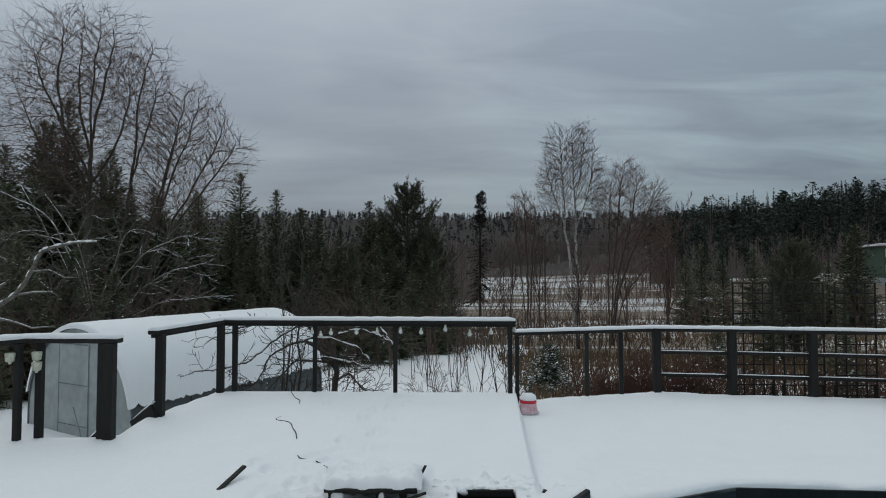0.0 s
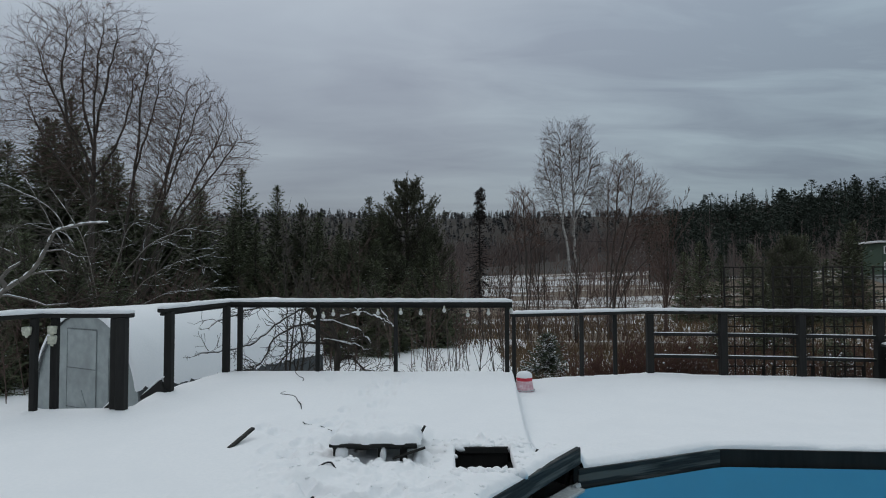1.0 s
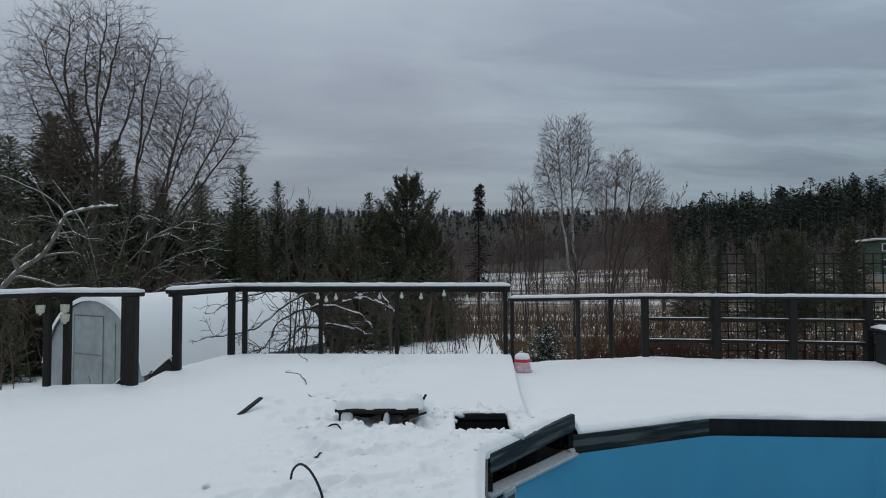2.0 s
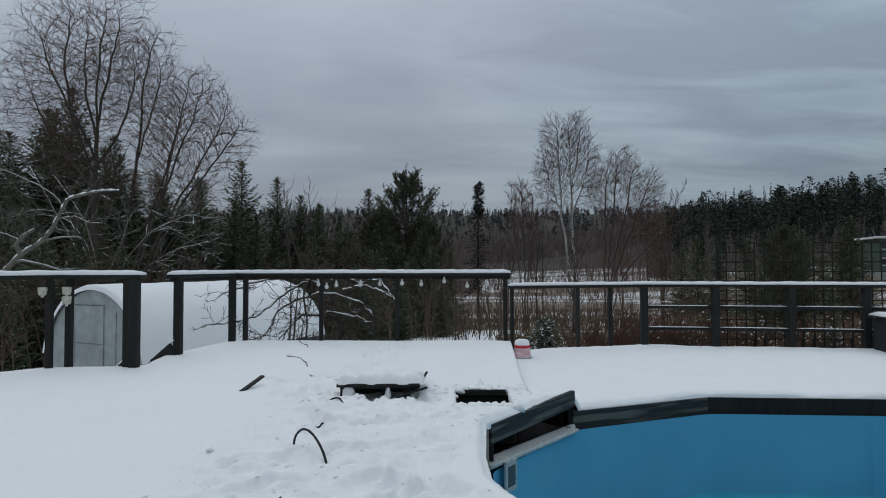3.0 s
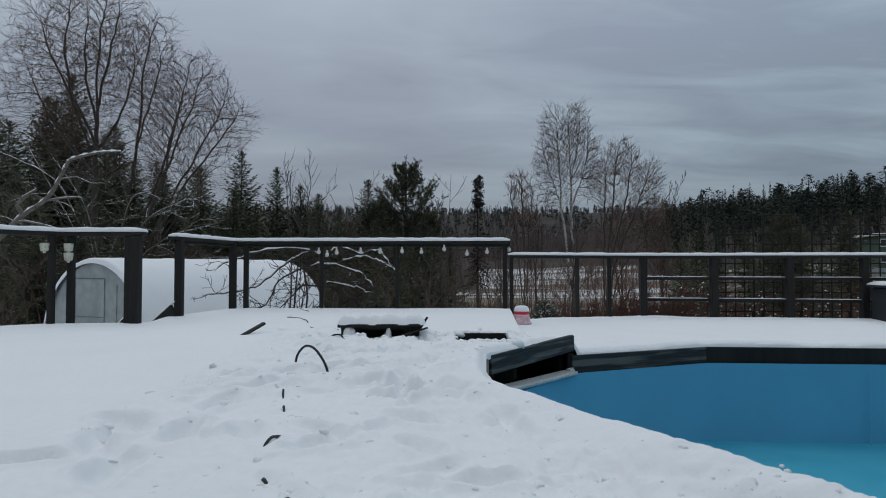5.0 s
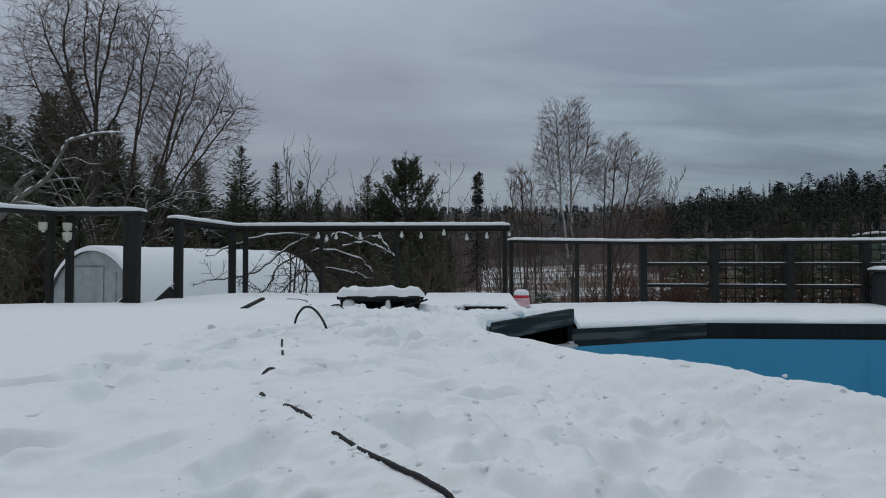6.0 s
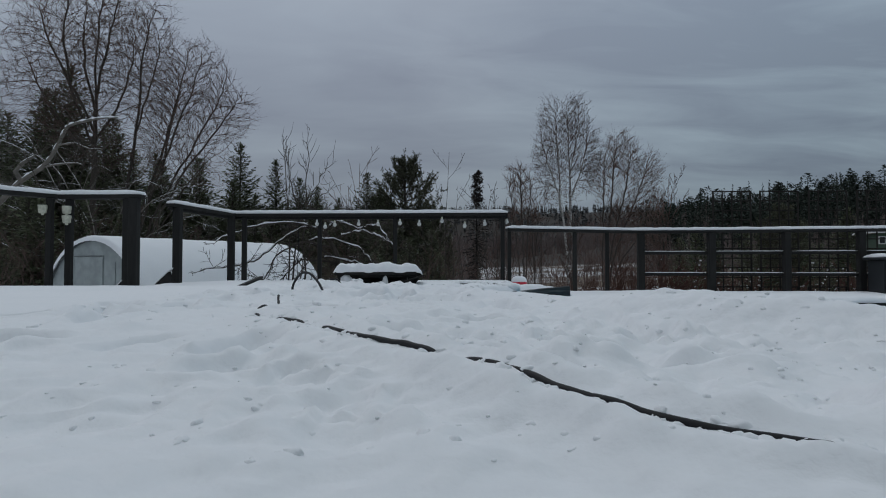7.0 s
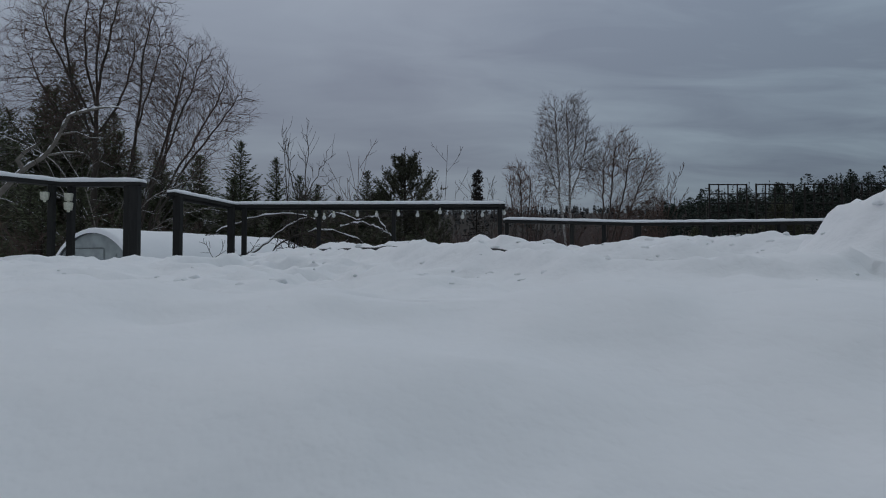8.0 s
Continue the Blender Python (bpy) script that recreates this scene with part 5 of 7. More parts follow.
def grow(rng, p, d, length, rad, depth, out, up=0.15, spread=(0.45, 0.9), kids=(7, 7, 6, 5), ratio=0.55, wob=0.12, first=0.25, twig=0.004):
    """A branching skeleton: appends (points, radii) for the limb and all that grows from it."""
    n = (8, 6, 4, 3, 2)[min(depth, 4)]
    pts, q, dd = [Vector(p)], Vector(p), Vector(d).normalized()
    step = length / n
    dirs = [dd.copy()]
    for i in range(n):
        dd = (dd + Vector((rng.gauss(0, wob), rng.gauss(0, wob), rng.gauss(0, wob) + up * 0.25))).normalized()
        q = q + dd * step
        pts.append(q.copy()); dirs.append(dd.copy())
    end = max(twig, rad * 0.22)
    radii = [rad + (end - rad) * (i / n) for i in range(n + 1)]
    out.append(([tuple(v) for v in pts], radii, depth))
    if depth >= len(kids):
        return
    k = kids[depth]
    for i in range(k):
        t = first + (1 - first) * (i + rng.random()) / k
        j = min(int(t * n), n - 1)
        f = t * n - j
        base = pts[j].lerp(pts[j + 1], f)
        ax = dirs[j]
        side = Vector((rng.gauss(0, 1), rng.gauss(0, 1), rng.gauss(0, 1)))
        side = (side - ax * side.dot(ax)).normalized()
        a = rng.uniform(*spread)
        nd = ax * math.cos(a) + side * math.sin(a)
        r = radii[j] + (radii[j + 1] - radii[j]) * f
        grow(rng, base, nd, length * (ratio[min(depth, len(ratio) - 1)] if isinstance(ratio, tuple) else ratio) * rng.uniform(0.7, 1.15) * (1.15 - 0.55 * t), max(twig, r * 0.5), depth + 1, out, up, spread, kids, ratio, wob, 0.15, twig)


def crown_tree(name, base, limbs, lobes, label, mat, twig_mat, seed, step=0.16, reach=1.1, kill=0.26, lift=0.15, twig=0.004, tips=2, tip_len=0.30, droop=0.0, thick=0.024, wood_from=0.011, open_shell=0.0, trunk_rad=0.2, fan=0.55):
    """A leafless tree. Limbs (lists of points) are laid down first; from them branches grow towards the points that fill the lobes (centre, radii, count)."""
    gen = np.random.default_rng(seed)
    pos, par = [], []
    for line in limbs:
        pts = spline(line, 10)
        run = [Vector(line[0])]
        for a, b in zip(pts, pts[1:]):
            n = max(1, int((b - a).length / step))
            run += [a.lerp(b, (i + 1) / n) for i in range(n)]
        start = -1
        if pos:
            near = np.linalg.norm(np.array(pos) - np.array(run[0]), axis=1)
            start = int(near.argmin()) if near.min() < 0.6 else -1
        for i, p in enumerate(run):
            jig = gen.normal(0, 0.012, 3) * min(i, 3)
            par.append(start if i == 0 else len(pos) - 1)
            pos.append((p.x + jig[0], p.y + jig[1], p.z + jig[2]))
    goal = []
    for c, r, n in lobes:
        d = gen.normal(0, 1, (n, 3)); d /= np.linalg.norm(d, axis=1, keepdims=True)
        k = (open_shell + (1 - open_shell) * gen.random(n)) ** (1 / 2.4)
        bump = 1 + 0.14 * np.sin(d @ gen.normal(0, 3, 3)) + 0.10 * np.sin(d @ gen.normal(0, 6, 3))
        goal.append(np.array(c) + d * (k * bump)[:, None] * np.array(r) * 0.94)
    goal = np.concatenate(goal)
    near_d, near_i = np.full(len(goal), 1e9), np.zeros(len(goal), int)

    def update(first):
        new_p = np.array(pos[first:])
        for k in range(0, len(new_p), 400):
            d = np.linalg.norm(goal[:, None] - new_p[None, k:k + 400], axis=2)
            j = d.argmin(1); m = d[np.arange(len(goal)), j]
            w = m < near_d
            near_d[w], near_i[w] = m[w], j[w] + first + k
    update(0)
    grown = collections.Counter()
    heart = np.mean([l[len(l) // 2] for l in limbs], axis=0)
    for _ in range(90):
        live = near_d < reach
        if not live.any():
            break
        p_arr = np.array(pos)
        v = goal[live] - p_arr[near_i[live]]
        v /= np.linalg.norm(v, axis=1, keepdims=True) + 1e-9
        who, inv = np.unique(near_i[live], return_inverse=True)
        acc = np.zeros((len(who), 3)); np.add.at(acc, inv, v)
        pull = np.linalg.norm(acc, axis=1)
        size = np.bincount(inv, minlength=len(who))
        full = np.array([grown[i] >= 3 for i in who]) | (pull < 0.25 * size)
        # a bud that is pulled both ways, or has borne enough, drops its goals
        shed = np.flatnonzero(live)[full[inv]]
        near_d[shed] = 0.0
        who, acc = who[~full], acc[~full]
        if not len(who):
            keep = near_d > kill
            goal, near_d, near_i = goal[keep], near_d[keep], near_i[keep]
            continue
        acc /= np.linalg.norm(acc, axis=1, keepdims=True) + 1e-9
        back = np.array([p_arr[i] - p_arr[par[i]] if par[i] >= 0 else (0, 0, 1) for i in who])
        back /= np.linalg.norm(back, axis=1, keepdims=True) + 1e-9
        out = p_arr[who] - heart
        out /= np.linalg.norm(out, axis=1, keepdims=True) + 1e-9
        d = acc + 1.0 * back + fan * out + np.array((0, 0, lift)) + gen.normal(0, 0.07, acc.shape)
        d /= np.linalg.norm(d, axis=1, keepdims=True)
        first = len(pos)
        for i, q in zip(who, p_arr[who] + d * step):
            pos.append(tuple(q)); par.append(int(i)); grown[int(i)] += 1
        update(first)
        keep = near_d > kill
        goal, near_d, near_i = goal[keep], near_d[keep], near_i[keep]
        if not len(goal):
            break
    n = len(pos)
    kids = [[] for _ in range(n)]
    for i, p in enumerate(par):
        if p >= 0:
            kids[p].append(i)
    rad = np.full(n, twig)
    for i in range(n - 1, -1, -1):
        if kids[i]:
            rad[i] = max(twig, sum(rad[k] ** 2.55 for k in kids[i]) ** (1 / 2.55))
    rad = np.minimum(rad * (thick / 0.024), trunk_rad)
    wood, fine = [], []
    heads = [i for i in range(n) if par[i] < 0]
    while heads:
        i = heads.pop()
        chain = [i] if par[i] < 0 else [par[i], i]
        while kids[i]:
            big = max(kids[i], key=lambda k: rad[k])
            heads += [k for k in kids[i] if k != big]
            i = big
            chain.append(i)
        pts = np.array([pos[c] for c in chain])
        for _ in range(2):
            pts[1:-1] = 0.5 * pts[1:-1] + 0.25 * (pts[:-2] + pts[2:])
        rr = np.array([rad[c] for c in chain])
        if par[chain[0]] >= 0 or len(chain) > 1:
            rr[0] = min(rr[0], rr[min(1, len(rr) - 1)] * 1.15)
        cut_at = int((rr > wood_from).sum())
        if cut_at >= 2:
            wood.append((pts[:cut_at + 1], list(rr[:cut_at + 1])))
        if len(pts) - max(cut_at - 1, 0) >= 2:
            fine.append((pts[max(cut_at - 1, 0):], list(rr[max(cut_at - 1, 0):])))
        # the last year's shoots
        for q in range(1, len(pts)):
            if rr[q] > 2.6 * twig:
                continue
            for _ in range(tips if q == len(pts) - 1 else int(gen.random() < 0.55 * tips / 2)):
                d = pts[q] - pts[q - 1]
                d = d / (np.linalg.norm(d) + 1e-9) + gen.normal(0, 0.38, 3) + np.array((0, 0, 0.15))
                d /= np.linalg.norm(d)
                ln = tip_len * gen.uniform(0.5, 1.3)
                m = pts[q] + d * ln * 0.5 + np.array((0, 0, 0.03 * ln))
                fine.append((np.array([pts[q], m, m + (d + np.array((0, 0, 0.25 - droop))) * ln * 0.5]), [twig, twig * 0.8, twig * 0.45]))
    e = empty(name, base, label, "tree")
    part("trunk", tubes(wood), mat, e, smooth=True)
    part("crown", tubes(fine), twig_mat, e)
    return e


def bare_tree(name, base, stems, label, mat, twig_mat, seed, category="tree", **cfg):
    """A leafless tree: thick wood and fine twigs as two parts. stems: (start offset, end, radius)."""
    rng = random.Random(seed)
    e = empty(name, base, label, category)
    out = []
    for start, end, rad in stems:
        a, b = Vector(start), Vector(end)
        grow(rng, a, (b - a).normalized() * 1.0, (b - a).length, rad, 0, out, **cfg)
    wood = [(p, r) for p, r, d in out if d <= 1]
    twigs = [(p, r) for p, r, d in out if d > 1]
    part("trunk", tubes(wood), mat, e, smooth=True)
    if twigs:
        part("crown", tubes(twigs), twig_mat, e)
    return e


g = -1.6
crown_tree("birch_tree", (-11.3, 19.4, g), [
    [(-11.25, 19.4, g), (-11.33, 19.4, 1.2), (-11.31, 19.4, 4.9), (-11.33, 19.4, 6.7), (-11.26, 19.4, 8.3), (-10.95, 19.35, 9.6)],
    [(-11.32, 19.4, 4.6), (-11.85, 19.2, 5.9), (-12.45, 19.0, 7.2), (-12.95, 18.9, 8.7)],
    [(-11.32, 19.4, 5.3), (-11.75, 19.6, 6.6), (-12.05, 19.9, 8.0), (-12.0, 20.0, 9.3)],
    [(-11.32, 19.4, 3.6), (-12.3, 19.6, 4.7), (-13.3, 19.8, 6.0), (-14.0, 19.9, 7.4)],
    [(-11.32, 19.4, 5.7), (-10.9, 19.2, 7.2), (-10.45, 19.0, 8.6), (-10.35, 18.9, 9.5)],
    [(-11.32, 19.4, 4.1), (-11.6, 18.7, 5.6), (-11.7, 18.3, 7.4), (-11.4, 18.1, 8.8)],
    [(-11.32, 19.4, 4.4), (-10.9, 20.2, 6.0), (-10.7, 20.6, 7.8)],
    [(-11.15, 19.4, g), (-10.3, 19.4, 2.6), (-9.9, 19.35, 5.2), (-9.72, 19.3, 7.4), (-9.3, 19.25, 8.8)],
    [(-9.95, 19.35, 4.6), (-9.4, 19.2, 6.3), (-9.05, 19.1, 7.7)]],
    [((-11.4, 19.4, 7.5), (2.35, 2.0, 2.6), 8320), ((-12.6, 19.4, 6.3), (2.0, 1.6, 2.2), 4160), ((-9.7, 19.3, 7.0), (1.0, 1.2, 2.1), 3040), ((-10.9, 19.3, 4.6), (2.0, 1.4, 1.6), 1500)],
    "tall leafless tree with a rounded dome of fine twigs", M_BARK_DARK, M_TWIG, 41, step=0.12, reach=0.9, kill=0.145, twig=0.0035, thick=0.024, tip_len=0.36, tips=1, trunk_rad=0.17)
crown_tree("willow_tree", (-10.0, 19.3, g), [
    [(-10.2, 19.3, g), (-10.0, 19.3, 1.0), (-9.0, 19.3, 4.3), (-8.5, 19.25, 6.1), (-8.25, 19.2, 7.2)],
    [(-10.15, 19.3, g), (-9.8, 19.2, 1.2), (-8.8, 19.0, 3.9), (-7.95, 18.9, 5.9), (-7.65, 18.9, 7.3)],
    [(-10.1, 19.3, g), (-9.6, 19.3, 1.2), (-8.45, 19.4, 3.6), (-7.4, 19.5, 5.6), (-7.05, 19.5, 6.7)],
    [(-10.1, 19.3, g), (-9.5, 19.2, 1.0), (-8.2, 19.1, 3.4), (-7.0, 19.0, 4.9), (-6.5, 19.0, 5.8)],
    [(-10.0, 19.2, g), (-9.3, 19.0, 0.9), (-8.1, 18.7, 2.7), (-7.0, 18.5, 3.9)],
    [(-10.2, 19.4, g), (-10.0, 19.7, 1.4), (-9.3, 20.0, 4.2), (-8.9, 20.1, 6.4)]],
    [((-7.95, 19.2, 5.9), (1.2, 1.2, 1.75), 4800), ((-7.0, 19.1, 5.2), (0.8, 0.9, 1.2), 1920), ((-8.9, 19.4, 5.3), (1.1, 1.3, 1.9), 2400), ((-8.3, 19.0, 3.7), (1.6, 1.0, 1.2), 1100)],
    "leafless multi-stemmed willow fanning out in fine reddish twigs", M_BARK_DARK, M_TWIG, 42, step=0.12, reach=0.9, kill=0.145, twig=0.0035, thick=0.024, tip_len=0.34, tips=1, lift=0.25, trunk_rad=0.10)
# low arching limbs with snow on them
crown_tree("willow_bush", (-10.3, 18.5, g), [
    [(-10.4, 18.5, g), (-10.6, 18.5, 0.2), (-11.6, 18.3, 2.9), (-12.8, 18.2, 3.9), (-14.3, 18.0, 4.4)],
    [(-10.4, 18.5, g), (-10.7, 18.5, 0.3), (-12.2, 18.1, 3.6), (-13.2, 18.0, 5.1), (-14.4, 18.0, 5.7)],
    [(-10.5, 18.5, g), (-11.0, 18.4, 0.3), (-12.6, 18.0, 1.9), (-14.3, 17.9, 2.4)],
    [(-10.5, 18.4, g), (-11.2, 18.3, -0.1), (-12.9, 18.0, 0.9), (-14.4, 17.9, 1.1)],
    [(-10.5, 18.6, g), (-10.9, 18.7, 1.0), (-11.8, 18.9, 2.6), (-13.6, 19.0, 2.9)],
    [(-10.3, 18.5, g), (-10.2, 18.4, 0.4), (-9.2, 18.2, 2.0), (-7.8, 18.1, 2.7), (-6.8, 18.1, 2.6)],
    [(-10.3, 18.5, g), (-9.9, 18.4, 0.2), (-8.6, 18.2, 1.5), (-7.2, 18.0, 1.9)],
    [(-10.3, 18.5, g), (-9.7, 18.3, 0.0), (-8.3, 18.0, 0.8), (-6.6, 17.9, 1.0)],
    [(-10.4, 18.5, g), (-10.3, 18.4, 0.6), (-9.4, 18.2, 3.0), (-8.5, 18.2, 4.3)],
    [(-10.4, 18.5, g), (-10.5, 18.3, 0.6), (-10.9, 18.1, 2.6), (-12.0, 17.9, 4.3)]],
    [((-12.8, 18.2, 2.8), (2.0, 0.9, 1.9), 420), ((-8.3, 18.1, 1.9), (1.9, 0.9, 1.5), 420), ((-10.5, 18.3, 2.2), (1.3, 0.8, 1.6), 160), ((-12.8, 18.0, 0.6), (1.9, 0.8, 0.8), 160)],
    "low spreading willow with snow along its arching bare limbs", M_BARK_SNOW, M_BARK_FROST, 43, twig=0.0050, thick=0.024, tip_len=0.45, tips=2, lift=0.0, kill=0.30, wood_from=0.008, trunk_rad=0.065)
# the near fruit tree whose bough reaches over the stair railing
e = empty("apple_tree", (-6.0, 7.2, -1.1), "old apple tree with a crooked snow-topped bough", "tree")
lines = []
bough = [(-6.0, 7.2, -1.1), (-5.85, 7.15, 0.1), (-5.40, 7.1, 0.80), (-5.06, 7.0, 1.10), (-4.87, 7.0, 1.30), (-4.64, 7.0, 1.45), (-4.50, 7.0, 1.62), (-4.37, 7.0, 1.88), (-4.31, 7.0, 1.95), (-4.09, 7.0, 2.01), (-3.94, 7.0, 2.035), (-3.75, 7.0, 2.04)]
lines.append(([tuple(p) for p in spline(bough, 3)], list(np.linspace(0.040, 0.008, 34))))
for pts, r in (([(-4.86, 7.0, 1.31), (-4.93, 7.0, 1.42), (-4.84, 7.0, 1.52), (-4.71, 7.0, 1.60)], 0.034), ([(-4.95, 7.0, 1.22), (-4.83, 6.98, 1.24), (-4.57, 6.95, 1.19), (-4.35, 6.9, 1.13), (-4.10, 6.9, 1.15)], 0.016), ([(-4.60, 7.0, 1.47), (-4.40, 6.98, 1.50), (-4.20, 6.95, 1.51), (-4.07, 6.9, 1.47)], 0.014),
               ([(-4.45, 7.0, 1.72), (-4.22, 6.95, 1.74), (-4.02, 6.9, 1.66), (-3.85, 6.9, 1.66)], 0.011)):
    lines.append((pts, list(np.linspace(r, r * 0.45, len(pts)))))
part("trunk", tubes(lines, 5), M_BARK_FROST, e, smooth=True)
rng = random.Random(5)
tw = []
for pts, r in lines:
    for k in range(5):
        p = pts[rng.randrange(len(pts) // 2, len(pts))]
        grow(rng, p, (rng.gauss(0, 1), rng.gauss(0, 0.6), rng.random() + 0.2), rng.uniform(0.25, 0.7), 0.006, 2, tw, kids=(0, 0, 4), up=0.2, twig=0.0025)
part("crown", tubes([(p, r) for p, r, d in tw]), M_BARK_DARK, e)
# snow along the bough
top = spline(bough[3:], 6)
verts_snow = [(p.x, p.y, p.z + 0.022 - 0.014 * i / len(top)) for i, p in enumerate(top)]
tagged(part("bough_snow", tubes([(verts_snow, [0.022 * (0.75 + 0.45 * math.sin(i * 1.7)) * (1 - 0.4 * i / len(top)) for i in range(len(top))])], 7), M_SNOW, smooth=True), "snow lying along the crooked bough", "snow", kind="stuff")

# small apple tree right behind the railing
e = empty("apple_tree", (-1.6, 9.45, -1.2), "small bare apple tree with snow on its boughs", "tree")
limbs = [
    [(-1.62, 9.45, -1.2), (-1.66, 9.45, -0.3), (-1.62, 9.42, 0.25), (-1.70, 9.4, 0.62), (-1.86, 9.4, 0.92)],
    [(-1.83, 9.4, 0.86), (-1.72, 9.4, 0.98), (-1.58, 9.4, 1.01), (-1.335, 9.4, 0.91), (-1.18, 9.4, 0.95), (-1.02, 9.4, 0.955), (-0.90, 9.4, 0.79), (-0.76, 9.4, 0.64)],
    [(-1.74, 9.4, 0.70), (-1.52, 9.38, 0.83), (-1.30, 9.36, 0.85), (-1.06, 9.36, 0.81), (-0.94, 9.36, 0.755), (-0.78, 9.36, 0.66)],
    [(-1.66, 9.42, 0.45), (-2.06, 9.38, 0.69), (-1.89, 9.36, 0.75), (-1.50, 9.36, 0.69), (-1.26, 9.36, 0.55), (-1.12, 9.36, 0.41)],
    [(-1.62, 9.42, 0.30), (-1.83, 9.38, 0.47), (-1.50, 9.36, 0.41), (-1.26, 9.36, 0.35), (-1.10, 9.36, 0.29)],
    [(-1.78, 9.4, 0.80), (-2.05, 9.35, 0.93), (-2.33, 9.3, 0.84), (-2.62, 9.3, 0.62), (-2.9, 9.28, 0.40), (-3.25, 9.25, 0.33), (-3.70, 9.2, 0.26)],
    [(-1.70, 9.4, 0.60), (-2.15, 9.32, 0.70), (-2.55, 9.28, 0.48), (-2.72, 9.25, 0.15), (-2.95, 9.2, 0.02)],
    [(-1.66, 9.42, 0.38), (-2.17, 9.34, 0.42), (-2.40, 9.3, 0.22), (-2.62, 9.3, -0.05)],
    [(-1.80, 9.4, 0.83), (-2.20, 9.3, 0.98), (-2.7, 9.25, 0.97), (-3.2, 9.2, 0.83), (-3.45, 9.15, 0.70)],
    [(-1.64, 9.42, 0.15), (-1.40, 9.4, 0.20), (-1.22, 9.4, 0.02), (-1.0, 9.4, -0.02)],
    [(-1.84, 9.4, 0.85), (-1.95, 9.45, 1.05), (-2.02, 9.5, 1.25)]]
rng = random.Random(15)
lines = []
for i, b in enumerate(limbs):
    pts = [(p.x + rng.gauss(0, 0.010), p.y, p.z + rng.gauss(0, 0.010)) for p in spline(b, 4)]
    lines.append((pts, list(np.linspace(0.055 if i == 0 else 0.019, 0.028 if i == 0 else 0.006, len(pts)))))
part("trunk", tubes(lines, 5), M_BARK_DARK, e, smooth=True)
tw = []
for pts, r in lines[1:]:
    for k in range(19):
        p = pts[rng.randrange(3, len(pts))]
        grow(rng, p, (rng.gauss(-0.2, 1), rng.gauss(0, 0.5), rng.gauss(-0.05, 0.6)), rng.uniform(0.15, 0.5), 0.0055, 2, tw, kids=(0, 0, 4), up=-0.05, wob=0.28, twig=0.0032)
part("crown", tubes([(p, r) for p, r, d in tw]), M_BARK_DARK, e)
for i in (1, 2, 3, 4, 5, 8):
    pts = [(x, y, z + 0.016) for x, y, z in lines[i][0][3:]]
    tagged(part("bough_snow", tubes([(pts, [0.021 * (0.35 + 0.75 * abs(math.sin(q * 1.3 + i) * math.cos(q * 0.6))) * (1 - 0.35 * q / len(pts)) for q in range(len(pts))])], 6), M_SNOW, smooth=True), "snow lying along an apple bough", "snow", kind="stuff")


TWIG_TIPS = []


def shrub(name, base, spots, seed, label, mat, tall, lean=0.25, rad=0.014, kids=(4, 4), ratio=0.42, category="shrub", twig=0.0035, up=0.35, first=0.3, wob=0.07):
    rng = random.Random(seed)
    e = empty(name, base, label, category)
    out = []
    for k in range(spots):
        p = (base[0] + rng.gauss(0, 0.16), base[1] + rng.gauss(0, 0.12), base[2])
        grow(rng, p, (rng.gauss(0, lean), rng.gauss(0, lean), 1), tall * rng.uniform(0.65, 1.08), rad * rng.uniform(0.7, 1.2), 1, out, kids=(0,) + kids, ratio=ratio, up=up, wob=wob, first=first, twig=twig)
    part("crown", tubes([(p, r) for p, r, d in out], 3), mat, e)
    TWIG_TIPS.extend([p[-2] for p, r, d in out if category == "hedge" or name == "hedge_bush"])
    return e


# twiggy bush in front of the greenhouse end, its crooked twigs hanging over
shrub("fruit_bush", (-2.15, 9.75, -1.3), 4, 61, "dark crooked leafless fruit bush by the greenhouse", M_BARK_DARK, 2.0, 0.30, 0.022, (5, 4), 0.5, up=-0.12, twig=0.005)
shrub("fruit_bush", (-2.6, 9.9, -1.3), 2, 62, "dark crooked leafless fruit bush by the greenhouse", M_BARK_DARK, 1.7, 0.42, 0.018, (5, 4), 0.5, up=-0.2, twig=0.005)
# young tree whose whips rise over the railing
crown_tree("sapling", (-2.28, 9.75, -1.3), [
    [(-2.28, 9.75, -1.3), (-2.25, 9.75, 0.4), (-2.22, 9.75, 1.5), (-2.14, 9.75, 2.5)], [(-2.24, 9.75, 0.9), (-2.42, 9.7, 1.6), (-2.58, 9.7, 2.3)],
    [(-2.22, 9.75, 1.3), (-2.0, 9.8, 1.75), (-1.78, 9.8, 2.05)], [(-2.23, 9.75, 1.1), (-2.0, 9.7, 1.4), (-1.72, 9.7, 1.62)]],
    [((-2.2, 9.75, 1.95), (0.52, 0.35, 0.65), 75), ((-2.2, 9.75, 1.2), (0.35, 0.3, 0.4), 20)], "young leafless tree forking into thin upright whips", M_BARK_DARK, M_BARK_DARK, 63, step=0.10, reach=0.6, kill=0.14, twig=0.0034, tips=1, tip_len=0.16, lift=0.3, trunk_rad=0.022)
shrub("sapling", (-2.5, 9.8, -1.3), 2, 69, "young leafless tree with thin upright whips", M_BARK_DARK, 3.6, 0.06, 0.020, (5, 3), 0.3, first=0.5, up=0.3, category="tree", twig=0.005)
shrub("sapling", (-1.35, 9.9, -1.3), 3, 64, "young leafless tree with thin upright whips", M_TWIG, 3.3, 0.12, 0.013, (6, 3), 0.32, first=0.5, category="tree")
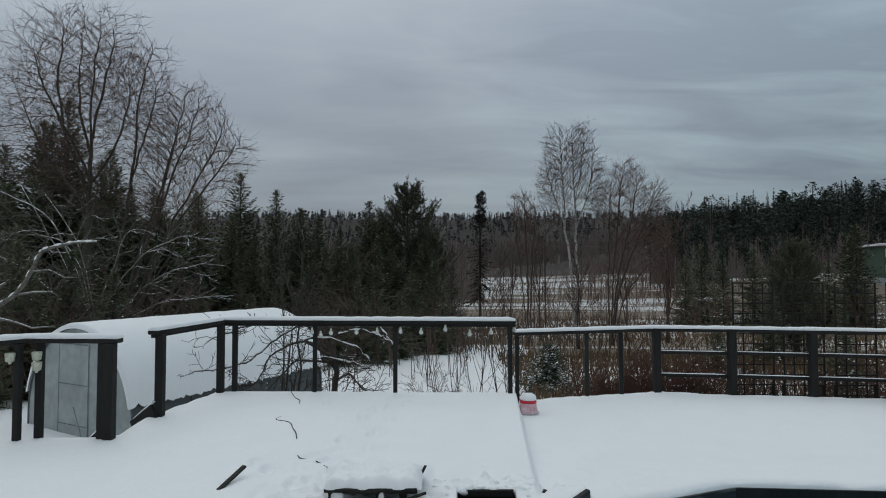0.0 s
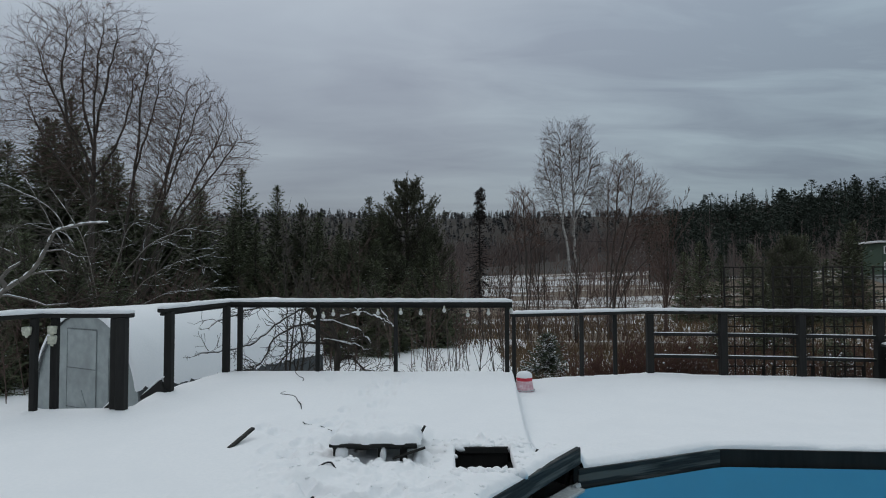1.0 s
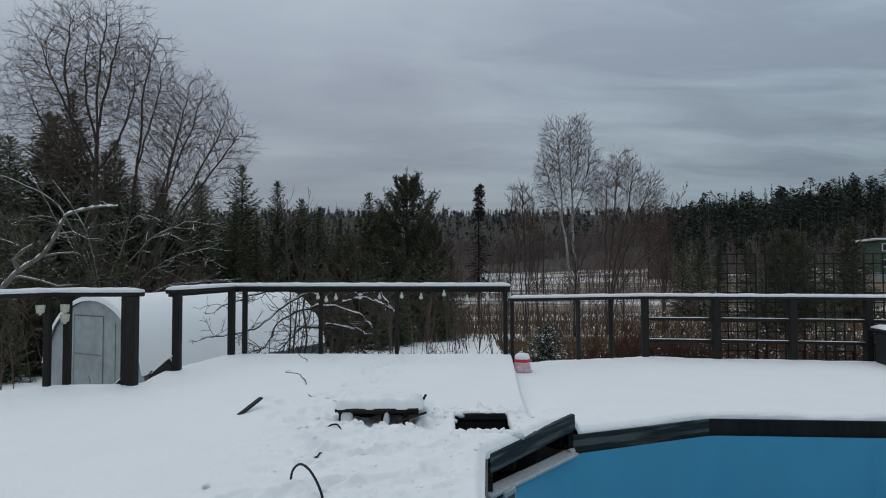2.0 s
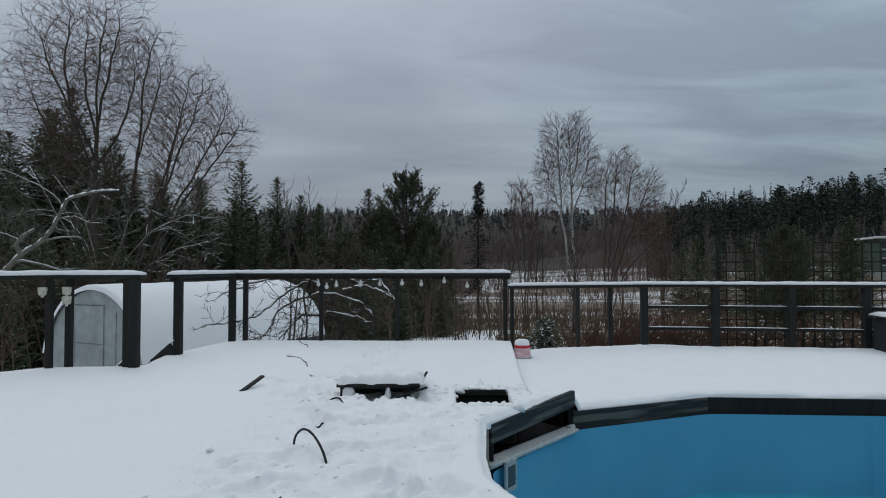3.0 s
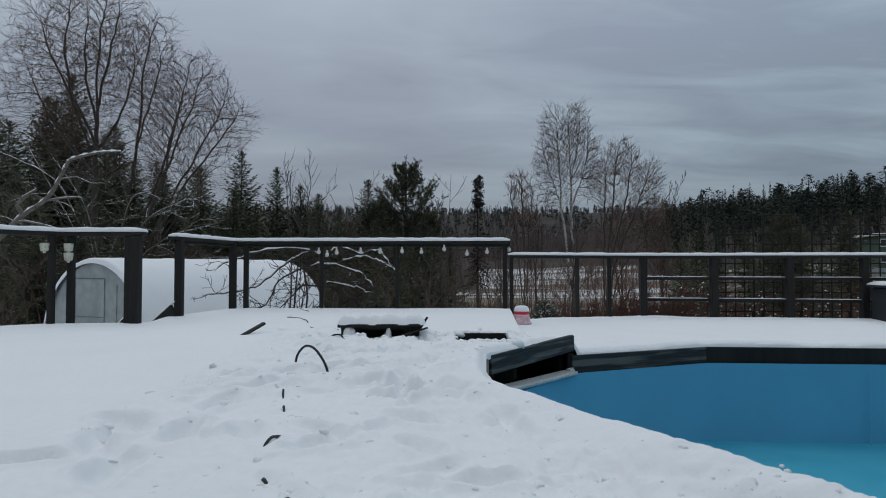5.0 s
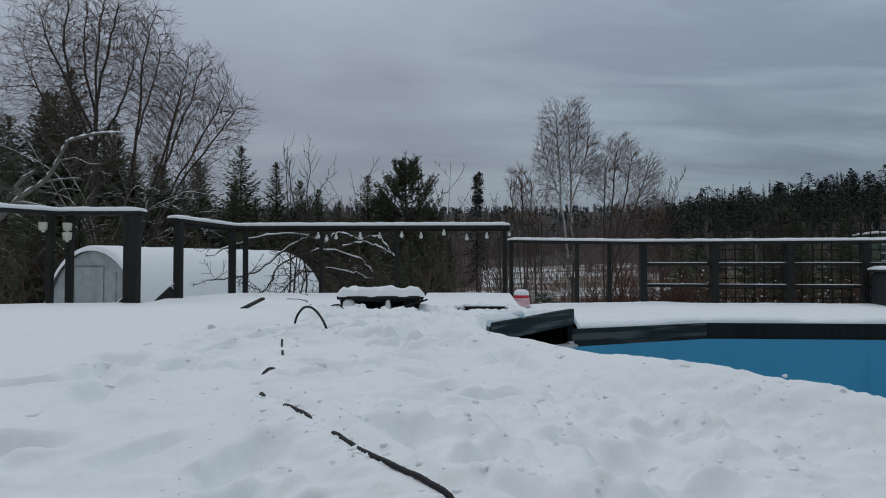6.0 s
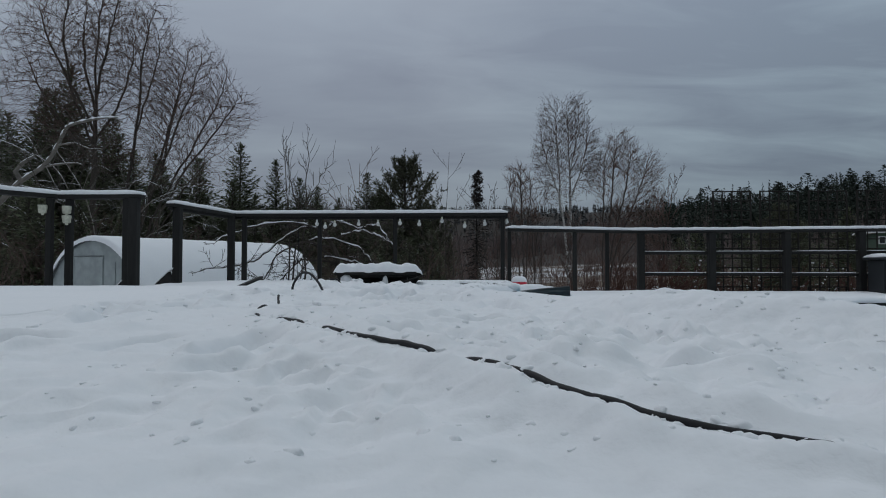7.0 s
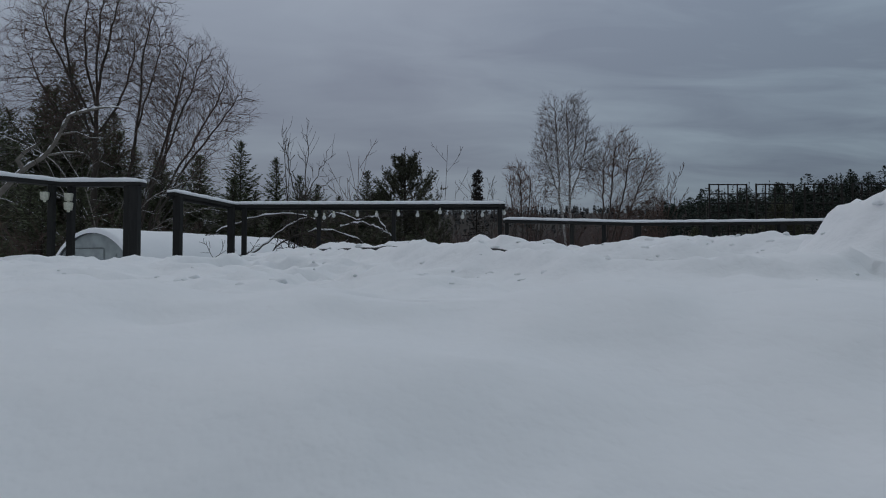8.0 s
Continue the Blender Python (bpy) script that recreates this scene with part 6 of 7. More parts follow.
# lilac clump behind the rail end
for k, (x, y, t) in enumerate(((0.08, 10.7, 3.4), (0.42, 10.9, 3.1), (0.75, 10.8, 3.5), (1.0, 10.7, 3.4))):
    shrub("lilac", (x, y, -1.35), 3, 70 + k, "leafless lilac stems with dark buds at the tips", M_BARK_DARK, t, 0.11, 0.012, (7, 3), 0.26, up=0.40, first=0.25, twig=0.0032, wob=0.05)
rng = random.Random(8)
for k in range(4):
    shrub("garden_shrub", (rng.uniform(-1.0, 1.1), rng.uniform(12.0, 15.5), -1.5), 4, 80 + k, "small leafless garden shrub standing in snow", M_TWIG, rng.uniform(0.9, 1.5), 0.55, 0.012, (6, 5), 0.5, up=0.12, wob=0.15)
# reddish hedge and weeds behind the low railing
for k in range(16):
    x = 2.35 + 0.12 * k + rng.gauss(0, 0.1)
    shrub("spirea_bush", (x, 10.6 + rng.random() * 1.0, -1.45), 10, 100 + k, "dense reddish-brown leafless spirea bush", M_SPIREA, rng.uniform(1.2, 1.7), 0.30, 0.009, (9, 6), 0.36, twig=0.004)
for k in range(17):
    x = 3.7 + 0.32 * k + rng.gauss(0, 0.1)
    shrub("hedge_bush", (x, 10.5 + rng.random() * 0.7, -1.4), 8, 130 + k, "leafless hedge bush with snow caught in its twigs", M_SPIREA if k % 3 else M_BARK_DARK, rng.uniform(1.3, 1.8), 0.34, 0.009, (9, 6), 0.38, twig=0.004)


# crumbs of snow caught in the hedge
rng = random.Random(19)
verts, faces = [], []
for x, y, z in rng.sample(TWIG_TIPS, min(len(TWIG_TIPS), 900)):
    s = rng.uniform(0.008, 0.022)
    o = len(verts)
    verts += [(x + s * 1.3, y, z), (x, y + s, z), (x - s * 1.2, y, z), (x, y - s, z), (x + 0.2 * s, y, z + s), (x, y, z - 0.5 * s)]
    faces += [(o, o + 1, o + 4), (o + 1, o + 2, o + 4), (o + 2, o + 3, o + 4), (o + 3, o, o + 4), (o + 1, o, o + 5), (o + 2, o + 1, o + 5), (o + 3, o + 2, o + 5), (o, o + 3, o + 5)]
tagged(part("hedge_snow", (verts, faces), M_SNOW, smooth=True), "small clumps of snow caught in hedge twigs", "snow", kind="stuff")


def sprays(rng, height, radius, levels, per, low=0.05, droop=0.25, dens=0.09, wid=0.030, ragged=0.25):
    """Needle sprays of a spruce: narrow leaves set along boughs that droop below and sweep up above; and the boughs as lines."""
    verts, faces, boughs = [], [], []
    total = levels * per
    for i in range(total):
        t = (i + rng.random()) / total
        z = height * (low + (0.985 - low) * t)
        length = (radius * (1 - t) ** 0.82 + 0.05) * rng.uniform(1 - ragged * 1.5, 1 + ragged * 0.6)
        a = i * 2.39996 + rng.gauss(0, 0.4)
        o, s = Vector((math.cos(a), math.sin(a), 0)), Vector((-math.sin(a), math.cos(a), 0))
        slope = -droop + (droop + 0.85) * t ** 1.6
        n = max(2, int(length / dens))
        line = []
        for q in range(n + 1):
            f = q / n
            line.append(Vector((0, 0, z)) + o * (length * f) + Vector((0, 0, length * (slope * f + 0.22 * f * f * (1 - 0.5 * t)))))
        boughs.append(([tuple(p) for p in line[::2] + line[-1:]], [0.011 * (1 - 0.75 * q / n) for q in range(len(line[::2]) + 1)]))
        for q in range(1, n + 1):
            f = q / n
            for side in (-1, 1, 0.15):
                ln = (0.34 * length * (1 - 0.75 * f) + 0.08) * rng.uniform(0.6, 1.3)
                d = (o * rng.uniform(0.6, 1.1) + s * side * rng.uniform(0.4, 1.0) + Vector((0, 0, rng.uniform(-0.40, 0.15) + 0.3 * t))).normalized()
                p = line[q] - o * rng.random() * dens
                w = d.cross(Vector((rng.gauss(0, 0.7), rng.gauss(0, 0.7), 1))).normalized() * wid * rng.uniform(0.7, 1.5) * (1.15 - 0.4 * t)
                k = len(verts)
                verts += [tuple(p), tuple(p + d * ln * 0.4 + w), tuple(p + d * ln), tuple(p + d * ln * 0.4 - w)]
                faces.append((k, k + 1, k + 2, k + 3))
        # the tip of the bough
        d = (line[-1] - line[-2]).normalized()
        w = d.cross(Vector((0.3, 0.2, 1))).normalized() * wid * 0.7
        k = len(verts)
        verts += [tuple(line[-1] - d * 0.05), tuple(line[-1] + d * 0.05 + w), tuple(line[-1] + d * 0.16), tuple(line[-1] + d * 0.05 - w)]
        faces.append((k, k + 1, k + 2, k + 3))
    return verts, faces, boughs


def spruce(seed, height, radius, mat, levels=34, per=7, label="dark green spruce with drooping boughs", name="spruce_tree", **kw):
    rng = random.Random(seed)
    v, f, b = sprays(rng, height, radius, levels, per, **kw)
    e = empty(name, (0, 0, 0), label, "tree")
    part("trunk", tubes([([(0, 0, -0.3), (0, 0, height * 0.5), (0, 0, height)], [height * 0.014, height * 0.008, 0.008])] + b), M_BARK_DARK, e)
    part("crown", (v, f), mat, e)
    return e


def put(ob, x, y, scale, turn, z=None):
    z = float(ground_height(x, y)) - 0.1 if z is None else z
    c = copy_thing(ob, Matrix.Identity(4))
    c.matrix_basis = Matrix.Translation((x, y, z)) @ Matrix.Rotation(turn, 4, "Z") @ Matrix.Diagonal((scale, scale, scale, 1))
    return c


def first_put(ob, x, y, scale, turn):
    ob.matrix_basis = Matrix.Translation((x, y, float(ground_height(x, y)) - 0.1)) @ Matrix.Rotation(turn, 4, "Z") @ Matrix.Diagonal((scale, scale, scale, 1))


SPRUCES = [spruce(201, 9.0, 2.5, M_NEEDLE, 74, 5, ragged=0.38, wid=0.044, dens=0.155), spruce(202, 9.0, 2.1, M_NEEDLE, 74, 5, ragged=0.38, wid=0.044, dens=0.155), spruce(203, 9.0, 2.9, M_NEEDLE, 74, 5, ragged=0.42, wid=0.044, dens=0.155)]
tagged(SPRUCES[0], group="spruces behind the garden"); tagged(SPRUCES[1], group="spruces behind the garden"); tagged(SPRUCES[2], group="spruces behind the garden")
YOUNG = spruce(205, 4.5, 1.35, M_NEEDLE, 44, 5, "young dark green spruce at the garden edge", ragged=0.4, wid=0.034, dens=0.14)
tagged(YOUNG, group="spruces behind the garden")
low_used = False
# (x, y, top height above the terrace)
stand = [(-18.4, 27.5, 8.6), (-16.6, 26.5, 9.3), (-20.5, 28, 7.6), (-15.0, 27.0, 7.2), (-13.3, 27.5, 5.6), (-12.0, 29, 5.6), (-10.45, 30.7, 6.7), (-8.7, 31.0, 5.9), (-7.6, 31.5, 5.0), (-6.7, 31.8, 4.6), (-5.6, 32, 4.0),
         (-22.5, 26, 7.9), (-19.3, 24.5, 5.8), (-17.3, 24.0, 5.2), (-14.2, 24.6, 4.6), (-11.4, 26.0, 4.2), (-9.4, 27.0, 3.4), (-7.9, 27.4, 2.9), (-6.2, 27.8, 2.6), (-4.6, 28.5, 2.4), (-3.4, 29.0, 2.9), (-21.0, 23, 4.2),
         (-12.8, 24.2, 3.2), (-10.4, 23.8, 2.2), (-8.4, 24.5, 1.6), (-6.9, 25.0, 1.4), (-5.3, 25.6, 1.2), (-3.8, 26.2, 1.2), (-16.0, 22.8, 3.4), (-18.8, 22.0, 3.0), (-4.3, 33.5, 5.6), (-3.6, 34.0, 4.9), (-1.2, 33, 3.4), (-2.2, 30, 2.2), (-0.6, 31, 2.2), (0.3, 33, 2.0), (-9.6, 15.5, 0.9), (-10.8, 14.2, 1.0), (-12.2, 15.5, 1.6), (-9.9, 17.5, 0.6), (-13.5, 18.5, 2.4), (-11.0, 22.5, 2.6), (-13.0, 22.0, 3.4), (-15.0, 21.0, 3.2), (-9.0, 22.0, 1.4), (-7.2, 22.5, 0.9), (-5.6, 23.0, 0.8), (-4.2, 23.8, 0.7), (-2.8, 24.8, 0.9), (-9.2, 12.7, 0.7), (-10.2, 12.4, 0.9), (-8.9, 14.2, 0.5), (-11.4, 13.4, 1.3), (-9.3, 13.9, 1.9), (-10.0, 14.5, 2.4), (-9.2, 15.2, 2.2), (-10.7, 13.6, 1.6), (-8.6, 16.0, 1.7), (-14.6, 25.6, 6.4), (-12.5, 26.4, 5.0), (-17.6, 28.5, 8.4), (-19.6, 26.0, 7.4), (-10.0, 28.6, 4.4), (-5.2, 29.0, 3.2), (-6.4, 30.0, 3.9), (-3.2, 27.5, 1.9), (-1.6, 28.2, 1.6), (-2.0, 26.2, 0.8), (-0.2, 28.0, 0.9), (12.6, 24.0, 0.9), (11.6, 18.2, 0.5), (9.4, 21.5, 0.1), (-10.2, 25.0, 4.9), (-9.0, 25.5, 4.0), (-11.9, 25.2, 4.6), (-13.4, 25.8, 5.4), (-8.2, 26.0, 3.5), (-17.5, 26.8, 8.3), (-14.4, 26.4, 6.2)]
rng = random.Random(77)
for k, (x, y, top) in enumerate(stand):
    h = top - float(ground_height(x, y)) + 0.1
    if h < 5.2:
        (put if low_used else first_put)(YOUNG, x, y, h / 4.5, rng.random() * 6.28)
        low_used = True
    else:
        (first_put if k < 3 else put)(SPRUCES[k % 3], x, y, h / 9.0, rng.random() * 6.28)
# the small snowy spruce in the garden
small = spruce(204, 1.45, 0.82, M_NEEDLE_SNOWY, 17, 9, "small young spruce dusted with snow", dens=0.06, wid=0.018, droop=0.20)
first_put(small, 2.83, 17.2, 1.0, 0.4)


def pine(seed, height, radius, low, label):
    """A bushy pine: whorls of boughs that sweep up into candles of needles."""
    rng = random.Random(seed)
    e = empty("pine_tree", (0, 0, 0), label, "tree")
    lines = [([(0, 0, -0.3), (0.05, 0.02, height * 0.5), (0, 0, height * 0.97)], [height * 0.016, height * 0.011, 0.015])]
    candles = [((0, 0, height * f), (0, 0, 1), 0.5) for f in (0.90, 0.935, 0.97)]
    z = height * low
    while z < height * 0.93:
        for b in range(11):
            a = rng.uniform(0, 6.28)
            ln = min(radius, 0.56 * (height - z) + 0.12) * rng.uniform(0.40, 1.02)
            rise = rng.uniform(0.40, 0.95)
            pts = [Vector((math.cos(a) * ln * f, math.sin(a) * ln * f, z + ln * (0.02 * f + rise * f * f))) for f in (0, 0.35, 0.7, 1.0)]
            lines.append(([tuple(p) for p in pts], [0.03, 0.022, 0.014, 0.006]))
            for f0, f1, f in ((1, 2, 0.6), (2, 3, 0.2), (2, 3, 0.6), (2, 3, 1.0)):
                p = pts[f0].lerp(pts[f1], f)
                for j in range(2):
                    d = (pts[f1] - pts[f0]).normalized() * 0.5 + Vector((rng.gauss(0, 0.45), rng.gauss(0, 0.45), 0.8))
                    candles.append((tuple(p), tuple(d.normalized()), rng.uniform(0.30, 0.62)))
        z += height * 0.04
    verts, faces = [], []
    for p, d, ln in candles:
        p, d = Vector(p), Vector(d)
        lines.append(([tuple(p), tuple(p + d * ln)], [0.008, 0.004]))
        for i in range(14):
            t = rng.random()
            q = p + d * ln * t
            o = Vector((rng.gauss(0, 1), rng.gauss(0, 1), rng.gauss(0, 1)))
            o = (o - d * o.dot(d)).normalized()
            n = (o * rng.uniform(0.5, 0.9) + d * 0.8).normalized() * rng.uniform(0.10, 0.19)
            w = n.cross(Vector((rng.gauss(0, 1), rng.gauss(0, 1), rng.gauss(0, 1)))).normalized() * 0.026
            k = len(verts)
            verts += [tuple(q), tuple(q + n * 0.55 + w), tuple(q + n), tuple(q + n * 0.55 - w)]
            faces.append((k, k + 1, k + 2, k + 3))
    part("trunk", tubes(lines), M_BARK_DARK, e)
    part("crown", (verts, faces), M_PINE, e)
    return e


P1 = pine(301, 10.0, 2.4, 0.06, "bushy green pine with upswept needle tufts")
h = 7.15 - float(ground_height(-2.3, 35.4))
first_put(P1, -2.3, 35.4, h / 10.0, 0.3)
for x, y, top, turn in ((-3.9, 35.8, 4.9, 1.0), (-0.9, 34.6, 4.0, 2.1), (-5.0, 30.5, 3.2, 4.0), (-2.9, 30.8, 2.6, 5.0), (14.3, 25.2, 3.1, 2.7)):
    put(P1, x, y, (top - float(ground_height(x, y))) / 10.0, turn)

# the dead, thin spruce
rng = random.Random(404)
v, f, b = sprays(rng, 12.0, 1.25, 40, 4, low=0.25, droop=0.7, dens=0.14, wid=0.05, ragged=0.5)
e = empty("dead_spruce", (0, 0, 0), "thin ragged almost dead spruce standing above the brush", "tree")
part("trunk", tubes([([(0, 0, -0.3), (0, 0, 6), (0, 0, 12)], [0.14, 0.09, 0.01])] + b), M_DEADTREE, e)
part("crown", (v, f), M_DEADTREE, e)
verts, faces = [], []
for i in range(60):
    t = rng.random()
    z, r = 9.0 + 3.0 * t, (0.70 - 0.42 * t) * rng.uniform(0.2, 1.0)
    a = rng.uniform(0, 6.28)
    c = Vector((r * math.cos(a), r * math.sin(a), z - 0.25 * r))
    for k in range(26):
        p = c + Vector((rng.gauss(0, 0.10), rng.gauss(0, 0.10), rng.gauss(0, 0.09)))
        d = Vector((rng.gauss(0, 1), rng.gauss(0, 1), rng.gauss(-0.5, 0.8))).normalized() * 0.16
        w = d.cross(Vector((rng.gauss(0, 1), rng.gauss(0, 1), 0.4))).normalized() * 0.045
        o = len(verts)
        verts += [tuple(p), tuple(p + d * 0.5 + w), tuple(p + d), tuple(p + d * 0.5 - w)]
        faces.append((o, o + 1, o + 2, o + 3))
part("cone_cluster", (verts, faces), M_DEADTREE, e, "dark cone-laden top")
h = 8.5 - float(ground_height(2.8, 50.4))
first_put(e, 2.8, 50.4, h / 12.0, 0)

# birches in the meadow
gz = float(ground_height(7.4, 33)) - 0.1
crown_tree("birch_tree", (7.0, 33, gz), [
    [(6.95, 33, gz), (6.75, 33, 1.5), (6.46, 33, 3.7), (6.33, 33, 6.2), (6.22, 33, 9.0)],
    [(7.10, 33.2, gz), (7.14, 33.2, 1.5), (7.08, 33.2, 3.1), (7.0, 33.2, 6.2), (6.85, 33.2, 9.8)],
    [(7.06, 33.2, 4.0), (7.6, 33.1, 5.6), (8.0, 33.0, 7.4)], [(7.02, 33.2, 5.2), (7.4, 33.4, 7.0), (7.6, 33.5, 8.9)], [(6.42, 33, 4.2), (5.9, 32.9, 5.6), (5.45, 32.8, 7.0)]],
    [((5.98, 33, 6.7), (0.98, 1.0, 2.65), 4400), ((7.16, 33.1, 7.5), (0.95, 1.0, 2.5), 4600), ((7.9, 33, 6.2), (0.8, 0.9, 1.9), 2400), ((6.4, 33, 4.4), (1.4, 0.9, 1.0), 700)],
    "white-stemmed leafless birch with a slim crown of fine twigs", M_BIRCH, M_TWIG, 501, step=0.11, reach=0.8, kill=0.125, twig=0.0038, thick=0.022, tip_len=0.38, tips=1, droop=0.15, lift=0.3, wood_from=0.03, trunk_rad=0.11)
gz = float(ground_height(9.3, 33)) - 0.1
crown_tree("alder_tree", (9.0, 33.2, gz), [
    [(8.9, 33.2, gz), (9.1, 33.2, 1.5), (9.4, 33.2, 4.6), (9.65, 33.2, 7.6)], [(8.95, 33.2, gz), (9.3, 33.1, 1.2), (10.0, 33.0, 4.2), (10.4, 33.0, 6.5)],
    [(9.0, 33.2, gz), (9.5, 33.3, 0.8), (10.6, 33.4, 3.6), (11.36, 33.4, 5.8)], [(8.85, 33.2, gz), (8.85, 33.2, 2.0), (8.95, 33.1, 6.1)], [(9.0, 33.1, gz), (9.7, 32.9, 0.4), (11.2, 32.6, 2.4), (12.0, 32.5, 3.4)], [(8.9, 33.2, gz), (8.5, 33.3, 1.2), (7.8, 33.4, 3.6)]],
    [((9.8, 33.1, 6.3), (1.15, 1.0, 1.75), 4400), ((11.1, 33.2, 5.3), (0.95, 0.9, 1.3), 2400), ((8.75, 33.1, 5.2), (0.8, 0.8, 1.4), 2000), ((10.6, 33, 3.6), (1.8, 1.0, 1.3), 2400), ((10.0, 33, 2.0), (2.2, 1.0, 1.2), 900)],
    "leafless alder with reddish-brown fine twigs", M_BARK, M_TWIG_RED, 502, step=0.11, reach=0.8, kill=0.125, twig=0.0038, thick=0.022, tip_len=0.36, tips=1, lift=0.35, wood_from=0.02, trunk_rad=0.10)
gz = float(ground_height(4.5, 33)) - 0.1
crown_tree("young_alder", (4.5, 33.5, gz), [[(4.5, 33.5, gz), (4.45, 33.5, 1.5), (4.3, 33.5, 5.6)], [(4.55, 33.5, gz), (4.7, 33.4, 2.0), (4.9, 33.3, 5.0)], [(4.45, 33.5, gz), (4.1, 33.5, 1.6), (3.7, 33.5, 4.6)]],
    [((4.25, 33.5, 4.8), (0.75, 0.7, 1.2), 979), ((4.5, 33.4, 3.2), (0.9, 0.7, 1.2), 224)], "slim leafless young alder in the brush", M_BARK, M_TWIG_RED, 503, step=0.13, reach=0.9, kill=0.155, twig=0.006, tip_len=0.4, lift=0.35, trunk_rad=0.05)
for k, (x, y, top) in enumerate(((5.8, 38, 4.4), (12.6, 35, 4.8), (4.0, 40, 3.6), (11.2, 38, 3.8), (6.4, 30, 2.6), (13.8, 38, 3.6))):
    gz = float(ground_height(x, y)) - 0.1
    bare_tree("young_birch", (x, y, gz), [((x, y, gz), (x + 0.2, y, top), 0.06), ((x + 0.1, y, gz), (x - 0.4, y, top * 0.8), 0.045)],
              "slender leafless young birch in the brush", M_TWIG if k % 2 else M_BARK, M_TWIG, 510 + k, kids=(12, 6, 4), ratio=0.36, up=0.35, spread=(0.35, 0.7), first=0.25, wob=0.05, twig=0.009)


def thicket(name, n, box, tall, seed, mat, label, rad=0.012, forks=5, category="brush"):
    """A belt of thin leafless stems, uncountable."""
    rng = random.Random(seed)
    lines = []
    (x0, x1), (y0, y1) = box
    for k in range(n):
        x, y = rng.uniform(x0, x1), rng.uniform(y0, y1)
        z = float(ground_height(x, y)) - 0.05
        h = tall * rng.uniform(0.4, 1.1)
        dx, dy = rng.gauss(0, 0.13), rng.gauss(0, 0.13)
        p = [(x, y, z), (x + dx * h * 0.4, y + dy * h * 0.4, z + h * 0.5), (x + dx * h, y + dy * h, z + h)]
        lines.append((p, [rad, rad * 0.7, rad * 0.25]))
        for j in range(forks):
            t = rng.uniform(0.25, 0.95)
            bx, by, bz = x + dx * h * t, y + dy * h * t, z + h * t
            ln = h * rng.uniform(0.15, 0.34)
            a = rng.uniform(0, 6.28)
            q = [(bx, by, bz), (bx + math.cos(a) * ln * 0.5, by + math.sin(a) * ln * 0.5, bz + ln * 0.55), (bx + math.cos(a) * ln * 0.8, by + math.sin(a) * ln * 0.8, bz + ln)]
            lines.append((q, [rad * 0.5, rad * 0.4, rad * 0.2]))
            for i in range(2):
                a2 = a + rng.gauss(0, 0.9)
                l2 = ln * 0.5
                q0 = q[1]
                lines.append(([q0, (q0[0] + math.cos(a2) * l2 * 0.7, q0[1] + math.sin(a2) * l2 * 0.7, q0[2] + l2 * 0.8)], [rad * 0.35, rad * 0.15]))
    return tagged(part(name, tubes(lines), mat), label, category, kind="stuff")


thicket("thicket", 120, ((-10.6, -8.7), (13.4, 16.5)), 2.2, 607, M_TWIG, "dark leafless brush beside the greenhouse", 0.010)
thicket("thicket", 160, ((-13.5, -8.2), (11.5, 16)), 2.0, 606, M_TWIG, "dark leafless brush beside the greenhouse", 0.012)
thicket("thicket", 240, ((-17, -5.5), (15.5, 21.5)), 2.8, 601, M_TWIG, "dense leafless brown thicket at the edge of the garden", 0.014)
thicket("thicket", 60, ((-6.0, 1.0), (20.0, 24.5)), 3.0, 602, M_TWIG, "dense leafless brown thicket at the edge of the garden", 0.014)
thicket("thicket", 105, ((0.5, 9.0), (24, 34)), 3.3, 603, M_TWIG, "reddish-brown brush in the meadow", 0.013)
thicket("thicket", 220, ((4, 46), (52, 66)), 4.0, 604, M_TWIG_RED, "reddish-brown brush across the meadow", 0.022)
thicket("thicket", 260, ((-6, 40), (95, 120)), 7.0, 605, M_TWIG_RED, "leafless brown trees along the valley", 0.035)


def tufts(name, n, box, tall, seed, mat, label):
    """Dry grass blades, uncountable."""
    rng = np.random.default_rng(seed)
    (x0, x1), (y0, y1) = box
    x, y = rng.uniform(x0, x1, n), rng.uniform(y0, y1, n)
    z = ground_height(x, y)
    h = tall * rng.uniform(0.4, 1.1, n)
    a = rng.uniform(0, 6.28, n)
    w = 0.012 + 0.0006 * y
    lean = rng.normal(0, 0.25, (n, 2)) * h[:, None]
    v = np.empty((n, 3, 3))
    v[:, 0] = np.stack([x - np.cos(a) * w, y - np.sin(a) * w, z - 0.02], -1)
    v[:, 1] = np.stack([x + np.cos(a) * w, y + np.sin(a) * w, z - 0.02], -1)
    v[:, 2] = np.stack([x + lean[:, 0], y + lean[:, 1], z + h], -1)
    return tagged(part(name, (v.reshape(-1, 3), np.arange(n * 3).reshape(n, 3).tolist()), mat), label, "grass", kind="stuff")


tufts("dry_grass", 14000, ((2.2, 22), (12.5, 27)), 0.5, 701, M_GRASS, "tall dry yellow-brown grass poking out of snow")
tufts("dry_grass", 13000, ((-2, 60), (27, 72)), 0.75, 702, M_GRASS, "dry yellow-brown meadow grass")

# ---- far woods ----


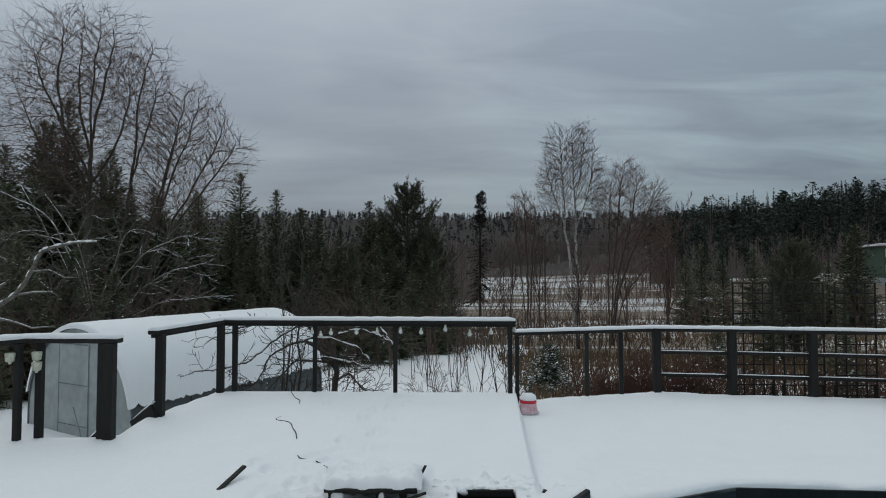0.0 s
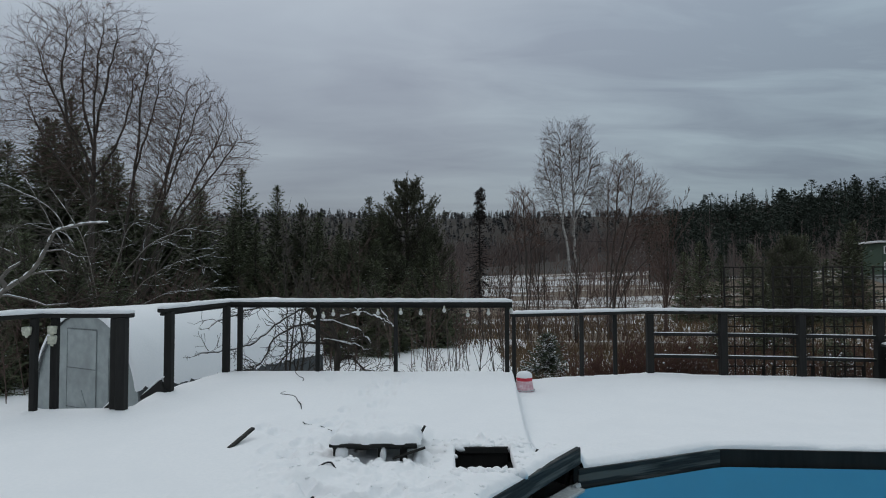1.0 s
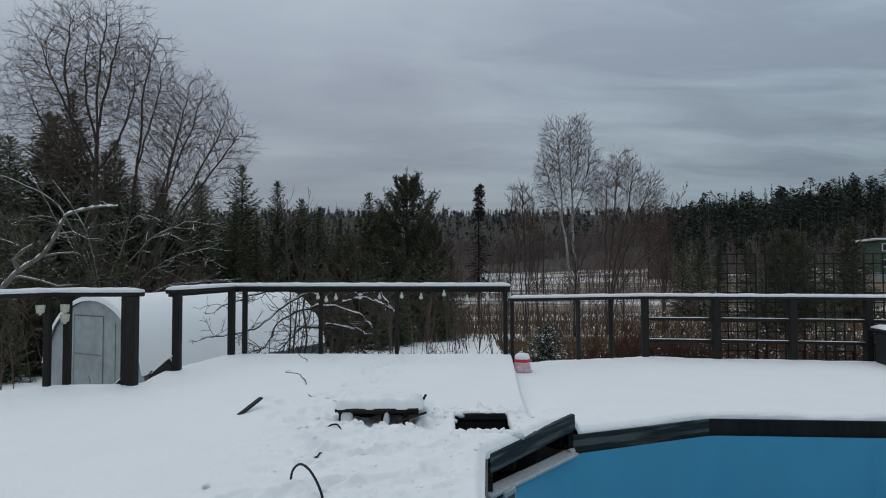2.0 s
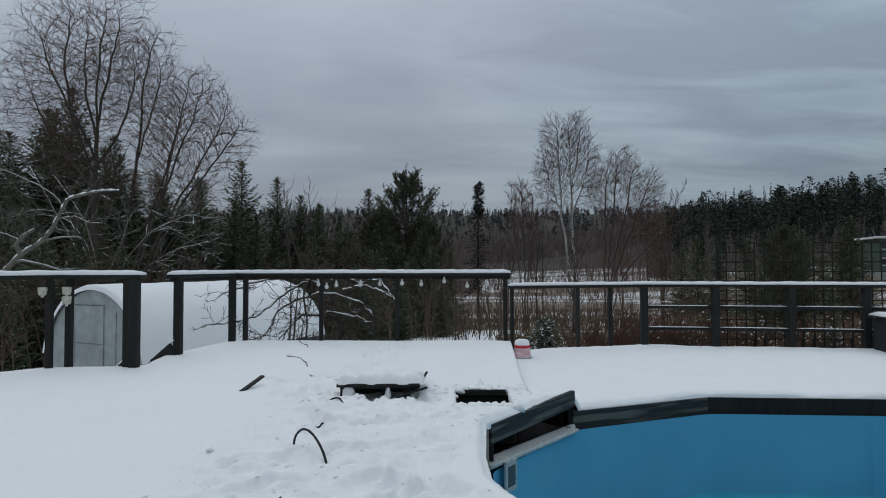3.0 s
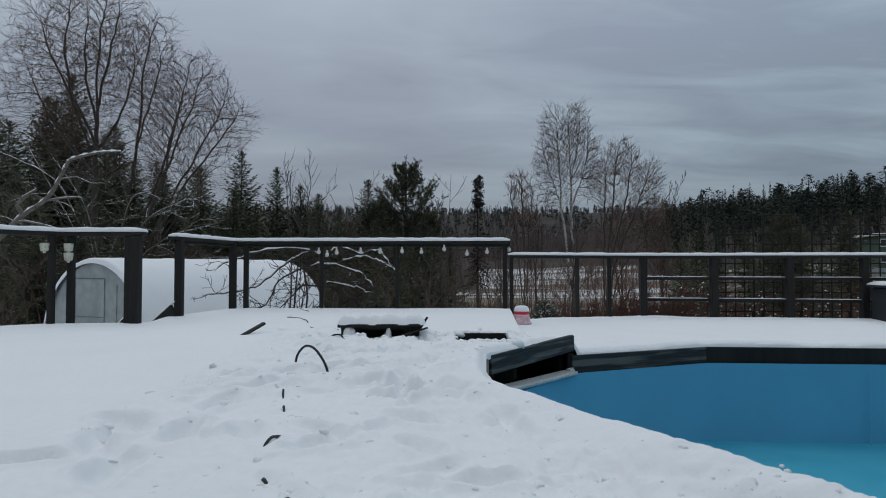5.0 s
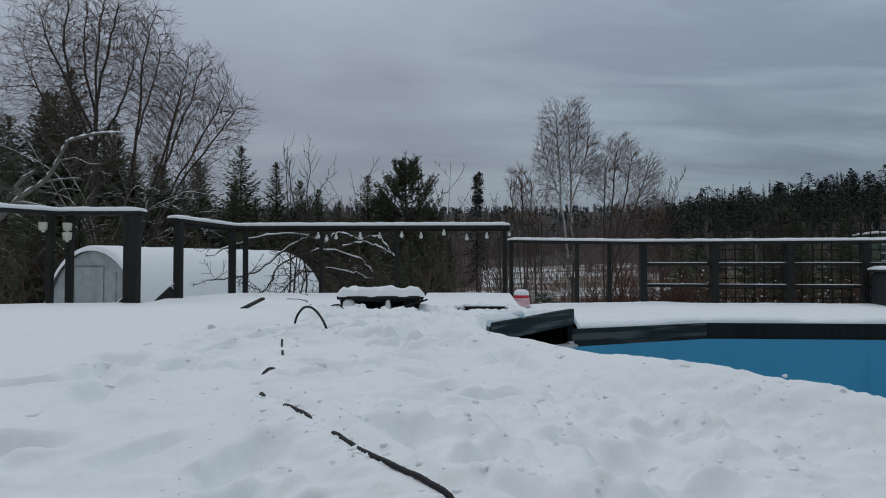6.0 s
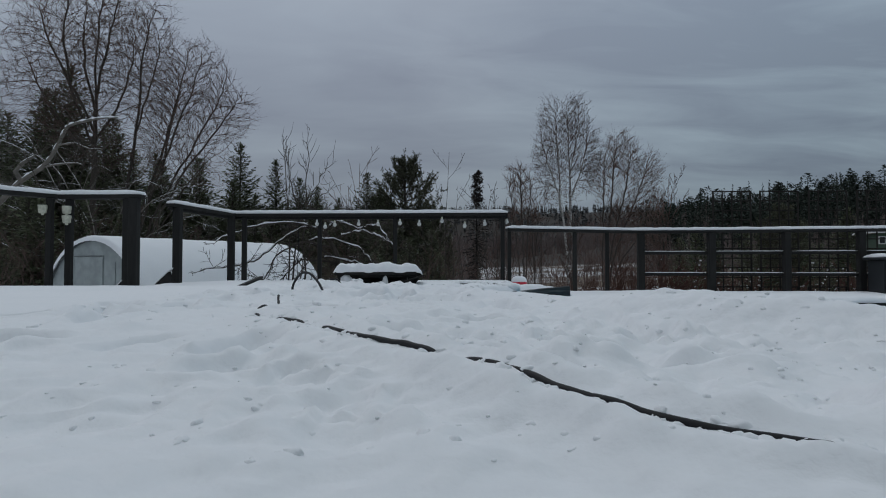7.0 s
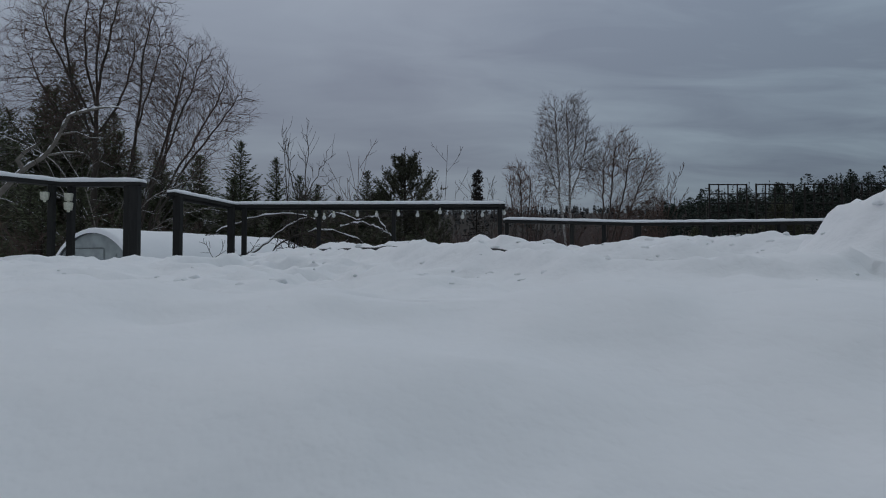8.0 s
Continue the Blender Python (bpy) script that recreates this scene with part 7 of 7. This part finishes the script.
def wood(name, places, heights, seed, mat, label, cards=110, size=0.55, pine_like=0.5):
    """A wood far off: trunks and many small needle clumps, one mesh."""
    rng = np.random.default_rng(seed)
    vs, fs, o = [], [], 0
    for (x, y), h in zip(places, heights):
        z0 = float(ground_height(x, y)) - 0.3
        like_pine = rng.random() < pine_like
        n = cards
        t = rng.random(n) ** 0.8
        if like_pine:
            zz = h * (0.42 + 0.58 * t)
            env = h * 0.185 * np.sqrt(np.clip(1 - np.abs(2 * t - 0.92) ** 3, 0.06, 1)) * rng.uniform(0.75, 1.2)
            tier = np.sin(zz * rng.uniform(1.6, 3.0) + rng.random() * 6)
            env = env * (0.86 + 0.18 * tier)
        else:
            zz = h * (0.08 + 0.92 * t)
            env = (h * 0.17 * (1 - t) + 0.12) * (0.8 + 0.25 * np.sin(zz * 4.0))
        a = rng.uniform(0, 6.28, n)
        r = env * np.sqrt(rng.random(n))
        c = np.stack([x + np.cos(a) * r, y + np.sin(a) * r, z0 + zz], -1)
        s = size * (0.6 + 0.8 * rng.random(n)) * (1.0 if like_pine else (1.25 - 0.8 * t))
        d1, d2 = rng.normal(0, 1, (n, 3)), rng.normal(0, 1, (n, 3))
        d1[:, 2] *= 0.45; d2[:, 2] *= 0.45
        d1 /= np.linalg.norm(d1, axis=1, keepdims=True); d2 /= np.linalg.norm(d2, axis=1, keepdims=True)
        v = np.stack([c + d1 * s[:, None], c + d2 * s[:, None], c - (d1 + d2) * 0.5 * s[:, None]], 1).reshape(-1, 3)
        w = 0.012 * h + 0.05
        tr = np.array([(x - w, y, z0), (x + w, y, z0), (x + w * 0.3, y, z0 + h * 0.90), (x - w * 0.3, y, z0 + h * 0.90)])
        vs += [v, tr]
        fs += (np.arange(n * 3).reshape(n, 3) + o).tolist() + [(o + n * 3, o + n * 3 + 1, o + n * 3 + 2, o + n * 3 + 3)]
        o += n * 3 + 4
    return tagged(part(name, (np.concatenate(vs), fs), mat), label, "woods", kind="stuff")


def bare_wood(name, places, heights, seed, mat, label, twigs=26, rad=0.05):
    rng = np.random.default_rng(seed)
    lines = []
    for (x, y), h in zip(places, heights):
        z = float(ground_height(x, y)) - 0.2
        lines.append(([(x, y, z), (x + rng.normal(0, 0.3), y, z + h * 0.6), (x + rng.normal(0, 0.5), y, z + h)], [rad * 1.6, rad, rad * 0.3]))
        for k in range(twigs):
            t = 0.3 + 0.65 * rng.random()
            a = rng.uniform(0, 6.28)
            ln = h * 0.28 * (1.2 - t)
            lines.append(([(x, y, z + h * t), (x + math.cos(a) * ln * 0.6, y + math.sin(a) * ln * 0.6, z + h * t + ln * 0.9)], [rad * 0.55, rad * 0.2]))
    return tagged(part(name, tubes(lines, most=3), mat), label, "woods", kind="stuff")


rng = np.random.default_rng(21)
hill = [(x, y) for x, y in zip(rng.uniform(28, 270, 2600), rng.uniform(120, 330, 2600)) if x > 0.33 * y + 5 + 6 * math.sin(y * 0.09) and x < 1.02 * y + 10 and not (x > 0.60 * y and y < 130)][:1500]
wood("hill_wood", hill, 6.5 + 9.5 * rng.random(len(hill)) ** 1.3, 22, M_FOREST, "dark pine and spruce wood on the hill", 270, 0.38, 0.65)
mid = [(x, y) for x, y in zip(rng.uniform(-40, 140, 1400), rng.uniform(100, 230, 1400)) if x < 0.75 * y and (y > 170 or x < 0.055 * y or x > 0.20 * y + 3)][:760]
bare_wood("valley_wood", mid, rng.uniform(5, 11, len(mid)), 23, M_LEAFLESS, "leafless brown wood along the valley", 22, 0.07)
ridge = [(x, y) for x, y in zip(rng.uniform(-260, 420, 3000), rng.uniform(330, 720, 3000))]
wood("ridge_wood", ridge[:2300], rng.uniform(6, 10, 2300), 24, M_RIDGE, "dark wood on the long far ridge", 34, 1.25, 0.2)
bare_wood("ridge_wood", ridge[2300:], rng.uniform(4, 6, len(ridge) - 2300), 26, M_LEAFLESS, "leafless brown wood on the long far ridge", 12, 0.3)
slope = [(x, y) for x, y in zip(rng.uniform(-60, 200, 900), rng.uniform(200, 330, 900))]
bare_wood("slope_wood", slope, rng.uniform(7, 13, len(slope)), 25, M_LEAFLESS, "leafless brown wood on the far slope", 16, 0.14)
# single conifers in the middle distance
near = [(24.5, 62, 7.4), (27.0, 64, 8.6), (30.2, 66, 7.2), (30.5, 60, 8.0), (33.5, 62, 7.0), (34.5, 60, 9.0), (37, 62, 7.8), (38.2, 64, 9.2), (41.5, 62, 9.4), (42.6, 63, 10.6), (39.3, 58, 7.2), (52, 66, 8.0), (36.0, 57, 6.4), (32.0, 58, 5.6)]
for k, (x, y, h) in enumerate(near):
    put(YOUNG, x, y, h / 4.5, k * 1.3)


def build_house():
    x0, y0 = 74.5, 105.0
    z0 = float(ground_height(x0, y0)) + 0.4
    e = empty("house", (x0, y0, z0), "green two-storey wooden house with white trim and snowy roof", "house")
    z0 = 0.75
    part("wall", beam((x0, y0, z0 + 2.4), (x0 + 11, y0 - 3, z0 + 2.4), 8.0, 5.4, bevel=0.05), M_GREEN, e)
    part("foundation", beam((x0, y0, z0 - 2.3), (x0 + 11, y0 - 3, z0 - 2.3), 7.8, 4.0, bevel=0.05), M_PANEL, e)
    part("roof", beam((x0 - 0.7, y0 + 0.2, z0 + 5.3), (x0 + 11.7, y0 - 3.2, z0 + 5.3), 9.2, 0.35, bevel=0.05), M_SNOW, e, "flat eaves with snow")
    d = Vector((11, -3, 0)).normalized()
    nrm = Vector((d.y, -d.x, 0))
    for s in (0.8, 4.2, 7.5):
        for z in (z0 + 3.9, z0 + 1.2):
            c = Vector((x0, y0, z)) + d * s + nrm * 4.02
            w = part("window", beam(c - d * 0.55, c + d * 0.55, 0.08, 1.35, bevel=0.01), M_WHITE, e, "white window frame")
            part("pane", beam(c - d * 0.38 + nrm * 0.03, c + d * 0.38 + nrm * 0.03, 0.06, 1.05, bevel=0.01), M_GLASS, w)


build_house()


def build_power_line():
    e = empty("power_line", (9.8, 60, float(ground_height(9.8, 60))), "thin power wires between slim wooden poles across the meadow", "power line")
    for x, y in ((9.8, 60.0), (62.0, 64.0)):
        z = float(ground_height(x, y))
        part("pole", tubes([([(x, y, z - 0.5), (x, y, 2.0), (x, y, 4.75)], [0.07, 0.06, 0.05])]), M_BARK_DARK, e)
    for k, z in enumerate((4.62, 4.38)):
        pts = [(9.8 + 52.2 * i / 12, 60 + 4 * i / 12, z - 0.9 * (1 - (i / 6 - 1) ** 2) * 0.25) for i in range(13)]
        part("wire", tubes([(pts, [0.012] * 13)]), M_HOSE, e)


build_power_line()
